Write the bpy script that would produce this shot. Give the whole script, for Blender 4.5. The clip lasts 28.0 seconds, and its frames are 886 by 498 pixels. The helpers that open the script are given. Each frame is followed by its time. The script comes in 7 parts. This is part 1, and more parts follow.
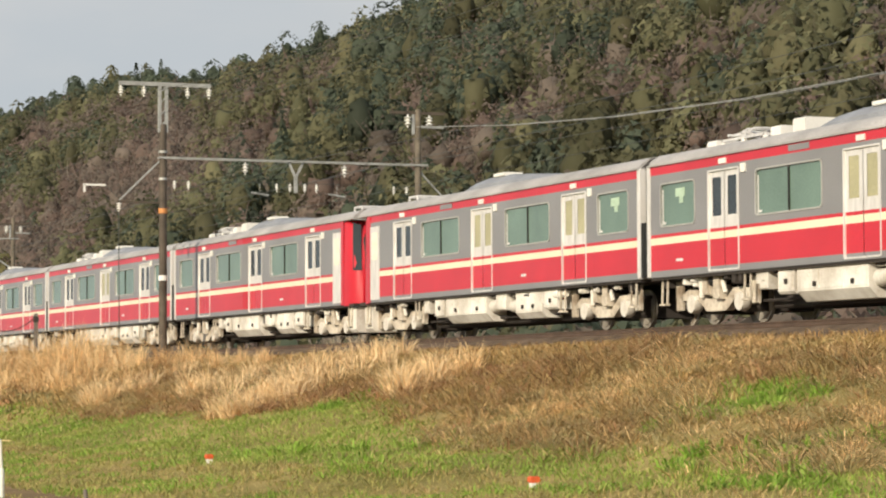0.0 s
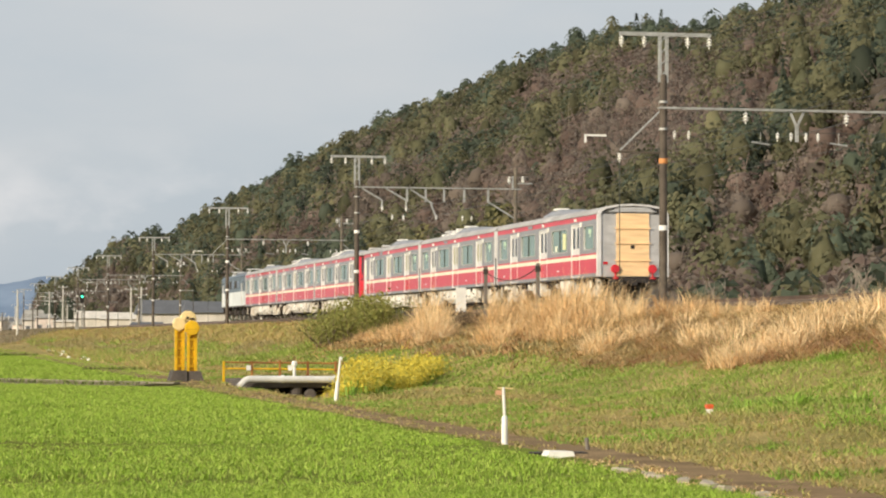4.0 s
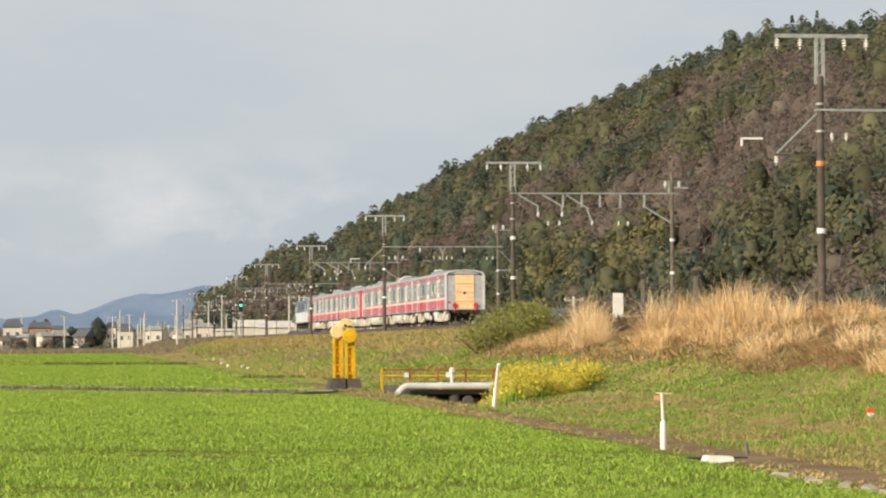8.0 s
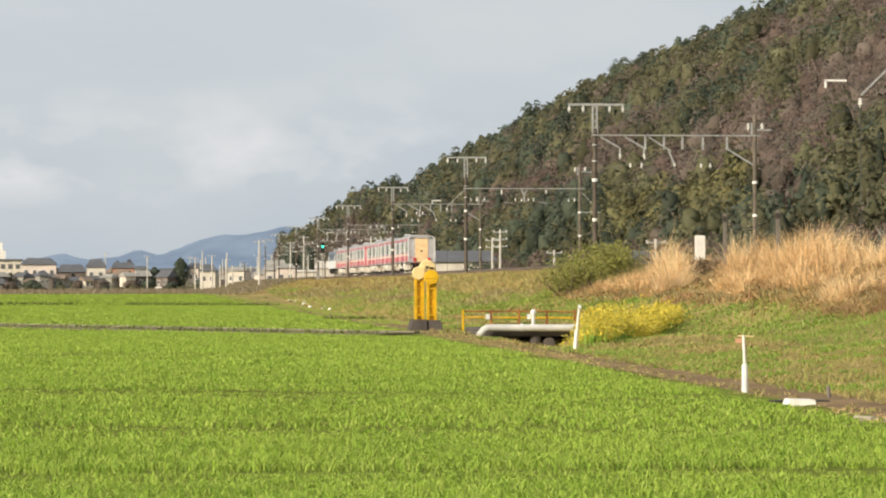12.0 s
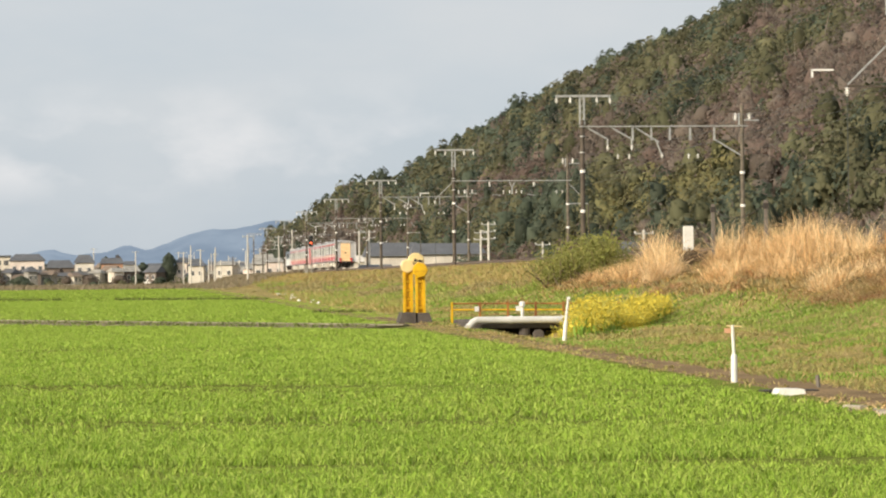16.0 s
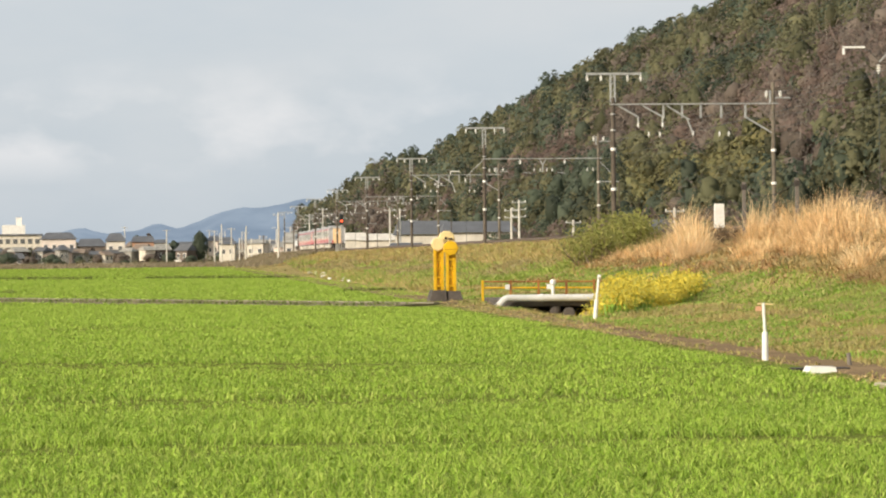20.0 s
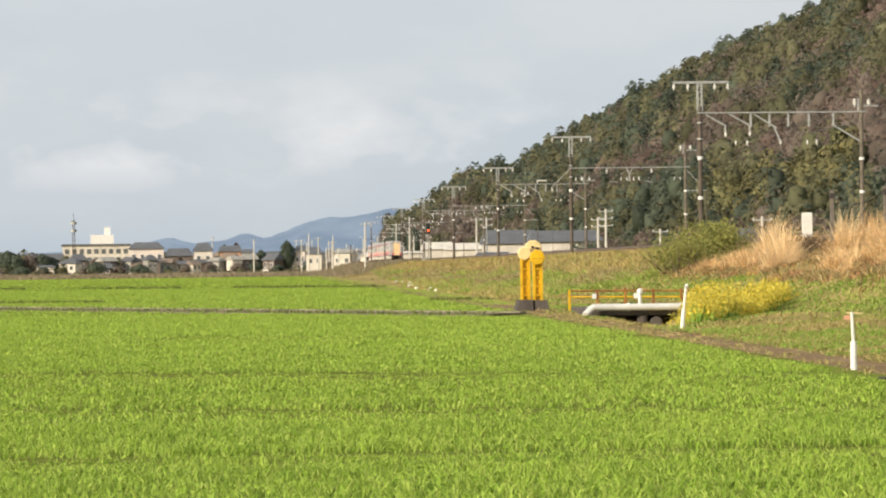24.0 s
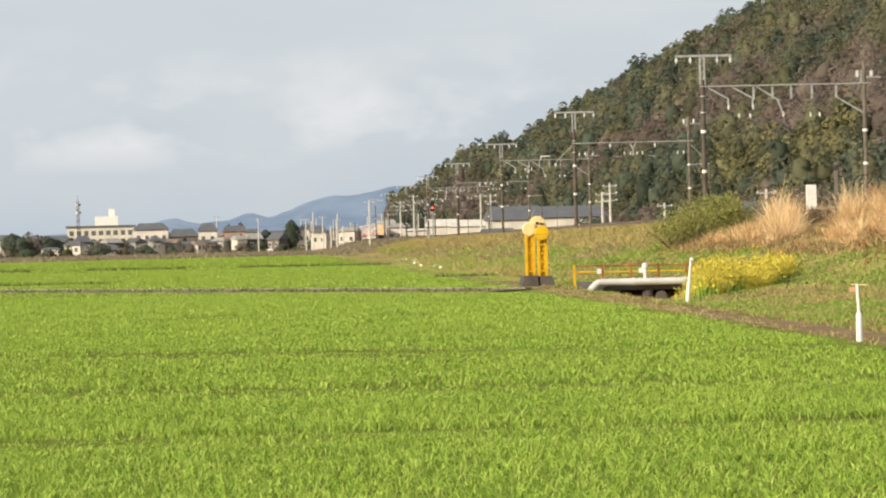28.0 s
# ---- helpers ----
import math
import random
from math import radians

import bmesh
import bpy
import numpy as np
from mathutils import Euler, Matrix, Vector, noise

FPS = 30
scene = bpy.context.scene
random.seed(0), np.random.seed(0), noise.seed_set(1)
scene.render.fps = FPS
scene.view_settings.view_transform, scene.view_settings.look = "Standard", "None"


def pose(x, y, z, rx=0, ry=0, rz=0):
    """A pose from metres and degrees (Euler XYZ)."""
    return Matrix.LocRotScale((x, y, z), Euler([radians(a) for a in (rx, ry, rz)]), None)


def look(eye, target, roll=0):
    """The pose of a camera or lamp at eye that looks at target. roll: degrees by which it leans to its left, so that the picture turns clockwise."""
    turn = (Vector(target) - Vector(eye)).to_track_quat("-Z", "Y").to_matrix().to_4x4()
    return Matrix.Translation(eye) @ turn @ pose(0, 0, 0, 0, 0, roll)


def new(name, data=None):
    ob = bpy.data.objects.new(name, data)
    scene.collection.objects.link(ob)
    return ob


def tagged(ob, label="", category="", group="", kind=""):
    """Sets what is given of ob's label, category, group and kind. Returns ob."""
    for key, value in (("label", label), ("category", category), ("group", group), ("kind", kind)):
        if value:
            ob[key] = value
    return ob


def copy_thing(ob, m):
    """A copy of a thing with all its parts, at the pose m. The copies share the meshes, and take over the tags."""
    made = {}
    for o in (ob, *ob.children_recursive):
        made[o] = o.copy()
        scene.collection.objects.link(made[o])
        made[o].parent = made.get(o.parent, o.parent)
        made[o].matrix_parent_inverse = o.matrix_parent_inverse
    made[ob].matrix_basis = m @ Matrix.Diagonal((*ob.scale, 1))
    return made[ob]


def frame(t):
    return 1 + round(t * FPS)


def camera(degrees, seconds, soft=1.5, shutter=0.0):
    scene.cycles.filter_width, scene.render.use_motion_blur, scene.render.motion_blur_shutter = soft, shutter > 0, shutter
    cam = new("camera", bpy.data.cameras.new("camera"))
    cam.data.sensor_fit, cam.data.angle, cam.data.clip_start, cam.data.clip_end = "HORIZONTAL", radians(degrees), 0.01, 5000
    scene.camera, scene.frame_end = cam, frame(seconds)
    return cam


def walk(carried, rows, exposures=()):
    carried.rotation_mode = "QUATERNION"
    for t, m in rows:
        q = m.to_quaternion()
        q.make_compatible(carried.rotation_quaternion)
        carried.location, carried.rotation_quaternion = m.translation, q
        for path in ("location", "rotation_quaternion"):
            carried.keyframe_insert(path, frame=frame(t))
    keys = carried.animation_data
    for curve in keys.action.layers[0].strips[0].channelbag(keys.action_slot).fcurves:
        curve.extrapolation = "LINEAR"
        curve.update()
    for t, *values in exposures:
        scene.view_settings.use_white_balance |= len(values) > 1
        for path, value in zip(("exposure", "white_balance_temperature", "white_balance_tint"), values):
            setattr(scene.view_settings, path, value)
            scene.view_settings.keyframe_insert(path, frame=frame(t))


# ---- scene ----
# Plan: world Y runs along the railway, X across it; the eye stands still at X = 0, Y = 0.
EXPO = 0.3
EYE = (0.0, 0.0, 1.55)
# seconds, heading east of the track's line, tilt up, roll (degrees)
PATH = [
    (0, 22.353, 2.985, -0.280), (0.5, 18.892, 2.549, -0.633), (1, 17.588, 2.104, -0.895), (1.5, 16.586, 1.882, -1.004),
    (2, 15.515, 1.871, -0.768), (2.5, 14.225, 1.878, -0.463), (3, 13.589, 1.900, 0.008), (3.5, 12.784, 1.969, 0.116),
    (4, 11.467, 1.905, 0.162), (4.5, 10.943, 1.799, -0.045), (6.5, 8.387, 2.001, -0.467), (7, 8.331, 2.089, -0.534),
    (7.5, 8.292, 2.105, -0.415), (8, 8.057, 2.045, -0.330), (8.5, 7.754, 1.912, -0.306), (9, 7.700, 1.833, -0.258),
    (9.5, 7.494, 1.646, -0.251), (10, 7.258, 1.205, -0.202), (10.5, 7.297, 0.890, -0.241), (11, 7.117, 0.745, -0.255),
    (11.5, 6.716, 0.646, -0.158), (12, 6.273, 0.781, -0.106), (12.5, 5.993, 0.936, -0.063), (14.5, 6.249, 0.673, -0.081),
    (15, 6.307, 0.900, -0.082), (15.5, 6.460, 0.816, -0.331), (16, 6.525, 0.619, -0.598), (16.5, 6.452, 0.627, -0.726),
    (17, 6.212, 0.729, -0.738), (17.5, 6.083, 0.897, -0.593), (18, 6.132, 0.823, -0.484), (18.5, 6.249, 0.435, -0.590),
    (19, 6.189, 0.222, -0.718), (19.5, 6.018, 0.167, -0.718), (20, 5.852, 0.148, -0.646), (20.5, 5.648, 0.249, -0.515),
    (21, 5.350, 0.483, -0.524), (21.5, 4.718, 0.715, -0.657), (23.5, 3.851, 0.509, -0.701), (24, 3.966, 0.373, -0.712),
    (24.5, 4.100, 0.152, -0.888), (25, 4.180, -0.031, -1.156), (25.5, 4.123, -0.022, -1.333), (26, 3.978, 0.077, -1.337),
    (26.5, 3.945, 0.090, -1.325), (27, 3.995, -0.080, -1.329), (27.5, 3.958, -0.124, -1.366), (28, 3.857, -0.126, -1.466),
]

def aim(a, p):
    a, p = radians(a), radians(p)
    return (EYE[0] + math.sin(a) * math.cos(p) * 50, EYE[1] + math.cos(a) * math.cos(p) * 50, EYE[2] + math.sin(p) * 50)


cam = camera(19.14, 28.0, soft=2.1)
walk(cam, [(t, look(EYE, aim(a, p), r)) for t, a, p, r in PATH], [(0.0, EXPO - 0.17), (3.0, EXPO - 0.09), (8.0, EXPO - 0.08), (12.0, EXPO), (17.0, EXPO + 0.05), (28.0, EXPO + 0.09)])

TX = 27.2          # centre of the near track
TX2 = 30.8         # centre of the far track
RAIL = 2.83        # top of the rails

# ---- light ----
SUN_DIR = Vector((-0.80, -0.52, 0.36)).normalized()   # towards the sun
world = bpy.data.worlds.new("world")
scene.world = world
world.use_nodes = True
wn = world.node_tree
wn.nodes.clear()


def wnode(kind, **kw):
    n = wn.nodes.new(kind)
    for k, v in kw.items():
        n.inputs[k].default_value = v
    return n


sky = wn.nodes.new("ShaderNodeTexSky")
sky.sky_type = "NISHITA"
sky.sun_disc = False
sky.sun_elevation = math.asin(SUN_DIR.z)
sky.sun_rotation = math.atan2(SUN_DIR.x, SUN_DIR.y)
sky.air_density, sky.dust_density = 1.0, 2.0
w_geo = wn.nodes.new("ShaderNodeTexCoord")
w_map = wn.nodes.new("ShaderNodeMapping")
w_map.inputs["Scale"].default_value = (4.0, 4.0, 11.0)
w_n1 = wnode("ShaderNodeTexNoise", Scale=1.6, Detail=6.0, Roughness=0.55)
w_ramp = wn.nodes.new("ShaderNodeValToRGB")
w_ramp.color_ramp.elements[0].position, w_ramp.color_ramp.elements[0].color = 0.36, (0.0, 0.0, 0.0, 1)
w_ramp.color_ramp.elements[1].position, w_ramp.color_ramp.elements[1].color = 0.66, (1.0, 1.0, 1.0, 1)
w_sep = wn.nodes.new("ShaderNodeSeparateXYZ")
w_high = wn.nodes.new("ShaderNodeMapRange")          # the veil thickens upwards
w_high.inputs[1].default_value, w_high.inputs[2].default_value = 0.0, 0.16
w_high.inputs[3].default_value, w_high.inputs[4].default_value = 0.30, 0.90
w_amt = wn.nodes.new("ShaderNodeMath")
w_amt.operation = "MULTIPLY_ADD"
w_amt.inputs[1].default_value = 0.30
w_cloud = wn.nodes.new("ShaderNodeRGB")
w_cloud.outputs[0].default_value = (5.75, 5.97, 6.12, 1)
w_blue = wn.nodes.new("ShaderNodeMixRGB")
w_blue.inputs[0].default_value = 0.78
w_blue.inputs[2].default_value = (3.75, 4.75, 5.8, 1)
w_mix = wn.nodes.new("ShaderNodeMixRGB")
# a broken row of pale cumulus low over the horizon
w_map2 = wn.nodes.new("ShaderNodeMapping")
w_map2.inputs["Scale"].default_value = (9.0, 9.0, 16.0)
w_map2.inputs["Location"].default_value = (0.35, 0.1, 0.2)
w_n2 = wnode("ShaderNodeTexNoise", Scale=2.2, Detail=5.0, Roughness=0.5)
w_r2 = wn.nodes.new("ShaderNodeValToRGB")
w_r2.color_ramp.elements[0].position, w_r2.color_ramp.elements[0].color = 0.47, (0.0, 0.0, 0.0, 1)
w_r2.color_ramp.elements[1].position, w_r2.color_ramp.elements[1].color = 0.66, (1.0, 1.0, 1.0, 1)
w_band = wn.nodes.new("ShaderNodeValToRGB")
for pos_, val_ in ((0.28, 0.0), (0.42, 0.68), (0.58, 0.5), (0.80, 0.0)):
    el_ = w_band.color_ramp.elements.new(pos_)
    el_.color = (val_, val_, val_, 1)
w_band.color_ramp.elements[0].color = (0, 0, 0, 1)
w_band.color_ramp.elements[-1].color = (0, 0, 0, 1)
w_bs = wn.nodes.new("ShaderNodeMath")
w_bs.operation = "MULTIPLY"
w_bs.inputs[1].default_value = 10.0
w_c2 = wn.nodes.new("ShaderNodeMath")
w_c2.operation = "MULTIPLY"
w_mix2 = wn.nodes.new("ShaderNodeMixRGB")
w_mix2.inputs[2].default_value = (7.4, 7.3, 7.3, 1)
w_bg = wn.nodes.new("ShaderNodeBackground")
w_bg.inputs["Strength"].default_value = 0.092
w_out = wn.nodes.new("ShaderNodeOutputWorld")
wl = wn.links.new
wl(w_geo.outputs["Generated"], w_map.inputs["Vector"])
wl(w_map.outputs["Vector"], w_n1.inputs["Vector"])
wl(w_n1.outputs["Fac"], w_ramp.inputs["Fac"])
wl(w_geo.outputs["Generated"], w_sep.inputs["Vector"])
wl(w_sep.outputs["Z"], w_high.inputs[0])
wl(w_ramp.outputs["Color"], w_amt.inputs[0])
wl(w_high.outputs[0], w_amt.inputs[2])
w_amt.use_clamp = True
wl(sky.outputs["Color"], w_blue.inputs[1])
wl(w_blue.outputs[0], w_mix.inputs[1])
wl(w_cloud.outputs[0], w_mix.inputs[2])
wl(w_amt.outputs[0], w_mix.inputs[0])
wl(w_geo.outputs["Generated"], w_map2.inputs["Vector"])
wl(w_map2.outputs["Vector"], w_n2.inputs["Vector"])
wl(w_n2.outputs["Fac"], w_r2.inputs["Fac"])
wl(w_sep.outputs["Z"], w_bs.inputs[0])
wl(w_bs.outputs[0], w_band.inputs["Fac"])
wl(w_r2.outputs["Color"], w_c2.inputs[0])
wl(w_band.outputs["Color"], w_c2.inputs[1])
wl(w_c2.outputs[0], w_mix2.inputs[0])
wl(w_mix.outputs[0], w_mix2.inputs[1])
wl(w_mix2.outputs[0], w_bg.inputs["Color"])
wl(w_bg.outputs[0], w_out.inputs["Surface"])

sun = new("sun", bpy.data.lights.new("sun", "SUN"))
sun.data.energy, sun.data.angle, sun.data.color = 4.4, radians(0.6), (1.0, 0.86, 0.66)
sun.matrix_world = look(SUN_DIR * 100, (0, 0, 0))


# ---- materials ----
def material(name, color, rough=0.6, metal=0.0, dark=0.75, light=1.15, scale=3.0, grain=40.0, bump=0.1, spec=0.4,
             rand=0.0, island=0.0, tint=None, stretch=(1, 1, 1), coat=0.0):
    """A surface with stains (scale) and grain, both per metre; rand, island: brightness spread by object and by loose piece."""
    m = bpy.data.materials.new(name)
    m.use_nodes = True
    nt = m.node_tree
    b = nt.nodes["Principled BSDF"]
    b.inputs["Roughness"].default_value, b.inputs["Metallic"].default_value = rough, metal
    b.inputs["Specular IOR Level"].default_value = spec
    b.inputs["Coat Weight"].default_value = coat
    ln, nd = nt.links.new, nt.nodes.new
    co = nd("ShaderNodeTexCoord")
    mp = nd("ShaderNodeMapping")
    mp.inputs["Scale"].default_value = stretch
    n1, n2 = nd("ShaderNodeTexNoise"), nd("ShaderNodeTexNoise")
    n1.inputs["Scale"].default_value, n1.inputs["Detail"].default_value = scale, 5
    n2.inputs["Scale"].default_value, n2.inputs["Detail"].default_value = grain, 3
    ln(co.outputs["Object"], mp.inputs["Vector"])
    ln(mp.outputs["Vector"], n1.inputs["Vector"])
    ln(mp.outputs["Vector"], n2.inputs["Vector"])
    ramp = nd("ShaderNodeValToRGB")
    a, c = ramp.color_ramp.elements
    a.position, c.position = 0.3, 0.72
    t = tint or color
    a.color = (*[v * dark for v in t], 1)
    c.color = (*[min(1.0, v * light) for v in color], 1)
    ln(n1.outputs["Fac"], ramp.inputs["Fac"])
    mix = nd("ShaderNodeMixRGB")
    mix.blend_type, mix.inputs[0].default_value = "OVERLAY", 0.35
    ln(ramp.outputs["Color"], mix.inputs[1])
    ln(n2.outputs["Fac"], mix.inputs[2])
    last = mix.outputs[0]
    for amount, node, socket in ((rand, "ShaderNodeObjectInfo", "Random"), (island, "ShaderNodeNewGeometry", "Random Per Island")):
        if amount:
            info, rg, hs = nd(node), nd("ShaderNodeMapRange"), nd("ShaderNodeHueSaturation")
            rg.inputs[3].default_value, rg.inputs[4].default_value = 1 - amount, 1 + amount
            ln(info.outputs[socket], rg.inputs[0])
            ln(rg.outputs[0], hs.inputs["Value"])
            ln(last, hs.inputs["Color"])
            last = hs.outputs[0]
    ln(last, b.inputs["Base Color"])
    if bump:
        bp = nd("ShaderNodeBump")
        bp.inputs["Strength"].default_value, bp.inputs["Distance"].default_value = bump, 0.02
        ln(n2.outputs["Fac"], bp.inputs["Height"])
        ln(bp.outputs[0], b.inputs["Normal"])
    return m


def foliage(name, ca, cb, cc, patch=0.25, trans=0.25, isl=0.35, rough=0.7, third=0.45, trees=False):
    """Leaves or blades: three hues mixed by patches of ground and by loose piece, partly letting light through."""
    m = bpy.data.materials.new(name)
    m.use_nodes = True
    nt = m.node_tree
    ln, nd = nt.links.new, nt.nodes.new
    b = nt.nodes["Principled BSDF"]
    b.inputs["Roughness"].default_value, b.inputs["Specular IOR Level"].default_value = rough, 0.2
    co, n1 = nd("ShaderNodeTexCoord"), nd("ShaderNodeTexNoise")
    n1.inputs["Scale"].default_value, n1.inputs["Detail"].default_value = patch, 4
    ln(co.outputs["Object"], n1.inputs["Vector"])
    geo = nd("ShaderNodeNewGeometry")
    ramp = nd("ShaderNodeValToRGB")
    e = ramp.color_ramp.elements
    e[0].position, e[0].color = 0.36, (*ca, 1)
    e[1].position, e[1].color = 0.62, (*cb, 1)
    ln(n1.outputs["Fac"], ramp.inputs["Fac"])
    pick = nd("ShaderNodeMapRange")
    pick.inputs[1].default_value, pick.inputs[2].default_value = third, 1.0
    ln(geo.outputs["Random Per Island"], pick.inputs[0])
    mix = nd("ShaderNodeMixRGB")
    mix.inputs[2].default_value = (*cc, 1)
    ln(pick.outputs[0], mix.inputs[0])
    ln(ramp.outputs["Color"], mix.inputs[1])
    hs, rg = nd("ShaderNodeHueSaturation"), nd("ShaderNodeMapRange")
    rg.inputs[3].default_value, rg.inputs[4].default_value = 1 - isl, 1 + isl
    wnz = nd("ShaderNodeTexWhiteNoise")
    ln(geo.outputs["Random Per Island"], wnz.inputs["Vector"])
    ln(wnz.outputs["Value"], rg.inputs[0])
    ln(rg.outputs[0], hs.inputs["Value"])
    ln(mix.outputs[0], hs.inputs["Color"])
    if trees:                                   # each tree a little lighter or darker than the next
        at, one, h3 = nd("ShaderNodeAttribute"), nd("ShaderNodeMath"), nd("ShaderNodeHueSaturation")
        at.attribute_name, one.inputs[1].default_value = "tone", 1.0
        ln(at.outputs["Fac"], one.inputs[0])
        ln(one.outputs[0], h3.inputs["Value"])
        ln(hs.outputs[0], h3.inputs["Color"])
        hs = h3
    ln(hs.outputs[0], b.inputs["Base Color"])
    if trans:
        tr, ms = nd("ShaderNodeBsdfTranslucent"), nd("ShaderNodeMixShader")
        ms.inputs[0].default_value = trans
        ln(hs.outputs[0], tr.inputs["Color"])
        ln(b.outputs[0], ms.inputs[1])
        ln(tr.outputs[0], ms.inputs[2])
        ln(ms.outputs[0], nt.nodes["Material Output"].inputs["Surface"])
    return m


def glow(name, color, strength):
    m = bpy.data.materials.new(name)
    m.use_nodes = True
    b = m.node_tree.nodes["Principled BSDF"]
    b.inputs["Base Color"].default_value = (*color, 1)
    b.inputs["Emission Color"].default_value = (*color, 1)
    b.inputs["Emission Strength"].default_value = strength
    return m


# ---- mesh helpers ----
class Form:
    """Collects vertices and faces of one mesh; every solid added is closed and has its own edges."""

    def __init__(self):
        self.v, self.f, self.m = [], [], []

    def add(self, verts, faces, mi=0):
        k = len(self.v)
        self.v += [tuple(p) for p in verts]
        self.f += [tuple(i + k for i in q) for q in faces]
        self.m += [mi] * len(faces)
        return self

    def box(self, x0, x1, y0, y1, z0, z1, mi=0, c=0.0):
        """A block; c: a chamfer on its four edges along y."""
        if not c:
            v = [(x, y, z) for x in (x0, x1) for y in (y0, y1) for z in (z0, z1)]
            return self.add(v, [(0, 1, 3, 2), (4, 6, 7, 5), (0, 4, 5, 1), (2, 3, 7, 6), (0, 2, 6, 4), (1, 5, 7, 3)], mi)
        sec = [(x0 + c, z0), (x1 - c, z0), (x1, z0 + c), (x1, z1 - c), (x1 - c, z1), (x0 + c, z1), (x0, z1 - c), (x0, z0 + c)]
        return self.prism(sec, y0, y1, mi)

    def prism(self, sec, y0, y1, mi=0):
        """A section of (x, z) points carried along y."""
        n = len(sec)
        v = [(x, y0, z) for x, z in sec] + [(x, y1, z) for x, z in sec]
        f = [tuple((i, (i + 1) % n, n + (i + 1) % n, n + i)) for i in range(n)]
        f += [tuple(range(n - 1, -1, -1)), tuple(range(n, 2 * n))]
        return self.add(v, f, mi)

    def rod(self, a, b, r, r2=None, n=8, mi=0):
        a, b = Vector(a), Vector(b)
        q = (b - a).to_track_quat("Z", "Y")
        r2 = r if r2 is None else r2
        ring = [Vector((math.cos(2 * math.pi * i / n), math.sin(2 * math.pi * i / n), 0)) for i in range(n)]
        v = [a + q @ (p * r) for p in ring] + [b + q @ (p * r2) for p in ring]
        f = [(i, (i + 1) % n, n + (i + 1) % n, n + i) for i in range(n)] + [tuple(range(n - 1, -1, -1)), tuple(range(n, 2 * n))]
        return self.add(v, f, mi)

    def bar(self, a, b, w, h, mi=0):
        """A square-section bar from a to b."""
        a, b = Vector(a), Vector(b)
        q = (b - a).to_track_quat("Z", "Y")
        ring = [Vector(p) for p in ((-w / 2, -h / 2, 0), (w / 2, -h / 2, 0), (w / 2, h / 2, 0), (-w / 2, h / 2, 0))]
        v = [a + q @ p for p in ring] + [b + q @ p for p in ring]
        f = [(i, (i + 1) % 4, 4 + (i + 1) % 4, 4 + i) for i in range(4)] + [(3, 2, 1, 0), (4, 5, 6, 7)]
        return self.add(v, f, mi)

    def lathe(self, base, prof, n=10, axis="z", mi=0):
        """Rings of (radius, height) turned about an axis through base."""
        bx, by, bz = base
        v = []
        for r, h in prof:
            for i in range(n):
                c, s = r * math.cos(2 * math.pi * i / n), r * math.sin(2 * math.pi * i / n)
                v.append({"z": (bx + c, by + s, bz + h), "x": (bx + h, by + c, bz + s), "y": (bx + c, by + h, bz + s)}[axis])
        f = []
        for k in range(len(prof) - 1):
            f += [(k * n + i, k * n + (i + 1) % n, (k + 1) * n + (i + 1) % n, (k + 1) * n + i) for i in range(n)]
        f += [tuple(range(n - 1, -1, -1)), tuple((len(prof) - 1) * n + i for i in range(n))]
        return self.add(v, f, mi)

    def mesh(self, name, mats, smooth=False, weld=False):
        me = bpy.data.meshes.new(name)
        me.from_pydata(self.v, [], self.f)
        for m in mats if isinstance(mats, (list, tuple)) else [mats]:
            me.materials.append(m)
        if any(self.m):
            me.polygons.foreach_set("material_index", self.m)
        bm = bmesh.new()
        bm.from_mesh(me)
        if weld:
            bmesh.ops.remove_doubles(bm, verts=bm.verts, dist=1e-5)
        bmesh.ops.recalc_face_normals(bm, faces=bm.faces)
        bm.to_mesh(me)
        bm.free()
        if smooth:
            me.polygons.foreach_set("use_smooth", [True] * len(me.polygons))
            me.set_sharp_from_angle(angle=radians(40))
        return me


def part(name, data, mat, parent, label="", at=None, smooth=False):
    """Links a Form (or a ready mesh) as one mesh object under its thing."""
    me = data.mesh(name, mat, smooth) if isinstance(data, Form) else data
    ob = new(name, me)
    ob.parent = parent
    if at is not None:
        ob.matrix_local = at if isinstance(at, Matrix) else Matrix.Translation(at)
    if label:
        ob["label"] = label
    return ob


def thing(name, label, category, at=None, group="", kind=""):
    ob = new(name)
    ob.empty_display_size = 0.3
    if at is not None:
        ob.matrix_world = at if isinstance(at, Matrix) else Matrix.Translation(at)
    return tagged(ob, label, category, group, kind)


def single(name, form, mat, label, category, at=None, group="", kind="", smooth=False):
    ob = new(name, form.mesh(name, mat, smooth) if isinstance(form, Form) else form)
    if at is not None:
        ob.matrix_world = at if isinstance(at, Matrix) else Matrix.Translation(at)
    return tagged(ob, label, category, group, kind)


def mass(name, verts, faces, mats, index=None):
    """A large mesh from arrays: verts (n, 3), faces (m, k) of one size."""
    me = bpy.data.meshes.new(name)
    verts, faces = np.asarray(verts, np.float32), np.asarray(faces, np.int32)
    m, k = faces.shape
    me.vertices.add(len(verts))
    me.vertices.foreach_set("co", verts.ravel())
    me.loops.add(m * k)
    me.loops.foreach_set("vertex_index", faces.ravel())
    me.polygons.add(m)
    me.polygons.foreach_set("loop_start", np.arange(0, m * k, k, dtype=np.int32))
    for mt in mats:
        me.materials.append(mt)
    if index is not None:
        me.polygons.foreach_set("material_index", np.asarray(index, np.int32))
    me.update(calc_edges=True)
    return me


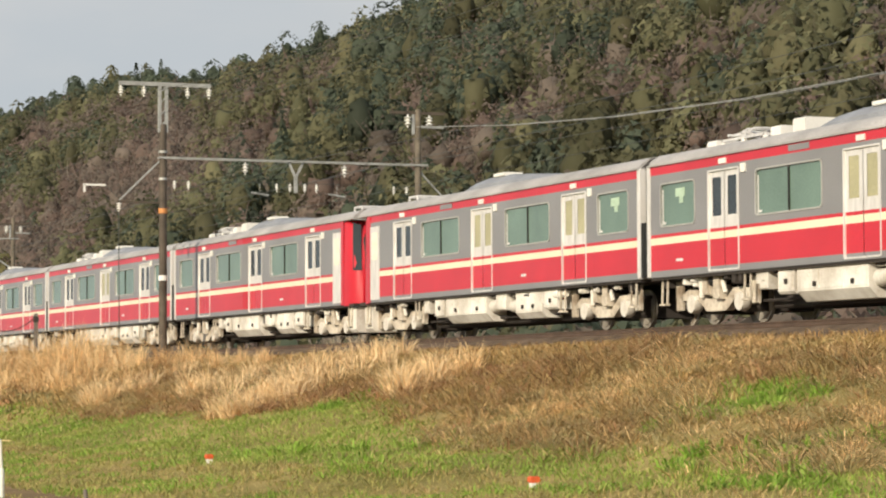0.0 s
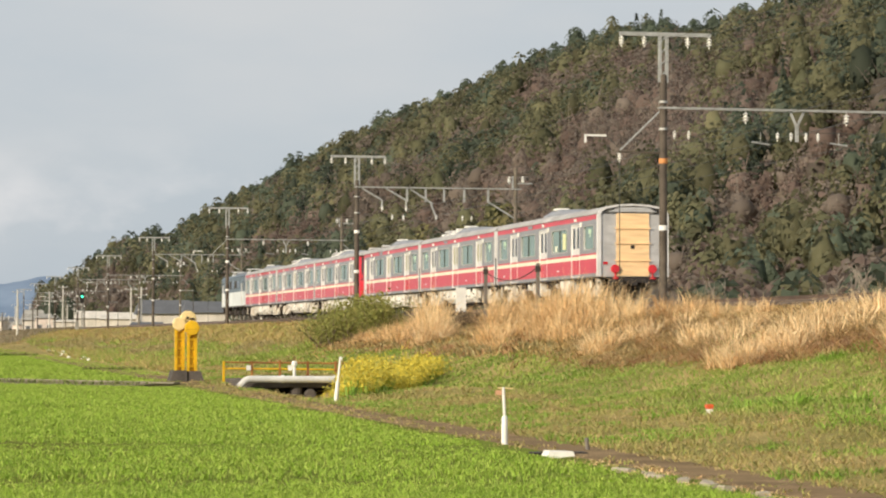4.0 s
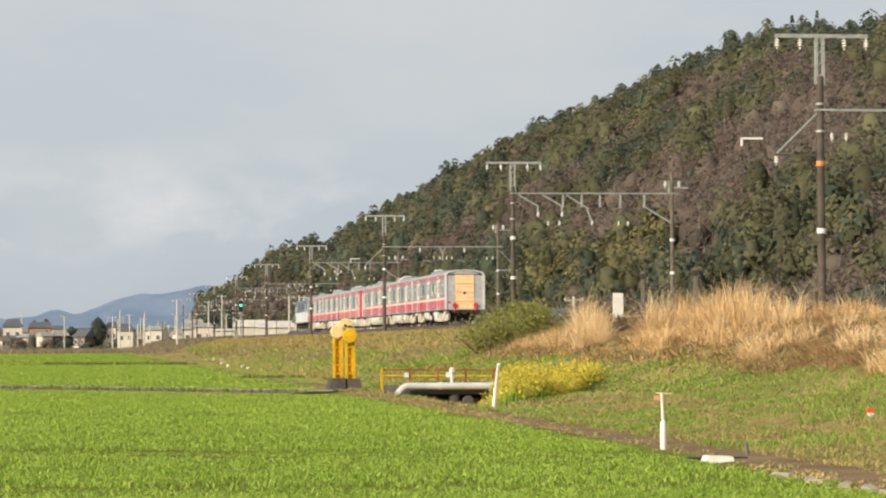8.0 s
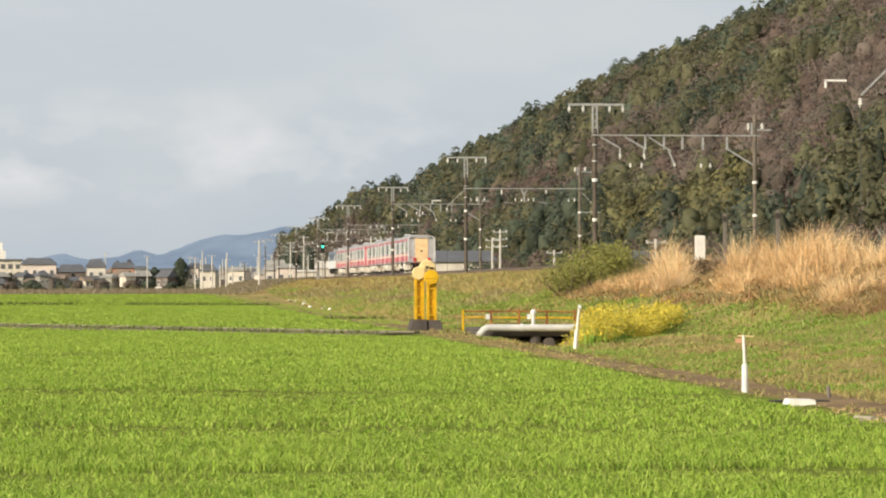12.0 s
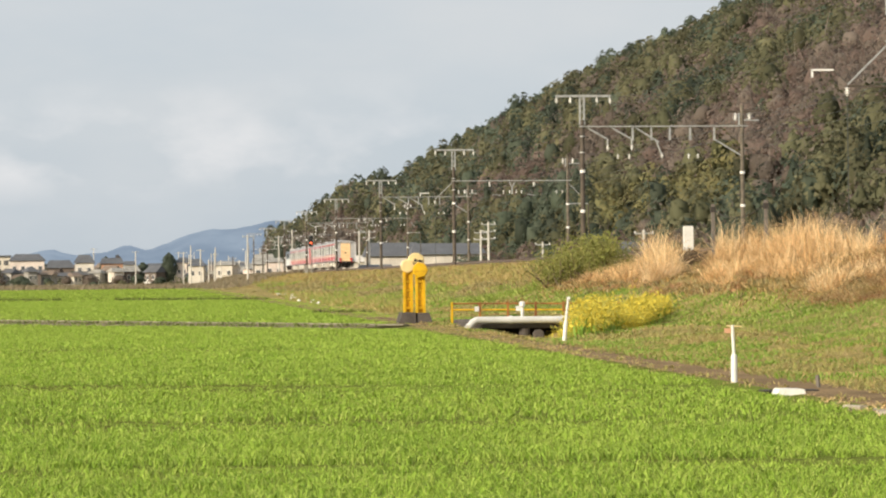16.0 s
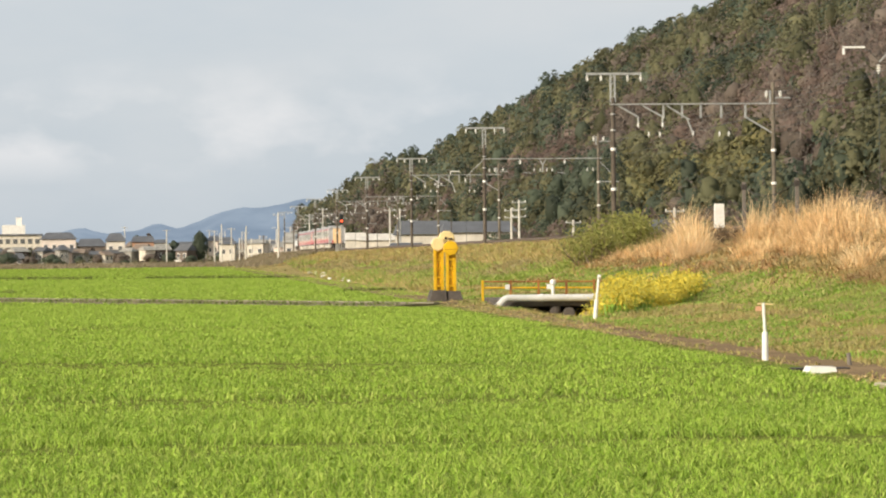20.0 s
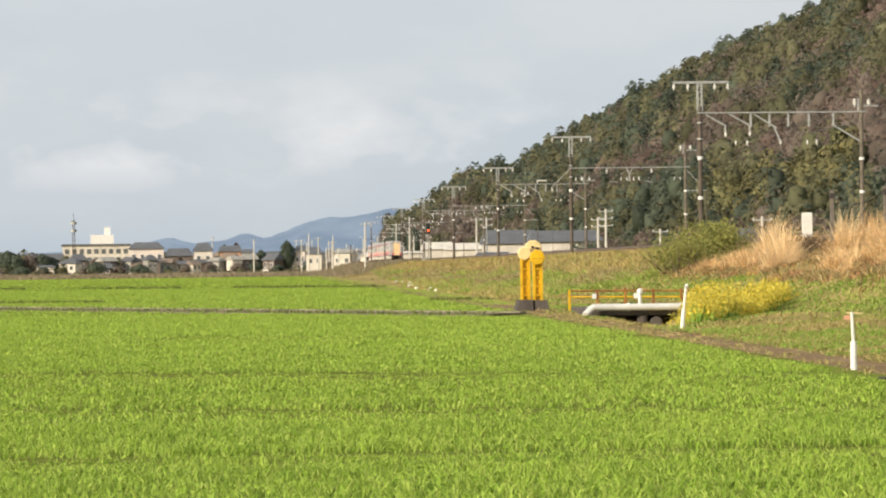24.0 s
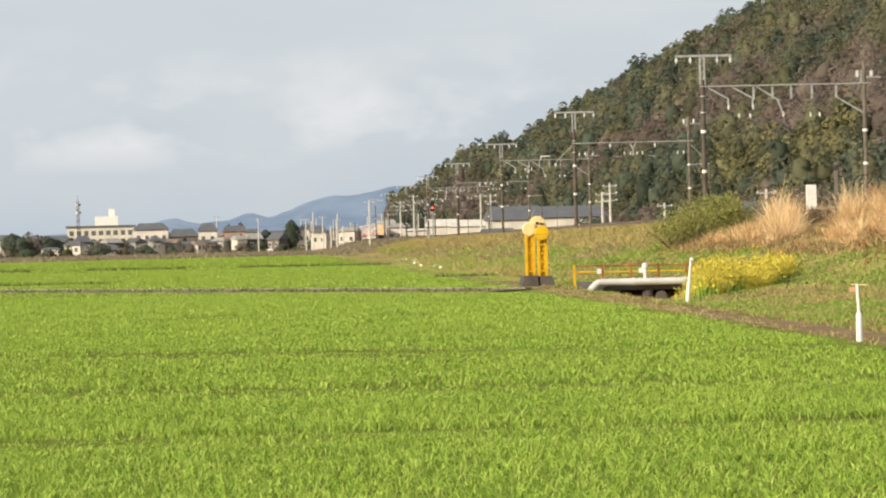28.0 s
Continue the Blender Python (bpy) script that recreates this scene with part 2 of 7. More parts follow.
def fbm(x, y, scale, seed=0, octaves=4):
    """Smooth noise over arrays, about -1 to 1."""
    rng = np.random.default_rng(1000 + seed)
    out, amp = np.zeros_like(np.asarray(x, float)), 1.0
    for o in range(octaves):
        g = rng.random((64, 64))
        u, v = np.asarray(x) / scale * 2 ** o, np.asarray(y) / scale * 2 ** o
        i, j = np.floor(u).astype(int), np.floor(v).astype(int)
        a, b = u - i, v - j
        a, b = a * a * (3 - 2 * a), b * b * (3 - 2 * b)
        q = lambda p, r: g[p % 64, r % 64]
        out += amp * (2 * ((q(i, j) * (1 - a) + q(i + 1, j) * a) * (1 - b) + (q(i, j + 1) * (1 - a) + q(i + 1, j + 1) * a) * b) - 1)
        amp *= 0.5
    return out / 1.6


M_SOIL = material("bare soil", (0.275, 0.195, 0.11), 0.95, scale=0.8, grain=14, bump=0.5, dark=0.55, spec=0.03)
M_FIELD = material("young wheat ground", (0.15, 0.20, 0.04), 0.95, scale=0.15, grain=6, bump=0.6, dark=0.8, tint=(0.16, 0.17, 0.045), spec=0.0)
M_BANK = material("bank turf", (0.36, 0.275, 0.12), 0.95, scale=0.35, grain=9, bump=0.8, dark=0.7, tint=(0.25, 0.235, 0.075), spec=0.03)
M_BALLAST = material("ballast", (0.16, 0.12, 0.09), 0.95, scale=1.5, grain=22, bump=1.0, dark=0.5, spec=0.1)
M_CONC = material("concrete", (0.36, 0.35, 0.32), 0.85, scale=1.2, grain=18, bump=0.25, dark=0.6)
M_CONC_DK = material("weathered dark concrete", (0.11, 0.095, 0.085), 0.9, scale=1.6, grain=16, bump=0.3, dark=0.5)
M_WOODTIE = material("sleeper", (0.17, 0.15, 0.13), 0.9, scale=2, grain=18, bump=0.3)
M_RAIL = material("rail steel", (0.22, 0.15, 0.11), 0.45, 0.7, scale=2, grain=20, bump=0.1)
M_WHITE = material("white paint", (0.78, 0.77, 0.73), 0.5, scale=1.5, grain=20, bump=0.05, dark=0.85)
M_BLACK = material("black rubber", (0.018, 0.018, 0.018), 0.6, scale=3, grain=30, bump=0.1)
M_DARK = material("underside grime and shade", (0.045, 0.038, 0.034), 0.8, scale=2, grain=20, bump=0.3)


# ---- ground: one sheet with the wheat field, the lane, the railway bank and the land beyond ----
PROFILE = [(-1e4, 0), (7.8, 0.0), (8.3, 0.05), (9.7, 0.03), (11.5, 0.12), (15, 0.45), (18, 1.15), (20.5, 1.82), (22.3, 2.18), (23.8, 2.36), (24.6, 2.44),
           (34.4, 2.44), (37.5, 0.6), (60, 0.5), (1e4, 0.5)]


def bank(x):
    return np.interp(x, [p[0] for p in PROFILE], [p[1] for p in PROFILE])


def ground_z(x, y):
    x, y = np.asarray(x, float), np.asarray(y, float)
    z = bank(x)
    rough = np.clip((x - 10.5) / 2, 0, 1) * np.clip((22.6 - x) / 1.5, 0, 1)
    z = z + rough * (0.16 * fbm(x, y, 3.5, 1) + 0.12 * fbm(x, y, 11.0, 2))
    # the stream that passes under the railway beside the pipe
    cut = np.exp(-((y - 76) / 11) ** 6) * np.clip((x - 9.5) / 0.6, 0, 1) * np.clip((17.0 - x) / 3.5, 0, 1)
    z = z * (1 - cut)
    ditch = np.exp(-((y - 72.5) / 9.0) ** 8) * np.clip((x - 9.55) / 0.5, 0, 1) * np.clip((12.8 - x) / 1.2, 0, 1)
    return z - ditch * 0.6 * np.clip((y * 0.166 - x) / 0.5, 0, 1)


def sheet():
    xs = [-4600, -1500, -500, -150, -60, -30, -15, -8, -4, 0, 4, 6.5, 7.4, 7.8, 8.2, 8.5, 9.0, 9.3, 9.7, 10.2] + list(np.arange(10.7, 23.3, 0.5)) + \
         [23.2, 23.8, 24.6, 26, 28, 30, 33, 34.4, 36, 37.5, 45, 60, 100, 300, 1500, 4600]
    ys = [-4600, -1000, -200, -60, -20, 0] + list(np.arange(10, 130, 0.8)) + list(np.arange(130, 300, 4)) + list(np.arange(300, 700, 20)) + [800, 1000, 2000, 4700]
    xs, ys = np.unique(np.round(xs, 3)), np.unique(np.round(ys, 3))
    gx, gy = np.meshgrid(xs, ys, indexing="ij")
    gz = ground_z(gx, gy)
    v = np.stack([gx, gy, gz], -1).reshape(-1, 3)
    nx, ny = len(xs), len(ys)
    i, j = np.meshgrid(np.arange(nx - 1), np.arange(ny - 1), indexing="ij")
    a = (i * ny + j).ravel()
    f = np.stack([a, a + ny, a + ny + 1, a + 1], 1)
    cx = ((xs[:-1] + xs[1:]) / 2)[i].ravel()
    cy = ((ys[:-1] + ys[1:]) / 2)[j].ravel()
    idx = np.where(cx < 8.1, 0, np.where(cx < 9.4, 1, np.where(cx < 23.7, 2, np.where(cx < 34.5, 3, 2))))
    idx[(cx < 7.9) & ((cy < -20) | (cy > 480))] = 2
    me = mass("ground", v, f, [M_FIELD, M_SOIL, M_BANK, M_BALLAST], idx)
    me.polygons.foreach_set("use_smooth", [True] * len(me.polygons))
    return tagged(new("ground", me), "green wheat field, bare lane and grassy railway bank", "ground", kind="structure")


ground = sheet()


def blades(p, h, w, lean, rng, seg=2, b=None):
    """Tapered blades at points p (n, 3), each bent over to a side of its own; returns vertices and triangles."""
    n = len(p)
    a = rng.random(n) * 2 * np.pi
    b = rng.random(n) * 2 * np.pi if b is None else b
    side = np.stack([np.cos(a), np.sin(a), np.zeros(n)], 1) * (w / 2)[:, None]
    out = np.stack([np.cos(b), np.sin(b), np.zeros(n)], 1) * (h * lean)[:, None]
    up = np.zeros((n, 3))
    up[:, 2] = h
    if seg == 1:
        v = np.stack([p - side, p + side, p + up + out], 1)
        t = np.array([[0, 1, 2]])
    else:
        mid = p + up * 0.6 + out * 0.35
        v = np.stack([p - side, p + side, mid - side * 0.8, mid + side * 0.8, p + up * (1 - 0.25 * lean)[:, None] + out], 1)
        t = np.array([[0, 1, 3], [0, 3, 2], [2, 3, 4]])
    k = v.shape[1]
    f = (np.arange(n)[:, None, None] * k + t[None]).reshape(-1, 3)
    return v.reshape(-1, 3), f


def scatter(x0, x1, y0, y1, per_m2, rng):
    n = int((x1 - x0) * (y1 - y0) * per_m2)
    return x0 + rng.random(n) * (x1 - x0), y0 + rng.random(n) * (y1 - y0)


def join(lots):
    vs, fs, ids, k = [], [], [], 0
    for v, f, i in lots:
        vs.append(v), fs.append(f + k), ids.append(np.full(len(f), i))
        k += len(v)
    return np.concatenate(vs), np.concatenate(fs), np.concatenate(ids)


F_WHEAT = foliage("wheat blade", (0.244, 0.385, 0.047), (0.312, 0.452, 0.063), (0.447, 0.530, 0.126), patch=0.6, trans=0.3, isl=0.45)
F_WHEAT2 = foliage("pale wheat blade", (0.16, 0.26, 0.04), (0.22, 0.30, 0.07), (0.32, 0.33, 0.12), patch=0.6, trans=0.3, isl=0.3)

F_ROUGH = foliage("rough grass and furrow shade", (0.10, 0.14, 0.03), (0.13, 0.17, 0.04), (0.15, 0.15, 0.05), patch=0.5, trans=0.1, isl=0.3)


def wheat():
    rng = np.random.default_rng(5)
    lots = []
    for y0, y1, dens, tuft, hh, ww, seg in ((14.5, 26, 150, 5, 0.115, 0.010, 2), (26, 48, 62, 5, 0.10, 0.014, 2), (48, 90, 48, 4, 0.085, 0.034, 1),
                                           (90, 200, 12, 4, 0.085, 0.06, 1), (200, 470, 1.8, 4, 0.09, 0.14, 1)):
        x, y = scatter(-y1 * 0.13, 8.7 if y0 < 90 else 18.0, y0, y1, dens, rng)
        edge = 7.98 + 0.3 * fbm(y * 0 + 1, y, 3.0, 4) + np.clip((y - 45) * 0.02, 0, 0.9)
        edge = np.where(y > 100, 10.4 + np.clip((y - 190) * 0.03, 0, 8), edge)
        keep = (x > -y * 0.125) & (x < edge)
        pathd = (y - (98.78 - 1.48 * x)) / 1.79
        keep &= ((pathd > -2.6) | (pathd < -4.9)) & ((x < 8.75) | (y > 100))
        # tramlines and thin strips that the seed drill left
        for c, s, wdt in ((38.6, -0.35, 0.28), (21.6, -0.05, 0.2), (29.5, -0.2, 0.10), (150, -0.6, 1.0), (250, -1.0, 2.0), (330, -1.0, 2.5)):
            keep &= (np.abs(y - (c + s * x)) > wdt * (0.8 + 0.6 * fbm(x, y, 2.5, 6))) | (rng.random(len(x)) < 0.12)
        keep &= ~((np.abs(y - 33.5) < 0.16) & (x > 5.5) & (x < 6.9))
        pathd = pathd[keep]
        x, y = x[keep], y[keep]
        n = len(x)
        low = np.ones(n)
        for c, s, wdt in ((38.6, -0.35, 1.6), (21.6, -0.05, 0.8), (60, -0.5, 2.2), (28.6, -0.2, 0.7)):
            dd = (y - (c + s * x) + wdt * 0.8) / wdt
            low = np.minimum(low, np.where(np.abs(dd) < 1, 0.45 + 0.5 * np.clip(fbm(x, y, 3.0, 9) + 0.3, 0, 1), 1.0))
        # drill rows a foot apart across the field, and hollows between the stools
        row = 0.5 + 0.5 * np.cos(2 * np.pi * (y + 0.12 * x + 0.05 * fbm(x, y, 1.5, 3)) / 0.31)
        tall = 1 + 0.16 * fbm(x, y, 1.8, 7) + 0.17 * fbm(x, y, 0.45, 8) - (0.14 * row if y0 < 48 else 0)
        px = np.repeat(x, tuft) + rng.normal(0, 0.035, n * tuft)
        py = np.repeat(y, tuft) + rng.normal(0, 0.035, n * tuft)
        p = np.stack([px, py, np.zeros(n * tuft) - 0.01], 1)
        low = np.where((np.abs(pathd) < 14) & (pathd < 0), low * 0.65, low)
        h = hh * np.repeat(tall * low, tuft) * (0.78 + 0.34 * rng.random(n * tuft))
        v, f = blades(p, h, np.full(n * tuft, ww) * (0.7 + 0.6 * rng.random(n * tuft)), 0.35 + 1.05 * rng.random(n * tuft), rng, seg)
        lots.append((v, f, 0))
    # rough grass on the near side of the farm path
    u = rng.uniform(0, 62, 5200)
    x, y = 8.1 - u * 0.560, 81.2 + u * 0.828
    w = rng.uniform(-2.9, -0.5, len(x))
    x, y = x + w * 0.828, y + w * 0.560
    keep = rng.random(len(x)) < 0.5 + 0.5 * fbm(x, y, 3.0, 12)
    v, f = blades(np.stack([x, y, 0.06 + 0 * x], 1)[keep], 0.05 + 0.08 * rng.random(keep.sum()), np.full(keep.sum(), 0.05), np.full(keep.sum(), 0.8), rng, 1)
    lots.append((v, f, 2))
    # rough dark rows beyond the path: dark blades paint the shaded furrows between plots
    for c, s, hh in ((121, -0.45, 0.20), (205, -0.9, 0.26)):
        x = rng.uniform(-c * 0.13, 10.5, int(c * 9))
        x = x[fbm(x, x * 0, 4.5, int(c)) + 0.25 * fbm(x, x * 0, 1.2, 5) > -0.12]
        y = c + s * x + rng.normal(0, 0.4, len(x))
        v, f = blades(np.stack([x, y, 0 * x], 1), hh * (0.6 + 0.6 * rng.random(len(x))), np.full(len(x), 0.10), np.full(len(x), 0.6), rng, 1)
        lots.append((v, f, 2))
    v, f, i = join(lots)
    return tagged(new("wheat", mass("wheat", v, f, [F_WHEAT, F_WHEAT2, F_ROUGH], i)), "bright green young wheat in the field", "wheat", kind="stuff")


wheat()


# ---- plants on the bank ----
F_TURF = foliage("bank grass", (0.21, 0.335, 0.055), (0.31, 0.39, 0.085), (0.48, 0.42, 0.18), patch=0.45, trans=0.3, isl=0.36, third=0.66)
F_DRYMIX = foliage("dry and green grass", (0.38, 0.34, 0.12), (0.50, 0.37, 0.17), (0.27, 0.33, 0.08), patch=0.5, trans=0.2, isl=0.35, third=0.5)
F_SUSUKI = foliage("dry tall grass", (0.78, 0.54, 0.27), (0.85, 0.63, 0.35), (0.52, 0.32, 0.15), patch=0.5, trans=0.3, isl=0.42, third=0.45)
F_WEED = foliage("withered brown weeds", (0.33, 0.20, 0.09), (0.40, 0.28, 0.11), (0.52, 0.39, 0.19), patch=0.35, trans=0.15, isl=0.55, third=0.5)
F_OLIVEWEED = foliage("olive withered weeds", (0.27, 0.235, 0.10), (0.34, 0.29, 0.13), (0.43, 0.37, 0.20), patch=0.5, trans=0.2, isl=0.45, third=0.5)
F_REDWEED = foliage("reddish withered weeds", (0.34, 0.17, 0.09), (0.40, 0.22, 0.11), (0.50, 0.33, 0.18), patch=0.5, trans=0.2, isl=0.55, third=0.5)
F_STRAW = foliage("pale straw", (0.86, 0.66, 0.38), (0.90, 0.72, 0.45), (0.70, 0.48, 0.25), patch=0.6, trans=0.3, isl=0.25, third=0.55)
F_RUST = foliage("rust-brown dead grass", (0.50, 0.30, 0.14), (0.58, 0.37, 0.18), (0.40, 0.24, 0.11), patch=0.6, trans=0.25, isl=0.3, third=0.5)
F_WEEDGREEN = foliage("fresh green weeds", (0.20, 0.36, 0.045), (0.26, 0.42, 0.06), (0.32, 0.42, 0.10), patch=0.6, trans=0.3, isl=0.3)
F_CANOLA = foliage("yellow rape flowers", (0.68, 0.56, 0.07), (0.76, 0.63, 0.10), (0.48, 0.45, 0.10), patch=1.0, trans=0.35, isl=0.16, third=0.45)
F_BUSH = foliage("olive bush leaves", (0.188, 0.210, 0.056), (0.250, 0.258, 0.069), (0.325, 0.300, 0.100), patch=0.8, trans=0.3, isl=0.25)
F_TWIG = foliage("dark brown twigs", (0.12, 0.085, 0.05), (0.16, 0.11, 0.07), (0.20, 0.15, 0.10), patch=0.8, trans=0.1, isl=0.35)


def tufts(x, y, num, h, w, spread, lean, rng, seg=2, zoff=-0.02):
    n = len(x)
    px = np.repeat(x, num) + rng.normal(0, spread, n * num)
    py = np.repeat(y, num) + rng.normal(0, spread, n * num)
    p = np.stack([px, py, ground_z(px, py) + zoff], 1)
    hh = np.repeat(h, num) * (0.55 + 0.6 * rng.random(n * num))
    return blades(p, hh, w * (0.7 + 0.6 * rng.random(n * num)), lean * (0.4 + 1.1 * rng.random(n * num)), rng, seg)


def fans(x, y, num, h, rad, w, lean, rng, thrown=0.0):
    """Clumps whose blades spring from one foot and lean outwards, or to one side where the clump is thrown over."""
    n = len(x)
    a = rng.random(n * num) * 2 * np.pi
    r = np.repeat(rad, num) * np.sqrt(rng.random(n * num))
    px, py = np.repeat(x, num) + r * np.cos(a) * 0.5, np.repeat(y, num) + r * np.sin(a) * 0.5
    p = np.stack([px, py, ground_z(px, py) - 0.03], 1)
    hh = np.repeat(h, num) * (0.30 + 0.80 * rng.random(n * num))
    ln = lean * (0.15 + 1.2 * rng.random(n * num)) * (0.4 + r / np.repeat(rad, num))
    b = a + rng.normal(0, 1.1, n * num)
    if thrown:
        one = np.repeat(rng.random(n) * 2 * np.pi, num) + rng.normal(0, 0.6, n * num)
        b = np.where(rng.random(n * num) < thrown, one, b)
    return blades(p, hh, w * (0.6 + 0.8 * rng.random(n * num)), ln, rng, 2, b)


def green_side(x, y):
    """Above 0 where the bank is green, below where it is brown weeds."""
    edge = np.interp(y, [20, 27, 31, 36, 40, 44, 47, 50, 53, 60, 75, 90], [15.2, 15.4, 15.6, 15.5, 16.4, 17.4, 18.2, 18.7, 17.2, 16.6, 17.0, 17.4])
    return 0.30 * fbm(x, y, 3.0, 41) + 0.22 * fbm(x, y, 1.2, 40) - np.clip((x - edge) / 1.1, -1, 1) * 0.7 + 0.95 * np.exp(-((x - 18.9) / 0.8) ** 2 - ((y - 34.0) / 2.2) ** 2) + 0.95 * np.exp(-((x - 17.8) / 0.9) ** 2 - ((y - 31.2) / 1.5) ** 2)


def bank_grass():
    rng = np.random.default_rng(21)
    lots = []
    # short turf on the lower slope and the foot
    for y0, y1, dens, w, seg in ((18, 60, 66, 0.018, 2), (60, 112, 34, 0.034, 2), (112, 200, 13, 0.07, 1), (200, 420, 3, 0.16, 1)):
        x, y = scatter(9.0, 22.4, y0, y1, dens, rng)
        keep = rng.random(len(x)) < np.clip((x - 8.92 - 0.3 * fbm(x * 0, y, 1.2, 42)) / 0.5, 0.0, 1)
        keep &= x > np.where(y > 95, 10.3 + np.clip((y - 185) * 0.03, 0, 8), 0)
        keep &= ~((x > 9.5) & (x < 12.6) & (np.abs(y - 72.5) < 8.6) & (x < y * 0.166)) & (x < y * 0.66)
        x, y = x[keep], y[keep]
        g = green_side(x, y)
        h = np.where(y > 112, 0.24, 0.085) * (1 + 0.7 * fbm(x, y, 1.3, 43))
        foot = (x < 13.4 + 1.2 * fbm(x, y, 4.0, 39) + np.clip((40 - y) * 0.08, 0, 1.0)) | (y > 112) & (x > 18)
        for sel, mi in ((~foot & (g > -0.05) & ((y < 112) | (fbm(x, y, 6.0, 35) > 0.12)), 0), (~foot & (y >= 112) & (fbm(x, y, 6.0, 35) <= 0.12), 5), (foot & (rng.random(len(x)) < 0.65), 1), (foot & (fbm(x, y, 1.6, 44) > 0.25) & (g > -0.3), 4)):
            if mi == 1 and y0 < 112:
                v, f = fans(x[sel], y[sel], 5, np.abs(h[sel]) + 0.07, np.full(sel.sum(), 0.2), np.full(sel.sum() * 5, w * 0.75), 2.0, rng)
            else:
                v, f = tufts(x[sel], y[sel], 3, np.abs(h[sel]) + 0.05, np.full(sel.sum() * 3, w), 0.06, 1.1, rng, seg)
            lots.append((v, f, mi))
    # withered weeds, knee high and tangled
    x, y = scatter(13.0, 22.8, 20, 72, 11, rng)
    keep = (green_side(x, y) + 0.2 * rng.normal(0, 1, len(x)) < 0.02) & (x < y * 0.66)
    x, y = x[keep], y[keep]
    h = np.clip(0.38 + 0.30 * fbm(x, y, 2.2, 45) + 0.10 * rng.normal(0, 1, len(x)) + 0.10 * (x > 18) + 0.35 * np.exp(-((y - 43) / 2.2) ** 2) * (x > 20.3), 0.15, 0.95) * (1 - 0.5 * np.clip((x - 20.2) / 1.2, 0, 1) * (1 - np.exp(-((y - 42.5) / 4.0) ** 2)))
    pick = fbm(x, y, 3.0, 49) + 0.5 * rng.normal(0, 1, len(x)) + np.clip((44 - y) / 6, -0.35, 0.5)
    for sel, mi in ((pick > 0.80, 2), ((pick <= 0.80) & (pick > 0.35), 5), ((pick <= 0.35) & (pick > -0.45), 3), (pick <= -0.45, 6)):
        v, f = fans(x[sel], y[sel], 34, h[sel] * 0.72, np.full(sel.sum(), 0.36), np.full(sel.sum() * 34, 0.0135), 2.4, rng)
        lots.append((v, f, mi))
    x, y = scatter(12, 22.4, 22, 60, 4, rng)
    keep = (fbm(x, y, 2.6, 46) > 0.34) & (x < 19.5) & (x > 13.5)
    v, f = fans(x[keep], y[keep], 26, np.full(keep.sum(), 0.26), np.full(keep.sum(), 0.3), np.full(keep.sum() * 26, 0.028), 1.2, rng)
    lots.append((v, f, 4))
    # matted dead stalks that cover the soil
    x, y = scatter(13.0, 23.2, 20, 74, 34, rng)
    keep = (green_side(x, y) < 0.08) & (x < y * 0.66)
    x, y = x[keep], y[keep]
    pick = fbm(x, y, 2.0, 36) + 0.6 * rng.normal(0, 1, len(x))
    for sel, mi in ((pick > 0.3, 3), (pick <= 0.3, 5)):
        v, f = tufts(x[sel], y[sel], 3, np.full(sel.sum(), 0.13), np.full(sel.sum() * 3, 0.026), 0.10, 1.6, rng, 1)
        lots.append((v, f, mi))
    # shorter withered growth among the tall grass further on
    x, y = scatter(15.6, 23.0, 70, 113, 6, rng)
    keep = green_side(x, y) + 0.2 * rng.normal(0, 1, len(x)) < 0.05
    x, y = x[keep], y[keep]
    pick = fbm(x, y, 2.5, 38) + 0.5 * rng.normal(0, 1, len(x))
    for sel, mi in ((pick > 0.2, 3), ((pick <= 0.2) & (pick > -0.4), 5), (pick <= -0.4, 6)):
        v, f = fans(x[sel], y[sel], 16, np.full(sel.sum(), 0.34), np.full(sel.sum(), 0.35), np.full(sel.sum() * 16, 0.035), 1.5, rng)
        lots.append((v, f, mi))
    # grass that closes over the lane further on
    x, y = scatter(8.3, 9.5, 40, 84, 26, rng)
    keep = rng.random(len(x)) < np.clip((y - 40) / 22, 0, 0.9) * (0.55 + 0.5 * fbm(x, y, 2.0, 37))
    v, f = fans(x[keep], y[keep], 7, np.full(keep.sum(), 0.08), np.full(keep.sum(), 0.14), np.full(keep.sum() * 7, 0.03), 1.5, rng)
    lots.append((v, f, 1))
    # brown fringe along the shoulder
    x, y = scatter(19.4, 23.8, 20, 78, 20, rng)
    v, f = tufts(x, y, 6, 0.22 + 0.08 * fbm(x, y, 1.6, 47), np.full(len(x) * 6, 0.024), 0.12, 1.0, rng)
    lots.append((v, f, 3))
    x, y = scatter(16.8, 23.6, 104, 330, 3.2, rng)
    mixed = fbm(x, y, 7.0, 60) + 0.5 * rng.normal(0, 1, len(x)) > 0.1
    for sel, mi in ((mixed, 3), (~mixed, 5)):
        v, f = tufts(x[sel], y[sel], 4, (0.24 + 0.1 * fbm(x, y, 3, 48))[sel], np.full(sel.sum() * 4, 0.05), 0.15, 1.4, rng, 1)
        lots.append((v, f, mi))
    x, y = scatter(11.0, 22.8, 104, 400, 0.9, rng)
    keep = fbm(x, y, 9.0, 62) + 0.06 * (x - 17) > 0.12
    v, f = fans(x[keep], y[keep], 10, np.full(keep.sum(), 0.36), np.full(keep.sum(), 0.5), np.full(keep.sum() * 10, 0.045), 1.6, rng)
    lots.append((v, f, 3))
    x, y = scatter(11.0, 22.0, 104, 400, 0.9, rng)
    keep = fbm(x, y, 7.0, 63) > 0.2
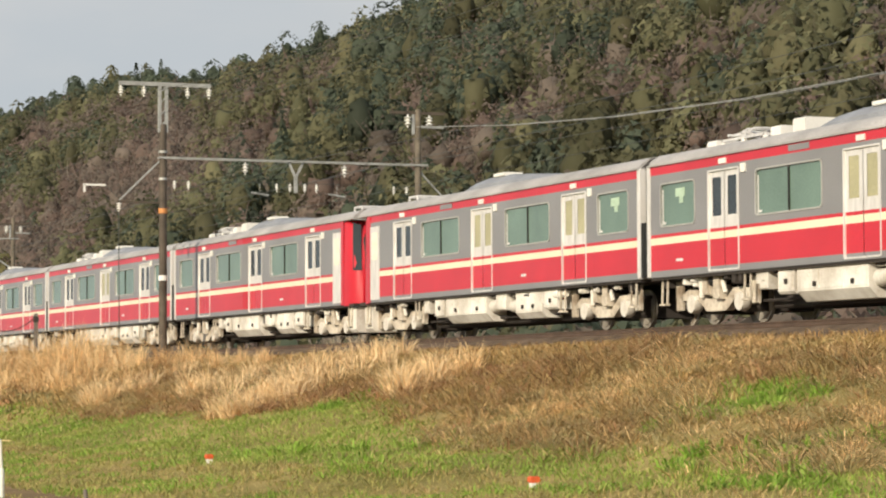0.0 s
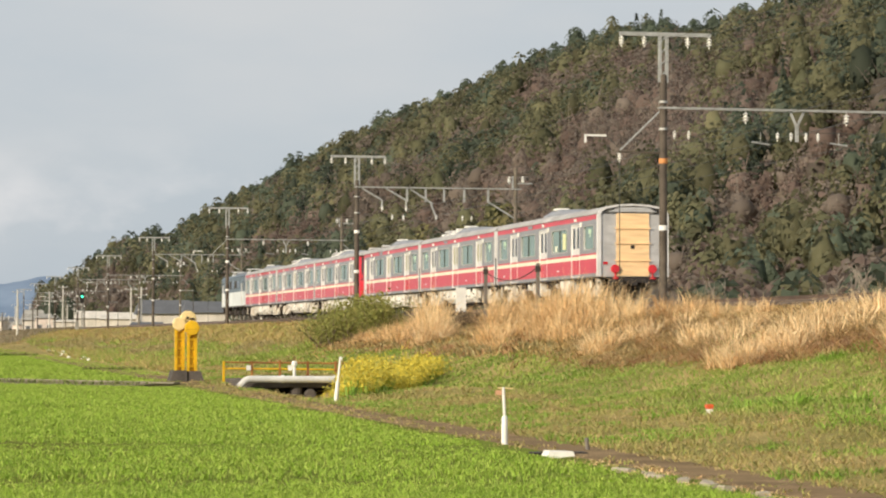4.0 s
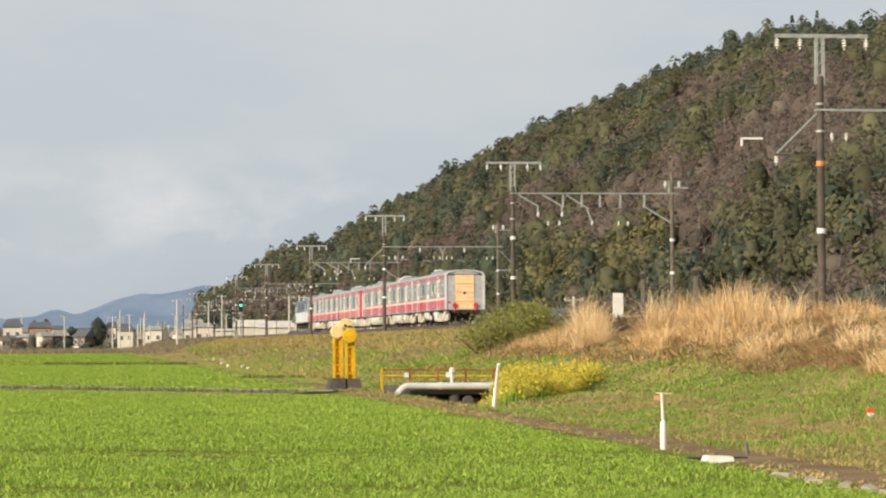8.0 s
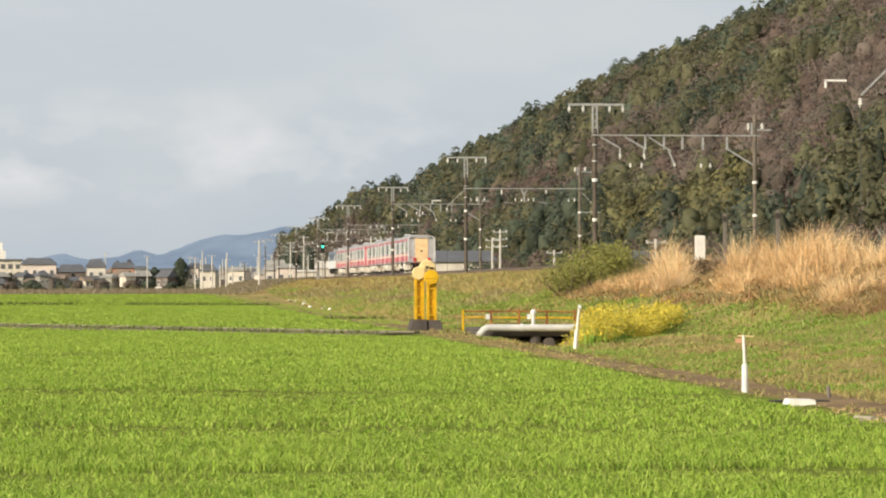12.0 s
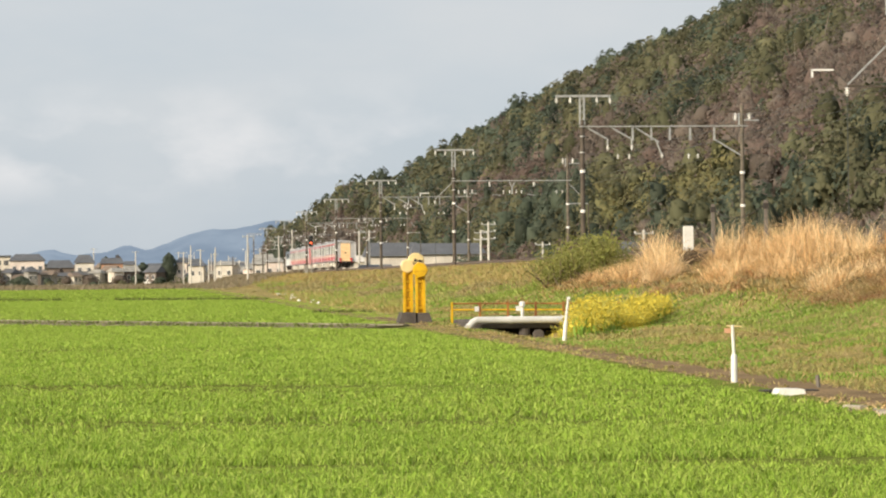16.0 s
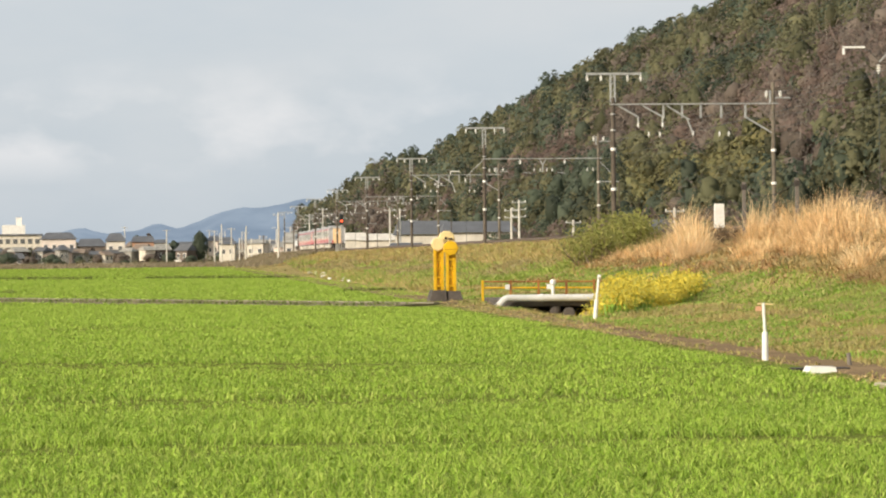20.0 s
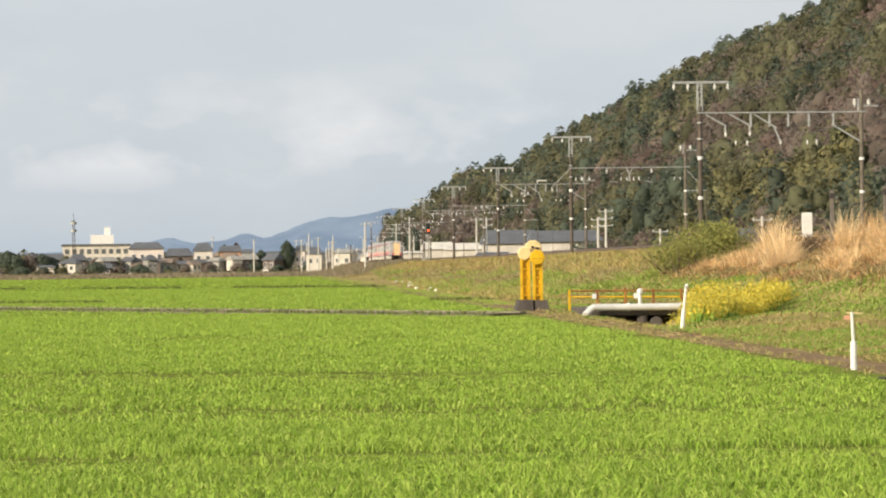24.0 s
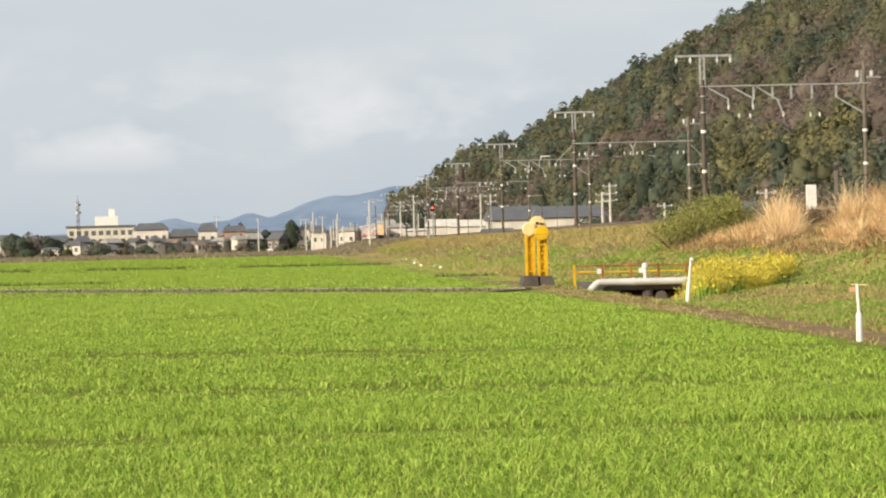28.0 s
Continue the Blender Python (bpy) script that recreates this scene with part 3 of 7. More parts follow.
    v, f = fans(x[keep], y[keep], 10, np.full(keep.sum(), 0.34), np.full(keep.sum(), 0.5), np.full(keep.sum() * 10, 0.045), 1.6, rng)
    lots.append((v, f, 5))
    # bleached straw along the field's edge
    x, y = scatter(7.85, 8.25, 16, 32, 26, rng)
    v, f = fans(x, y, 9, np.full(len(x), 0.10), np.full(len(x), 0.14), np.full(len(x) * 9, 0.012), 2.2, rng)
    lots.append((v, f, 2))
    # straw and tufts that narrow the lane
    x, y = scatter(8.0, 9.7, 16, 80, 14, rng)
    keep = (np.abs(x - 8.85) > 0.30 + 0.22 * fbm(x, y, 1.5, 64)) & ~((np.abs(x - 8.2) < 0.5) & (np.abs(y - 32.7) < 0.9))
    x, y = x[keep], y[keep]
    for sel, mi in ((x < 8.85, 1), (x >= 8.85, 1)):
        v, f = fans(x[sel], y[sel], 8, np.full(sel.sum(), 0.09), np.full(sel.sum(), 0.12), np.full(sel.sum() * 8, 0.02), 1.4, rng)
        lots.append((v, f, mi))
    v, f, i = join(lots)
    return tagged(new("bank_grass", mass("bank_grass", v, f, [F_TURF, F_DRYMIX, F_SUSUKI, F_WEED, F_WEEDGREEN, F_OLIVEWEED, F_REDWEED], i)), "green turf and withered brown weeds on the railway bank", "grass", kind="stuff")


bank_grass()


def tall_grass():
    """Clumps of dry plume grass along the top of the bank."""
    rng = np.random.default_rng(22)
    lots = []
    x, y = scatter(17.4, 22.5, 54, 109, 3.4, rng)
    body = np.clip((y - 55) / 9, 0, 1) * np.clip((110 - y) / 3, 0, 1)
    d = 0.9 * fbm(x, y, 4.5, 51) + 0.95 * fbm(x, y, 1.6, 52) + (x - 20.0) * 0.26 - (1 - body) * 1.2
    keep = (d > 0.05) & ~((np.abs(x - 20.9) < 0.75) & (np.abs(y - 98.8) < 2.8)) & ~((np.abs(x - 21.5) < 0.5) & (np.abs(y - 89.3) < 1.0))
    x, y, d = x[keep], y[keep], d[keep]
    h = np.clip(0.86 + 0.62 * fbm(x, y, 2.4, 53) + 0.14 * (x - 20.5) + 0.24 * rng.normal(0, 1, len(x)), 0.35, 1.8) * np.clip((y - 38) / 34, 0.6, 1)
    az = np.degrees(np.arctan2(x, y))
    h = h * np.interp(az, [10.4, 10.9, 11.05, 11.55, 11.62, 12.35, 12.6, 14.8, 16.2, 18, 40], [0.5, 0.6, 1.9, 1.9, 0.3, 0.3, 1.25, 1.15, 0.75, 0.55, 0.55])
    pick = fbm(x, y, 2.4, 54) + 0.5 * rng.normal(0, 1, len(x)) - 0.9 * (az < 10.9) + 0.4 * ((az > 11) & (az < 11.6))
    for sel, mi in ((pick > 0.30, 1), ((pick <= 0.30) & (pick > -0.55), 0), (pick <= -0.55, 2)):
        v, f = fans(x[sel], y[sel], 40, h[sel], np.full(sel.sum(), 0.30), np.full(sel.sum() * 40, 0.014), 0.6, rng, 0.5)
        lots.append((v, f, mi))
        # leaves that arch over and hang
        v, f = fans(x[sel], y[sel], 54, h[sel] * 0.62, np.full(sel.sum(), 0.42), np.full(sel.sum() * 54, 0.017), 1.9, rng, 0.7)
        lots.append((v, f, mi))
    # thin tall stems that stand out of the clumps
    some = rng.random(len(x)) < 0.35
    v, f = fans(x[some], y[some], 7, h[some] * 1.2, np.full(some.sum(), 0.4), np.full(some.sum() * 7, 0.009), 0.35, rng)
    lots.append((v, f, 1))
    # tongues that reach down the slope
    for cy, cx, r in ((66.3, 17.2, 0.9), (60.0, 18.2, 0.8), (53.6, 16.9, 0.6), (54.3, 17.9, 0.7), (55.0, 19.0, 0.8), (48.8, 19.3, 0.5), (48.0, 18.6, 0.35), (57.5, 20.2, 1.0), (74, 18.0, 0.9), (84, 18.2, 0.8), (101.0, 18.4, 1.2), (104.5, 18.2, 1.6), (107.5, 18.0, 1.3), (108.5, 19.5, 1.5)):
        n = 22
        xx, yy = cx + np.abs(rng.normal(0, r * 1.3, n)), cy + rng.normal(0, r, n)
        v, f = fans(xx, yy, 46, 0.45 + 0.45 * rng.random(n), np.full(n, 0.3), np.full(n * 46, 0.02), 1.1, rng)
        lots.append((v, f, 1 if cy < 70 else 0))
    v, f, i = join(lots)
    return tagged(new("tall_grass", mass("tall_grass", v, f, [F_SUSUKI, F_STRAW, F_RUST], i)), "tall dry straw-coloured plume grass on the bank", "grass", kind="stuff")


tall_grass()


def rape_flowers():
    rng = np.random.default_rng(23)
    lots = []
    n = 1000
    u = rng.random(n)
    back = np.abs(rng.normal(0, 1, n)) * (1 - 0.55 * u)
    x = 10.35 + u * 5.3 + back * 0.34 + rng.normal(0, 0.15, n)
    y = 62.0 + u * 16.4 + back * 3.4
    h = np.clip((0.70 - 0.36 * u) * (1 + 0.6 * fbm(x, y, 1.4, 61)) + 0.17 * rng.normal(0, 1, n), 0.12, 1.25)
    v, f = tufts(x, y, 3, h * 0.7, np.full(n * 3, 0.04), 0.10, 0.5, rng)
    lots.append((v, f, 1))
    m = 32
    px, py = np.repeat(x, m) + rng.normal(0, 0.16, n * m), np.repeat(y, m) + rng.normal(0, 0.16, n * m)
    pz = ground_z(px, py) + np.repeat(h, m) * (0.35 + 0.75 * rng.random(n * m))
    c = np.stack([px, py, pz], 1)
    d = rng.normal(0, 0.032, (3, n * m, 3))
    v = np.stack([c + d[0], c + d[1], c + d[2]], 1).reshape(-1, 3)
    lots.append((v, np.arange(3 * n * m).reshape(-1, 3), 0))
    v, f, i = join(lots)
    return tagged(new("rape_flowers", mass("rape_flowers", v, f, [F_CANOLA, F_WEEDGREEN], i)), "bright yellow flowering rape plants beside the culvert", "flowers", kind="stuff")


rape_flowers()


def bush(name, x, y, rx, ry, h, mat, label, seed, leaves, size, stem):
    rng = np.random.default_rng(seed)
    z0 = float(ground_z(x, y)) - 0.05
    t = thing(name, label, "bush", (x, y, z0))
    n = 34
    tips = np.zeros((n, 2, 3))
    for k in range(n):
        a, r = rng.random() * 6.28, rng.random() ** 0.5
        foot = np.array((rx * r * 0.75 * math.cos(a), ry * r * 0.75 * math.sin(a), 0.0))
        foot[2] = float(ground_z(x + foot[0], y + foot[1])) - z0
        tip = foot + np.array((rng.normal(0, 0.25) * rx, rng.normal(0, 0.2) * ry, h * (0.55 + 0.5 * rng.random()) * (1 - 0.35 * r)))
        tips[k] = foot, tip
        part("stem", Form().rod(foot, foot * 0.5 + tip * 0.5, 0.03, 0.022, 5).rod(foot * 0.5 + tip * 0.5, tip, 0.022, 0.008, 5), stem, t)
    # leaves hang in sprays round the upper part of the stems
    w = rng.integers(0, n, leaves)
    s = 0.30 + 0.75 * rng.random(leaves) ** 0.7
    c = tips[w, 0] + (tips[w, 1] - tips[w, 0]) * s[:, None] + rng.normal(0, 1, (leaves, 3)) * np.array([0.16 * rx, 0.12 * ry, 0.12 * h])
    c[:, 2] = np.maximum(c[:, 2], ground_z(x + c[:, 0], y + c[:, 1]) - z0 + 0.03)
    d = rng.normal(0, size, (3, leaves, 3))
    v = np.stack([c + d[0], c + d[1], c + d[2]], 1).reshape(-1, 3)
    part("foliage", mass("foliage", v, np.arange(3 * leaves).reshape(-1, 3), [mat]), None, t)
    return t


M_STEM = material("bush stem", (0.16, 0.12, 0.08), 0.9, scale=3, grain=20, bump=0.2)
bush("green_bush", 20.3, 118.5, 1.7, 4.6, 1.75, F_BUSH, "dense olive-green bush on the bank", 71, 9500, 0.045, M_STEM)
bush("green_bush", 18.1, 112.5, 1.4, 3.0, 1.6, F_BUSH, "loose olive-green bush on the bank's slope", 72, 3600, 0.045, M_STEM)
bush("withered_bush", 20.6, 98.2, 0.7, 1.1, 0.62, F_TWIG, "withered dark brown bush beside a white panel", 73, 2600, 0.035, M_STEM)


# ---- the railway: ballast, sleepers, rails, portals and wires ----
def railway(x, label):
    t = thing("railway_track", label, "track", (x, 0, 0), "railway tracks", "structure")
    y0, y1 = -60, 1500
    part("ballast_bed", Form().prism([(-2.2, 2.40), (2.2, 2.40), (1.5, 2.66), (-1.5, 2.66)], y0, y1), M_BALLAST, t)
    for s in (-0.535, 0.535):
        z = RAIL
        part("rail", Form().prism([(s - 0.065, z - 0.15), (s + 0.065, z - 0.15), (s + 0.065, z - 0.13), (s + 0.012, z - 0.11), (s + 0.012, z - 0.04), (s + 0.033, z - 0.03),
                                   (s + 0.033, z), (s - 0.033, z), (s - 0.033, z - 0.03), (s - 0.012, z - 0.04), (s - 0.012, z - 0.11), (s - 0.065, z - 0.13)], y0, y1), M_RAIL, t)
    q = Form()
    for k in range(620):
        y = -5 + k * 0.62
        q.box(-1.0, 1.0, y - 0.11, y + 0.11, 2.52, 2.685)
    ob = part("sleepers", q, M_WOODTIE, t)
    ob["kind"] = "stuff"
    return t


railway(TX, "brown ballasted railway track on top of the bank")
railway(TX2, "brown ballasted second railway track on the bank")

M_POST = material("rusty dark steel post", (0.105, 0.085, 0.066), 0.75, scale=2.5, grain=25, bump=0.3, dark=0.6)
M_PALEPOST = material("pale rusty post", (0.165, 0.14, 0.105), 0.75, scale=2.5, grain=20, bump=0.3, dark=0.5)
M_GALV = material("galvanised steel", (0.42, 0.43, 0.42), 0.5, 0.3, scale=3, grain=20, bump=0.1)
M_PORC = material("white porcelain", (0.80, 0.80, 0.77), 0.2, scale=2, grain=8, bump=0.0, dark=0.9)
M_ORANGE = material("orange band", (0.62, 0.27, 0.09), 0.6, scale=4, grain=20, bump=0.05)
M_WIRE = material("copper wire", (0.10, 0.11, 0.10), 0.5, 0.5, scale=3, grain=20, bump=0.0)
INSUL = [(0.025, 0.0), (0.025, 0.05), (0.11, 0.08), (0.03, 0.12), (0.10, 0.17), (0.03, 0.21), (0.10, 0.26), (0.025, 0.30), (0.02, 0.36)]
NEAR_X, FAR_X = -2.7, 5.9
PS = 1.054         # size of the portals against their drawing
PX = 25.8


def stand(y):
    return Matrix.LocRotScale((PX * PS, y * PS, EYE[2] * (1 - PS)), None, (PS, PS, PS))


def insulator(p, x, y, z, s=1.0):
    part("insulator", Form().lathe((0, 0, 0), [(r * s, -h * s) for r, h in INSUL], 8), M_PORC, p, at=(x, y, z), smooth=True)


def portal(y, kind, mark):
    t = thing("catenary_portal", "tall steel railway portal with white insulators", "portal", stand(y), "catenary portals")
    top = RAIL + 8.27
    near = part("near_post", Form().lathe((NEAR_X, 0, 0), [(0.135, 2.2), (0.13, 5.0), (0.115, RAIL + 6.9), (0.10, RAIL + 6.95)], 12), M_POST, t, smooth=True)
    for z, m in ((RAIL + 4.15, mark), (RAIL + 2.05, M_PORC), (RAIL + 5.2, M_GALV), (RAIL + 6.05, M_GALV)):
        part("band", Form().lathe((NEAR_X, 0, 0), [(0.145, z), (0.145, z + (0.16 if m is not M_GALV else 0.07))], 12), m, near, smooth=True)
    hd = Form()
    for s in (-0.11, 0.11):
        hd.box(NEAR_X + s - 0.045, NEAR_X + s + 0.045, -0.06, 0.06, RAIL + 6.7, top)
    for k in range(4):
        hd.bar((NEAR_X - 0.11, 0, RAIL + 6.85 + k * 0.36), (NEAR_X + 0.11, 0, RAIL + 7.1 + k * 0.36), 0.04, 0.04)
    part("post_head", hd, M_GALV, t)
    arm = part("top_arm", Form().box(NEAR_X - 1.42, NEAR_X + 1.55, -0.05, 0.05, top - 0.12, top, c=0.01), M_GALV, t)
    for dx in (-1.36, -0.62, 0.80, 1.50):
        insulator(arm, NEAR_X + dx, 0, top - 0.12, 1.0)
    far = part("far_post", Form().lathe((FAR_X, 0, 0), [(0.125, 2.2), (0.12, 5.0), (0.10, RAIL + 7.7), (0.085, RAIL + 7.72)], 12), M_PALEPOST, t, smooth=True)
    for z in (RAIL + 4.05, RAIL + 2.3):
        part("band", Form().lathe((FAR_X, 0, 0), [(0.138, z), (0.138, z + 0.14)], 12), M_PORC, far, smooth=True)
    zf = RAIL + (7.65 if kind == 0 else 7.40)
    farm = part("far_arm", Form().box(FAR_X - 0.95, FAR_X + 0.95, -0.05, 0.05, zf - 0.09, zf), M_POST, t)
    part("side_arm", Form().box(FAR_X, FAR_X + 0.9, -0.05, 0.05, zf - 0.53, zf - 0.46).box(FAR_X - 0.2, FAR_X - 0.12, -0.04, 0.04, zf - 0.75, zf - 0.09), M_GALV, t)
    for dx in (-0.35, 0.4):
        part("insulator", Form().lathe((0, 0, 0), [(r * 1.3, -h * 1.2) for r, h in INSUL], 8), M_PORC, farm, at=(FAR_X + dx, 0, zf - 0.10), smooth=True)
    zb = RAIL + (5.9 if kind == 0 else 6.6)
    bm = Form()
    bm.box(NEAR_X - 0.15, FAR_X + 0.3, -0.13, -0.07, zb - 0.03, zb + 0.03)
    bm.box(NEAR_X - 0.15, FAR_X + 0.3, 0.07, 0.13, zb - 0.03, zb + 0.03)
    for k in range(12):
        x = NEAR_X + 0.3 + k * 0.72
        bm.bar((x, -0.1, zb), (x + 0.36, 0.1, zb), 0.03, 0.03)
    beam = part("beam", bm, M_GALV, t)
    if kind == 0:
        st = part("stay", Form().bar((NEAR_X, 0, zb), (NEAR_X - 1.4, 0, zb - 1.35), 0.05, 0.05), M_GALV, t)
        part("stay_arm", Form().bar((NEAR_X - 1.45, 0, zb - 1.4), (NEAR_X, 0, zb - 1.42), 0.06, 0.06), M_POST, t)
        insulator(st, NEAR_X - 1.42, 0, zb - 1.4, 0.9)
        part("drop_cable", Form().rod((NEAR_X - 1.42, 0, zb - 1.7), (NEAR_X - 1.40, 0, RAIL - 0.5), 0.016, n=5), M_WIRE, t)
        part("side_bracket", Form().box(NEAR_X - 2.55, NEAR_X - 1.85, -0.04, 0.04, zb - 0.93, zb - 0.87).box(NEAR_X - 2.55, NEAR_X - 2.49, -0.04, 0.04, zb - 1.13, zb - 0.9), M_PORC, t)
        part("bracket_wire", Form().rod((NEAR_X - 1.85, 0, zb - 0.9), (NEAR_X - 1.38, 0, zb - 1.33), 0.01, n=4), M_WIRE, t)
        part("outer_post", Form().lathe((FAR_X + 1.55, 0, 0), [(0.09, 1.9), (0.085, 3.4), (0.05, 3.45), (0.045, RAIL + 4.15)], 8), M_POST, t)
        part("outer_arm", Form().bar((FAR_X, 0, RAIL + 4.15), (FAR_X + 1.55, 0, RAIL + 4.15), 0.07, 0.07).bar((FAR_X, 0, RAIL + 5.75), (FAR_X + 0.9, 0, RAIL + 4.85), 0.05, 0.05), M_GALV, t)
        for x in (0.0, 3.35):
            insulator(beam, x, 0, zb - 0.06, 1.1)
        y_ = Form().bar((1.45, 0, zb), (1.68, 0, zb - 0.5), 0.07, 0.07).bar((1.95, 0, zb), (1.70, 0, zb - 0.5), 0.07, 0.07).bar((1.69, 0, zb - 0.45), (1.69, 0, zb - 1.0), 0.10, 0.10)
        part("drop_arm", y_, M_GALV, t)
        span = part("span_wire", Form().rod((NEAR_X, 0, zb - 0.70), (FAR_X, 0, zb - 0.70), 0.008, n=4), M_WIRE, t)
        for x in (-2.33, -1.87, 1.05, 1.5, 2.0, 2.4, 5.05, 5.5):
            part("insulator", Form().lathe((0, 0, 0), [(r * 0.7, -h * 0.8) for r, h in INSUL], 8), M_PORC, span, at=(x, 0, zb - 0.70), smooth=True)
        for x in (0.2, 2.8):
            part("steady_arm", Form().rod((x, 0, zb - 1.02), (x + 0.58, 0, zb - 1.10), 0.03).rod((x + 0.29, 0, zb - 1.05), (x + 0.29, 0, zb - 0.70), 0.008, n=4), M_GALV, t)
    else:
        for k, x in enumerate((NEAR_X + 0.15, NEAR_X + 1.45, NEAR_X + 2.75)):
            a = part("drop_arm", Form().rod((x, 0, zb), (x + (1.15 if k < 2 else 1.35), 0, zb - 0.65 - 0.2 * (k == 2)), 0.05)
                     .rod((x + 1.2, 0, zb - (0.65 if k < 2 else 0.75)), (x + (1.2 if k < 2 else 1.5), 0, zb - (1.0 if k < 2 else 1.5)), 0.05), M_GALV, t)
            insulator(a, x + (1.2 if k < 2 else 1.52), 0, zb - (0.95 if k < 2 else 1.4), 0.9)
        for x in (0.0, 1.0, 2.0, 3.1, 4.4):
            part("hanger", Form().box(x - 0.05, x + 0.05, -0.05, 0.05, zb - 0.75, zb), M_GALV, t)
        part("stay", Form().bar((FAR_X, 0, zb - 1.6), (FAR_X - 1.5, 0, zb - 0.7), 0.08, 0.08), M_GALV, t)
        for x in (-0.8, -0.2, 3.0, 3.5):
            part("insulator", Form().lathe((0, 0, 0), [(r * 0.8, -h * 0.8) for r, h in INSUL], 8), M_PORC, beam, at=(x, 0, zb - 1.45), smooth=True)
    return t


POLE_Y = [21.0, 79.2, 136.8, 194.5, 255.0, 314.3, 372.0, 430.0, 490.0, 550.0]
first = [portal(POLE_Y[2], 1, M_PORC), portal(POLE_Y[3], 0, M_PORC), portal(POLE_Y[1], 0, M_ORANGE)]
for i_, y_ in enumerate(POLE_Y):
    if i_ not in (1, 2, 3):
        copy_thing(first[i_ % 2], Matrix.Translation(stand(y_).translation))


def wire(name, x, z, sag, r, label, mat=M_WIRE, spans=slice(0, 20)):
    f = Form()
    z = EYE[2] + (z - EYE[2]) * PS
    x = x * PS if x < 26 or x > 31 else x
    pts = []
    stops = POLE_Y[spans]
    for a, b in zip(stops, stops[1:]):
        a, b = a * PS, b * PS
        pts += [(a + (b - a) * k / 8, z - 4 * sag * k / 8 * (1 - k / 8)) for k in range(8)]
    pts.append((stops[-1] * PS, z))
    v = [(x + r * dx, yy, zz + r * dz) for yy, zz in pts for dx, dz in ((1, 0), (0, 1), (-1, 0), (0, -1))]
    f.add(v, [(4 * i + k, 4 * i + (k + 1) % 4, 4 * i + 4 + (k + 1) % 4, 4 * i + 4 + k) for i in range(len(pts) - 1) for k in range(4)])
    return single(name, f, mat, label, "wire")


for x_ in (TX, TX2):
    wire("contact_wire", x_, RAIL + 4.75, 0.0, 0.008, "thin copper contact wire over the track")
    wire("messenger_wire", x_, RAIL + 5.6, 0.45, 0.008, "thin messenger wire hung between the portals")
for dx_ in (-1.36, -0.62, 0.80, 1.50):
    wire("feeder_wire", PX + NEAR_X + dx_, RAIL + 7.72, 0.8, 0.007, "thin feeder wire on the portals' top arms")
for dx_ in (-0.35, 0.4):
    wire("feeder_wire", PX + FAR_X + dx_ * 0.22, RAIL + 7.15, 1.5, 0.011, "grey cable ending at a far post", M_GALV, slice(0, 2))
    wire("feeder_wire", PX + FAR_X + dx_, RAIL + 7.15, 0.5, 0.008, "thin feeder wire on the far posts", M_WIRE, slice(1, 20))


# ---- the train: a locomotive and six carriages, each a thing of its own ----
M_RED = material("red carriage paint", (0.57, 0.019, 0.037), 0.34, scale=0.7, grain=50, bump=0.02, dark=0.88, light=1.06, coat=0.35)
M_GREY = material("grey carriage paint", (0.235, 0.235, 0.245), 0.4, scale=0.7, grain=50, bump=0.02, dark=0.88, light=1.08, coat=0.35)
M_CREAM = material("cream stripe", (0.82, 0.75, 0.56), 0.4, scale=0.8, grain=50, bump=0.02, dark=0.92, light=1.05, coat=0.35)
M_STEEL = material("brushed stainless steel", (0.72, 0.71, 0.70), 0.42, 0.2, scale=1.5, grain=60, bump=0.03, dark=0.85, stretch=(1, 6, 1))
M_ROOF = material("pale grey roof", (0.40, 0.39, 0.39), 0.6, scale=0.9, grain=25, bump=0.08, dark=0.7)
M_UNIT = material("blue-grey roof unit", (0.27, 0.285, 0.32), 0.5, scale=1.2, grain=25, bump=0.05, dark=0.8)
M_PANE = material("green film behind the window glass", (0.14, 0.215, 0.175), 0.16, scale=0.8, grain=30, bump=0.0, dark=0.85, spec=0.5, coat=0.3)
M_DARKPANE = material("dark window glass", (0.035, 0.045, 0.05), 0.1, scale=0.8, grain=30, bump=0.0, spec=0.6)
M_PALEPANE = material("pale yellow paper behind glass", (0.42, 0.40, 0.25), 0.3, scale=1.0, grain=30, bump=0.0, dark=0.85)
M_GEAR = material("cream under-floor paint", (0.83, 0.83, 0.78), 0.6, scale=1.3, grain=16, bump=0.1, dark=0.78, tint=(0.60, 0.54, 0.46))
M_BOGIE = material("dusty cream bogie paint", (0.72, 0.67, 0.57), 0.7, scale=2.2, grain=14, bump=0.15, dark=0.6, tint=(0.42, 0.33, 0.24))
M_WHEEL = material("worn wheel steel", (0.46, 0.42, 0.36), 0.5, 0.3, scale=3, grain=16, bump=0.15, dark=0.5)
M_ENDWALL = material("dull stainless end sheet", (0.64, 0.63, 0.62), 0.36, 0.45, scale=1.5, grain=40, bump=0.03, dark=0.8)
M_PLY = material("plywood sheet", (0.86, 0.60, 0.335), 0.7, scale=1.2, grain=30, bump=0.1, dark=0.85, stretch=(1, 1, 7))
M_NOTE = material("white paper notice", (0.78, 0.80, 0.66), 0.7, scale=3, grain=20, bump=0.0, dark=0.9)
M_PALENOTE = material("pale green paper", (0.42, 0.56, 0.44), 0.7, scale=3, grain=20, bump=0.0, dark=0.9)
M_FRAME = material("dull aluminium frame", (0.42, 0.42, 0.41), 0.45, 0.2, scale=2, grain=30, bump=0.02, dark=0.9)
M_POSTER = material("pale yellow poster", (0.62, 0.64, 0.38), 0.7, scale=3, grain=20, bump=0.0, dark=0.9)
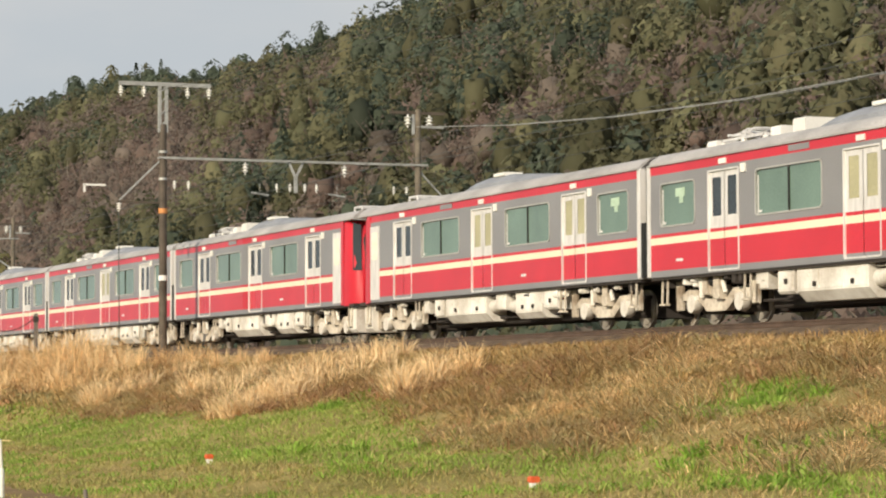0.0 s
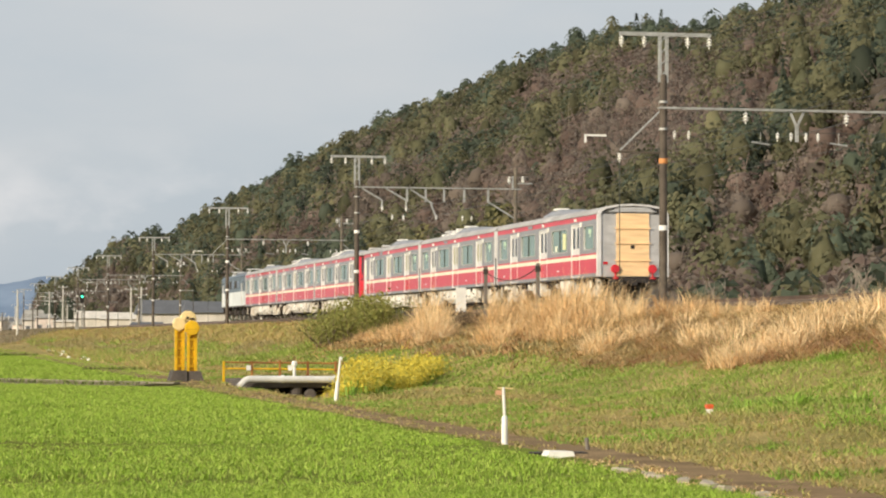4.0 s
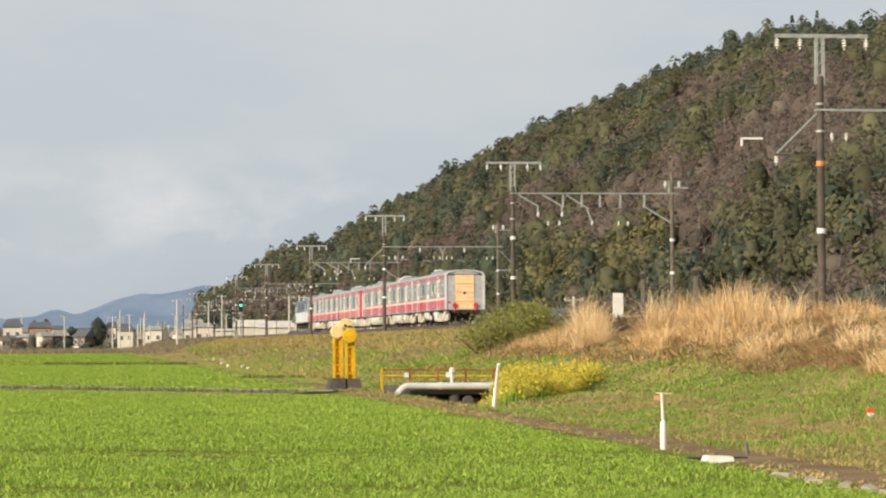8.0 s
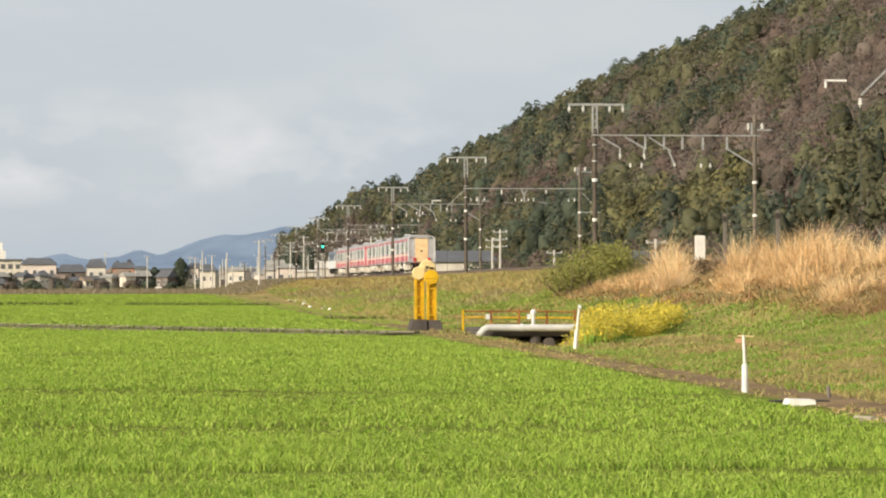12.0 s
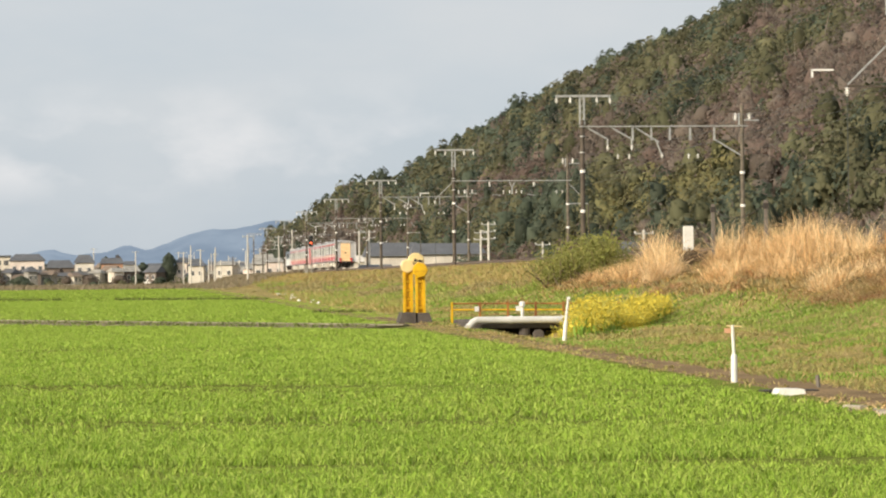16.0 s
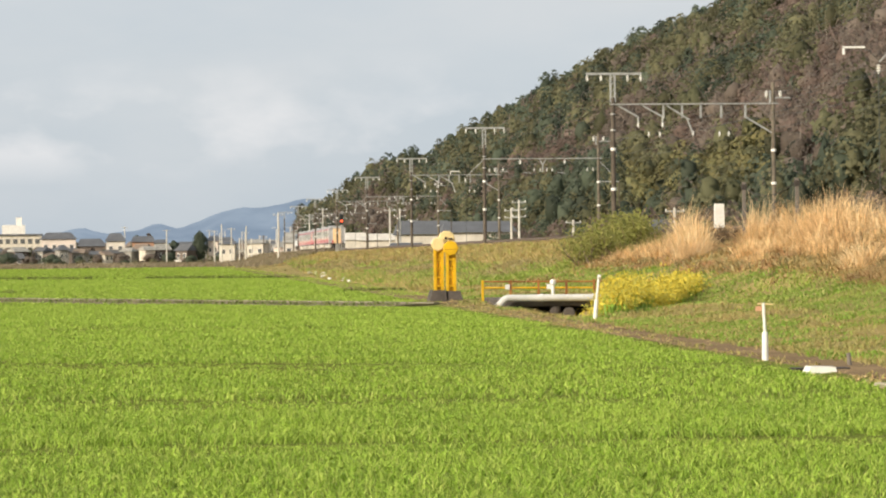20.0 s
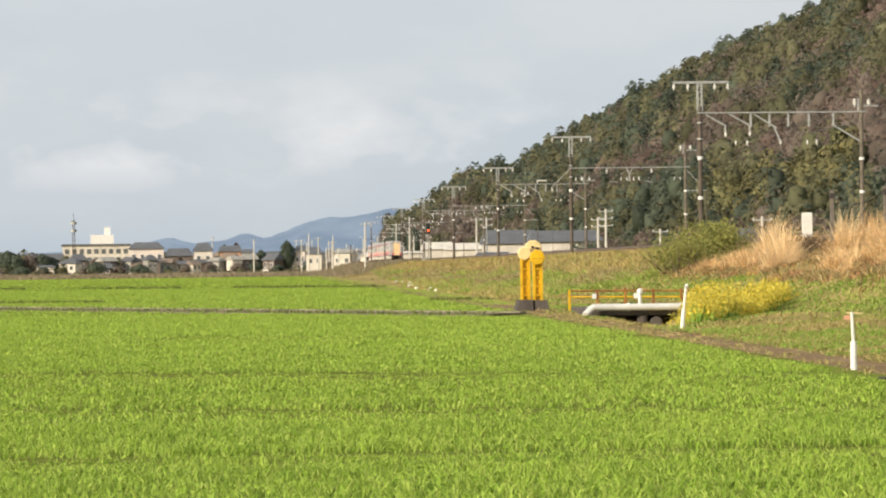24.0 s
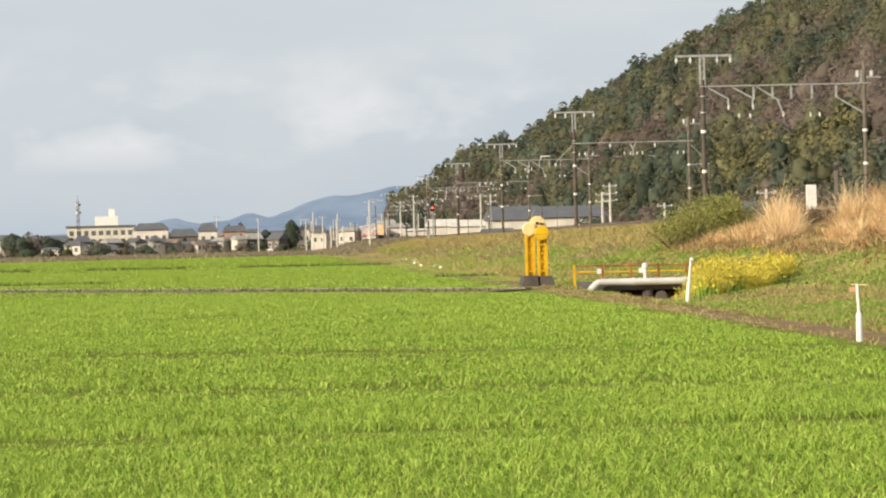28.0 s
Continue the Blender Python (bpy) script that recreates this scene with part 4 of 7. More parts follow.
M_BLUE = material("blue locomotive paint", (0.12, 0.16, 0.205), 0.45, scale=0.9, grain=30, bump=0.03, dark=0.75)
M_IVORY = material("ivory locomotive paint", (0.62, 0.66, 0.68), 0.45, scale=0.9, grain=30, bump=0.03, dark=0.8)
M_MARK = material("red marker disc", (0.55, 0.03, 0.045), 0.35, scale=2, grain=20, bump=0.0, dark=0.9)
PITCH = 18.0
BODY0, BODY1 = 0.22, 17.78          # rear and front end walls of a body, from the rear coupling
HALF = 1.40
BANDS = [1.03, 1.17, 1.73, 1.88, 1.95, 3.24, 3.43]          # heights over the rail at which the colours change
BAND_M = [1, 0, 2, 0, 1, 0]         # red 0, grey 1, cream 2
DOORS = [(2.95, 4.25), (8.35, 9.65), (13.75, 15.05)]
WINDOWS = [(0.78, 2.35), (4.95, 7.55), (10.45, 13.05), (15.65, 17.22)]
WZ = (2.11, 3.03)
DZ = (1.08, 3.14)


def side_wall(s, doors, windows, y0=BODY0, y1=BODY1):
    """One side of a body with real openings for its doors and windows."""
    ys = sorted({y0, y1, *[v for d in doors + windows for v in d]})
    zs = sorted({*BANDS, *WZ, *DZ})
    f, x = Form(), s * HALF
    for a, b in zip(ys, ys[1:]):
        for c, d in zip(zs, zs[1:]):
            ym, zm = (a + b) / 2, (c + d) / 2
            if any(p < ym < q and DZ[0] < zm < DZ[1] for p, q in doors) or any(p < ym < q and WZ[0] < zm < WZ[1] for p, q in windows):
                continue
            k = max(i for i in range(len(BAND_M)) if zm > BANDS[i])
            f.add([(x, a, c), (x, b, c), (x, b, d), (x, a, d)], [(0, 1, 2, 3)], BAND_M[k])
    for (p, q), (c, d) in [(w, WZ) for w in windows] + [(w, DZ) for w in doors]:
        xi = x - s * 0.06
        v = [(x, p, c), (x, q, c), (x, q, d), (x, p, d), (xi, p, c), (xi, q, c), (xi, q, d), (xi, p, d)]
        f.add(v, [(0, 1, 5, 4), (1, 2, 6, 5), (2, 3, 7, 6), (3, 0, 4, 7)], 1)
    return f


def ring(s, p, q, c, d, w, r, proud=0.012):
    """A rounded frame round an opening."""
    f, x = Form(), s * (HALF + proud)
    xi = s * (HALF - 0.03)

    def loop(e, rad):
        pts = []
        for cy, cz, a0 in ((q + e - rad, d + e - rad, 0), (p - e + rad, d + e - rad, 90), (p - e + rad, c - e + rad, 180), (q + e - rad, c - e + rad, 270)):
            for k in range(4):
                a = radians(a0 + k * 30)
                pts.append((cy + rad * math.cos(a), cz + rad * math.sin(a)))
        return pts
    o, i = loop(w * 0.5, r + w * 0.5), loop(-w * 0.5, r)
    n = len(o)
    v = [(x, *t) for t in o] + [(x, *t) for t in i] + [(xi, *t) for t in o] + [(xi, *t) for t in i]
    fs = []
    for k in range(n):
        m = (k + 1) % n
        fs += [(k, m, n + m, n + k), (n + k, n + m, 3 * n + m, 3 * n + k), (k, m, 2 * n + m, 2 * n + k)]
    return f.add(v, fs)


CACHE = {}


def shared(key, make, mats, smooth=False):
    """A mesh that alike parts share."""
    if key not in CACHE:
        CACHE[key] = make().mesh(key[0], mats, smooth, key[0] == "side_wall")
    return CACHE[key]


def door_leaf(s, p, q):
    f = Form()
    x0, x1 = s * (HALF - 0.055), s * (HALF - 0.03)
    gz0, gz1, gm = 2.20, 3.00, 0.13
    zs = [DZ[0], 1.17, 1.73, 1.88, 1.95, gz0, gz1, DZ[1]]
    ms = [1, 0, 2, 0, 3, 3, 3]
    for i, (c, d) in enumerate(zip(zs, zs[1:])):
        for a, b in ((p, p + gm), (p + gm, q - gm), (q - gm, q)):
            if i == 5 and a == p + gm:
                continue
            f.add([(x1, a, c), (x1, b, c), (x1, b, d), (x1, a, d)], [(0, 1, 2, 3)], ms[i])
    f.box(min(x0, x0 - s * 0.02), max(x0, x0 - s * 0.02), p, q, DZ[0], DZ[1], 3)
    return f


def bogie(parent, y, name="bogie"):
    b = part(name, shared(("bogie_frame",), bogie_frame, M_BOGIE), None, parent, "cream-painted bogie frame", at=(0, y, 0))
    for dy in (-1.05, 1.05):
        part("axle", shared(("axle",), lambda: Form().rod((-0.62, 0, 0.43), (0.62, 0, 0.43), 0.08), M_WHEEL), None, b, at=(0, dy, 0))
        for s in (-1, 1):
            part("wheel", shared(("wheel", s), lambda: Form().lathe((s * 0.535, 0, 0.43), [(0.20, -0.07), (0.36, -0.05), (0.37, -0.02), (0.43, -0.02), (0.43, 0.05), (0.36, 0.06), (0.34, 0.03), (0.15, 0.04), (0.13, 0.10)], 24, "x"), M_WHEEL, True),
                 None, b, "worn steel wheel", at=(0, dy, 0))
            part("axle_box", shared(("axle_box", s), lambda: Form().lathe((s * 0.98, 0, 0.43), [(0.02, -0.14), (0.19, -0.14), (0.21, 0.0), (0.17, 0.08), (0.10, 0.12)], 12, "x").box(s * 0.98 - 0.10, s * 0.98 + 0.10, -0.26, 0.26, 0.48, 0.62, c=0.03), M_GEAR, True),
                 None, b, at=(0, dy, 0))
    # dark motor blocks that also stand in for the shade inside the bogie
    part("motor", shared(("motor",), lambda: Form().box(-0.72, 0.72, -1.35, -0.4, 0.22, 0.72, c=0.08).box(-0.72, 0.72, 0.4, 1.35, 0.22, 0.72, c=0.08).box(-0.6, 0.6, -0.5, 0.5, 0.62, 0.97), M_DARK), None, b, "traction motors, dark to fill in the shade under the floor")
    for s in (-1, 1):
        part("air_spring", shared(("air_spring", s), lambda: Form().lathe((s * 0.98, 0, 0.78), [(0.20, 0), (0.25, 0.06), (0.25, 0.14), (0.20, 0.20)], 14), M_BLACK, True), None, b)
        part("damper", shared(("damper", s), lambda: Form().rod((s * 1.14, -0.55, 0.62), (s * 1.14, -0.35, 1.0), 0.05), M_GEAR, True), None, b)
        part("damper", shared(("damper", s, 2), lambda: Form().rod((s * 1.14, 0.5, 0.55), (s * 1.14, 0.5, 1.0), 0.06), M_GEAR, True), None, b)
    return b


def bogie_frame():
    f = Form()
    for s in (-1, 1):
        x0, x1 = (s * 0.98 - 0.09, s * 0.98 + 0.09)
        # side frame dipping between the axles
        sec = [(-1.55, 0.62), (-1.25, 0.74), (-0.75, 0.72), (-0.45, 0.52), (0.45, 0.52), (0.75, 0.72), (1.25, 0.74), (1.55, 0.62),
               (1.55, 0.50), (1.20, 0.52), (0.80, 0.50), (0.42, 0.26), (-0.42, 0.26), (-0.80, 0.50), (-1.20, 0.52), (-1.55, 0.50)]
        n = len(sec)
        v = [(x0, a, z) for a, z in sec] + [(x1, a, z) for a, z in sec]
        f.add(v, [(i, (i + 1) % n, n + (i + 1) % n, n + i) for i in range(n)] + [(0, 1, 14, 15), (1, 2, 13, 14), (2, 3, 12, 13), (3, 4, 11, 12), (4, 5, 10, 11), (5, 6, 9, 10), (6, 7, 8, 9)]
              + [tuple(n + i for i in q) for q in ((0, 1, 14, 15), (1, 2, 13, 14), (2, 3, 12, 13), (3, 4, 11, 12), (4, 5, 10, 11), (5, 6, 9, 10), (6, 7, 8, 9))])
        f.box(x0 - 0.05, x1 + 0.05, -0.28, 0.28, 0.56, 0.80, c=0.04)
        f.box(*sorted((x0, x1 + s * 0.12)), -1.80, -1.52, 0.36, 1.0, c=0.02).box(*sorted((s * 1.05, s * 1.22)), -0.42, -0.14, 0.50, 1.0, c=0.02)
        f.box(*sorted((x0, x1 + s * 0.12)), 1.52, 1.80, 0.30, 1.0, c=0.02).box(*sorted((s * 1.02, s * 1.18)), 0.18, 0.40, 0.60, 1.0, c=0.02)
    f.box(-0.95, 0.95, -0.30, 0.30, 0.50, 0.74, c=0.05)
    return f


def gear_box(parent, y0, y1, z0, depth=0.85, slant=0.12, label=""):
    """Equipment case under the floor, its lower edge cut back."""
    for s in (1, -1):
        a, b = s * 1.30, s * (1.30 - depth)
        ob = part("equipment_case", Form().prism([(b, 0.98), (a, 0.98), (a, z0 + slant), (a - s * slant, z0), (b, z0)], y0, y1), M_GEAR, parent, label)
    n = max(1, int((y1 - y0) / 0.75))
    for k in range(n):
        u0, u1 = y0 + (y1 - y0) * k / n + 0.05, y0 + (y1 - y0) * (k + 1) / n - 0.05
        lid = Form().box(-1.315, -1.298, u0, u1, z0 + slant + 0.04, 0.93).box(-1.33, -1.31, (u0 + u1) / 2 - 0.06, (u0 + u1) / 2 + 0.06, 0.80, 0.86)
        part("case_lid", lid, M_GEAR, ob)
    return ob


def carriage(index, pale, cab="", tail=False):
    """index counts from the train's rear end; pale: doors papered over; cab: end ('rear' or 'front') with the driver's cab."""
    label = "red and grey railway carriage with cream stripe and green windows"
    if cab:
        label = "red-ended driving carriage with cream stripe and green windows"
    if tail:
        label = "last red and grey carriage, its end closed with plywood"
    t = thing("rail_carriage", label, "carriage", (TX, 0, RAIL), "carriages of the train")
    doors, windows = list(DOORS), list(WINDOWS)
    if cab == "rear":
        windows = windows[1:]
    if cab == "front":
        windows = windows[:-1]
    for s in (-1, 1):
        part("side_wall", shared(("side_wall", s, cab), lambda: side_wall(s, doors, windows, BODY0 + 0.75 * (cab == "rear"), BODY1 - 0.75 * (cab == "front")), [M_RED, M_GREY, M_CREAM, M_STEEL]), None, t)
        for k, (p, q) in enumerate(windows):
            w = part("window", shared(("window", s, p), lambda: ring(s, p, q, *WZ, 0.034, 0.09), M_FRAME, True), None, t, "silver-framed green window")
            mid = (p + q) / 2
            cells = [(p, mid - 0.02), (mid + 0.02, q)] if q - p > 2 else [(p, q)]
            for a, b in cells:
                xs = sorted((s * (HALF - 0.035), s * (HALF - 0.045)))
                part("pane", shared(("pane", s, a), lambda: Form().box(*xs, a, b, *WZ), M_PANE), None, w)
                xh = sorted((s * (HALF - 0.034), s * (HALF - 0.026)))
            part("handle_strip", shared(("handle_strip", s, p), lambda: Form().box(*xh, q - 0.085, q - 0.045, WZ[0] + 0.06, WZ[1] - 0.12).box(*xh, q - 0.20, q - 0.05, WZ[0] + 0.05, WZ[0] + 0.10), M_STEEL), None, w)
            if len(cells) == 2:
                part("mullion", shared(("mullion", s, p), lambda: Form().box(*sorted((s * (HALF - 0.045), s * (HALF - 0.01))), mid - 0.025, mid + 0.025, *WZ), M_BLACK), None, w)
            elif index in (0, 1, 2) and s < 0:
                part("notice", shared(("notice", p), lambda: Form().box(-HALF + 0.026, -HALF + 0.034, mid - 0.28, mid + 0.14, 2.72, 2.90).box(-HALF + 0.026, -HALF + 0.034, mid - 0.20, mid - 0.04, 2.58, 2.72), M_PALENOTE), None, w, "pale paper notice")
        if tail and s < 0:
            part("poster", Form().box(-HALF + 0.022, -HALF + 0.032, 5.30, 5.78, 2.22, 2.86), M_POSTER, t, "yellow poster behind the window")
            part("notice", Form().box(-HALF + 0.022, -HALF + 0.032, 6.72, 7.02, 2.16, 2.40), M_NOTE, t, "small white notice")
        for k, (p, q) in enumerate(doors):
            d = part("door_frame", shared(("door_frame", s, p), lambda: ring(s, p, q, *DZ, 0.034, 0.03, 0.014), M_STEEL), None, t, "silver door frame")
            mid = (p + q) / 2
            for a, b in ((p + 0.01, mid - 0.012), (mid + 0.012, q - 0.01)):
                lf = part("door_leaf", shared(("door_leaf", s, a), lambda: door_leaf(s, a, b), [M_RED, M_GREY, M_CREAM, M_STEEL]), None, d)
                part("door_pane", shared(("door_pane", s, a, pale[k]), lambda: Form().box(*sorted((s * (HALF - 0.042), s * (HALF - 0.05))), a + 0.11, b - 0.11, 2.18, 3.02), M_PALEPANE if pale[k] else M_DARKPANE), None, lf,
                     "pale papered pane" if pale[k] else "dark glass pane")
            part("side_lamp", shared(("side_lamp", s, p), lambda: Form().box(*sorted((s * HALF, s * (HALF + 0.03))), p - 0.32, p - 0.12, 3.02, 3.20), M_WHITE), None, t)
            part("door_lamp", shared(("door_lamp", s, p), lambda: Form().box(*sorted((s * HALF, s * (HALF + 0.03))), mid - 0.15, mid + 0.15, 3.26, 3.37), M_WHITE), None, t)
        part("gutter", shared(("gutter", s), lambda: Form().box(*sorted((s * (HALF - 0.01), s * (HALF + 0.045))), BODY0, BODY1, 3.43, 3.47), M_ROOF), None, t)
        for a in (6.3, 16.2):
            part("number_bar", shared(("number_bar", s, a), lambda: Form().box(*sorted((s * HALF, s * (HALF + 0.004))), a, a + 0.31, 1.34, 1.40), M_STEEL), None, t)
        part("route_sign", shared(("route_sign", s), lambda: Form().box(*sorted((s * HALF, s * (HALF + 0.012))), 10.9, 11.7, 3.28, 3.40), M_GREY), None, t, "unlit grey destination sign")
    roof = part("roof", shared(("roof",), lambda: Form().prism([(-1.40, 3.43), (-1.34, 3.57), (-1.12, 3.70), (-0.6, 3.79), (0, 3.82), (0.6, 3.79), (1.12, 3.70), (1.34, 3.57), (1.40, 3.43), (0.0, 3.40)], BODY0, BODY1), M_ROOF, True), None, t)
    part("floor_pan", shared(("floor_pan",), lambda: Form().box(-1.36, 1.36, BODY0 + 0.02, BODY1 - 0.02, 0.97, 1.06), M_DARK), None, t)
    # roof unit
    u = part("air_conditioner", shared(("air_conditioner",), lambda: Form().add(
        [(x * w, 9 + y, z) for y, w, h in ((-2.9, 0.75, 3.79), (-1.7, 0.95, 3.93), (-0.6, 1.05, 4.01), (0.9, 1.05, 4.01), (2.0, 0.95, 3.95), (3.1, 0.75, 3.80)) for x, z in ((-1, 3.55), (-0.98, (h + 3.6) / 2), (-0.75, h - 0.03), (0, h), (0.75, h - 0.03), (0.98, (h + 3.6) / 2), (1, 3.55))],
        [(k * 7 + i, k * 7 + i + 1, k * 7 + 8 + i, k * 7 + 7 + i) for k in range(5) for i in range(6)] + [tuple(range(7)), tuple(range(35, 42))]), M_UNIT, True), None, roof, "blue-grey roof air-conditioner")
    part("fan_hood", shared(("fan_hood",), lambda: Form().box(-0.85, -0.35, 8.8, 9.5, 3.97, 4.06, c=0.02), M_WHITE), None, u)
    if index in (1, 3, 4):
        for dim in ((-0.55, 0.40, 12.5, 13.0, 3.70, 4.08), (-0.55, -0.12, 13.5, 13.9, 3.70, 4.00), (-0.5, -0.05, 16.35, 16.75, 3.68, 3.94), (0.1, 0.5, 16.35, 16.75, 3.70, 3.96), (-0.6, -0.2, 17.1, 17.3, 3.66, 3.76)):
            part("roof_box", Form().box(*dim, c=0.04), M_WHITE, roof, "white roof equipment box")
        part("box_vent", Form().box(-0.12, 0.10, 12.485, 12.50, 3.88, 3.94), M_DARK, roof)
        for s in (-0.5, 0.5):
            part("pantograph_arm", Form().rod((s, 14.3, 3.88), (s * 0.7, 15.9, 4.0), 0.025).rod((s * 0.7, 15.9, 4.0), (s * 0.9, 14.6, 4.03), 0.02).rod((s, 15.4, 3.88), (s * 0.5, 14.5, 3.98), 0.02), M_STEEL, roof, "folded pantograph arm")
            for yy in (14.2, 15.1, 16.0):
                part("insulator", Form().lathe((s, yy, 3.66), [(0.05, 0), (0.09, 0.05), (0.05, 0.09), (0.09, 0.13), (0.05, 0.20)], 8), M_WHITE, roof)
            part("spring", Form().rod((s * 0.4, 14.3, 3.95), (s * 0.4, 15.6, 3.95), 0.045), M_DARK, roof, "dark pantograph spring")
        part("pantograph_frame", Form().box(-0.55, 0.55, 14.17, 14.23, 3.86, 3.91).box(-0.55, 0.55, 15.97, 16.03, 3.86, 3.91).box(-0.55, -0.49, 14.2, 16.0, 3.86, 3.91).box(0.49, 0.55, 14.2, 16.0, 3.86, 3.91), M_STEEL, roof)
        for yy in (14.45, 14.75):
            part("contact_strip", Form().rod((-0.62, yy, 4.03), (0.62, yy, 4.03), 0.022).rod((-0.62, yy, 4.03), (-0.78, yy, 3.94), 0.018).rod((0.62, yy, 4.03), (0.78, yy, 3.94), 0.018), M_STEEL, roof)
        part("cross_tube", Form().rod((-0.45, 15.9, 4.0), (0.45, 15.9, 4.0), 0.03).rod((-0.55, 15.0, 3.98), (0.55, 15.0, 3.98), 0.04), M_STEEL, roof)
    # end walls, corner posts, passage
    for e, y in (("rear", BODY0), ("front", BODY1)):
        if cab == e:
            continue
        k = -1 if e == "rear" else 1
        f = Form().add([(x, y, z) for x, z in ((-1.38, 1.03), (1.38, 1.03), (1.38, 3.43), (1.10, 3.69), (0.6, 3.78), (0, 3.81), (-0.6, 3.78), (-1.10, 3.69), (-1.38, 3.43))], [tuple(range(9))])
        ew = part("end_wall", f, M_ENDWALL, t, "bare stainless end wall")
        for x0 in (-1.25, 0.70):
            for n in range(5 if tail and e == "rear" else 0):
                part("rib", shared(("rib",), lambda: Form().box(0, 0.55, -0.008, 0, 0, 0.10), M_ENDWALL), None, ew, at=(x0, y, 1.5 + n * 0.38))
        for s in (-1, 1):
            part("corner_post", Form().box(*sorted((s * 1.27, s * 1.415)), *sorted((y - k * 0.10, y + k * 0.06)), 1.03, 3.45, c=0.02), M_STEEL, t)
        if not (tail and e == "rear"):
            g = Form()
            for n in range(5):
                a = y + k * (0.02 + n * 0.045)
                w = 0.62 if n % 2 else 0.55
                g.box(-w, w, *sorted((a, a + k * 0.04)), 1.1, 3.1, c=0.06)
            part("passage_bellows", g, M_BLACK, t)
            for s in (-1, 1):
                part("end_guard", Form().box(*sorted((s * 1.40, s * 1.34)), *sorted((y + k * 0.06, y + k * 0.21)), 1.05, 2.25), M_BLACK, t, "black rubber guard between carriages")
    part("coupler", Form().box(-0.12, 0.12, -0.05, 0.5, 0.70, 0.90, c=0.03).box(-0.12, 0.12, 17.5, 18.05, 0.70, 0.90, c=0.03).rod((-0.3, 0.1, 0.75), (-0.35, 0.1, 0.45), 0.03), M_DARK, t)
    bogie(t, 2.65)
    bogie(t, 15.35)
    if tail:
        gear_box(t, 5.0, 6.3, 0.25, 0.6, label="white equipment case")
        gear_box(t, 9.7, 11.3, 0.42, 0.6)
        part("pipe_rack", Form().rod((-1.1, 6.8, 0.75), (-1.1, 9.3, 0.75), 0.06).box(-1.2, -0.9, 7.2, 7.6, 0.45, 0.98, c=0.03).box(-1.15, -0.8, 8.4, 8.7, 0.3, 0.98, c=0.03), M_DARK, t)
        part("air_tank", Form().rod((-1.0, 12.0, 0.7), (-1.0, 13.0, 0.7), 0.14), M_DARK, t)
        ply = thing_ply(t)
    else:
        gear_box(t, 4.75, 5.5, 0.52, 0.6, 0.05, label="cream equipment case")
        gear_box(t, 5.62, 7.15, 0.34, 0.8, 0.14, label="cream equipment case")
        gear_box(t, 7.75, 8.35, 0.58, 0.5, 0.03)
        gear_box(t, 8.95, 11.6, 0.33, 0.8, 0.2, label="long cream inverter case")
        gear_box(t, 11.72, 12.35, 0.50, 0.6, 0.05)
        gear_box(t, 12.75, 13.1, 0.62, 0.4, 0.03)
        part("air_tank", Form().rod((-1.08, 7.22, 0.66), (-1.08, 7.68, 0.66), 0.15, n=12), M_GEAR, t, smooth=True)
        part("air_tank", Form().rod((-1.08, 8.42, 0.70), (-1.08, 8.90, 0.70), 0.17, n=12), M_GEAR, t, smooth=True)
        part("conduit", Form().rod((-1.12, 4.4, 0.93), (-1.12, 13.5, 0.93), 0.035, n=6), M_GEAR, t)
        for yy, zz in ((5.1, 0.72), (6.1, 0.62), (6.7, 0.62), (9.5, 0.66), (10.9, 0.66), (12.0, 0.74)):
            part("latch", Form().box(-1.345, -1.318, yy - 0.05, yy + 0.05, zz - 0.05, zz + 0.05), M_DARK, t)
        part("brake_rod", Form().rod((-0.9, 4.3, 0.42), (-0.9, 13.7, 0.42), 0.03, n=6), M_DARK, t)
        # one dark block for the inner gear and the shade around it
        part("gear_and_shade", Form().box(-0.75, 0.75, 4.5, 13.5, 0.26, 0.97, c=0.04), M_DARK, t)
    floor_clutter(t, index, tail)
    if cab:
        cab_end(t, cab)
    return t


def floor_clutter(t, index, tail):
    """Small boxes, valves and hangers between the larger cases and over the bogies."""
    g = random.Random(500 + index)
    for k in range(26):
        y = g.uniform(0.6, 17.3)
        over = abs(y - 2.65) < 1.9 or abs(y - 15.35) < 1.9
        if not over and not tail and g.random() < 0.35:
            continue
        w, h = g.uniform(0.06, 0.17), g.uniform(0.08, 0.2) if over else g.uniform(0.14, 0.36)
        x = -g.uniform(1.16, 1.28)
        pale = g.random() < 0.6
        if g.random() < 0.35:
            f = Form().rod((x, y - w, 1.0 - h * 0.6), (x, y + w, 1.0 - h * 0.6), h * 0.32, n=10)
            part("air_valve", f, M_GEAR if pale else M_DARK, t, smooth=True)
        else:
            f = Form().box(x - 0.05, x + 0.12, y - w, y + w, 0.98 - h, 0.98, c=0.02)
            part("junction_box", f, M_GEAR if pale else M_DARK, t)
    for y in (0.75, 4.45, 13.6, 17.25):
        part("step", Form().bar((-1.28, y - 0.12, 1.0), (-1.30, y - 0.12, 0.45), 0.035, 0.035).bar((-1.28, y + 0.12, 1.0), (-1.30, y + 0.12, 0.45), 0.035, 0.035).box(-1.36, -1.24, y - 0.14, y + 0.14, 0.42, 0.46), M_BOGIE, t)
    part("cable_tray", Form().box(-1.16, -1.02, 0.5, 17.5, 0.925, 0.965), M_DARK, t)


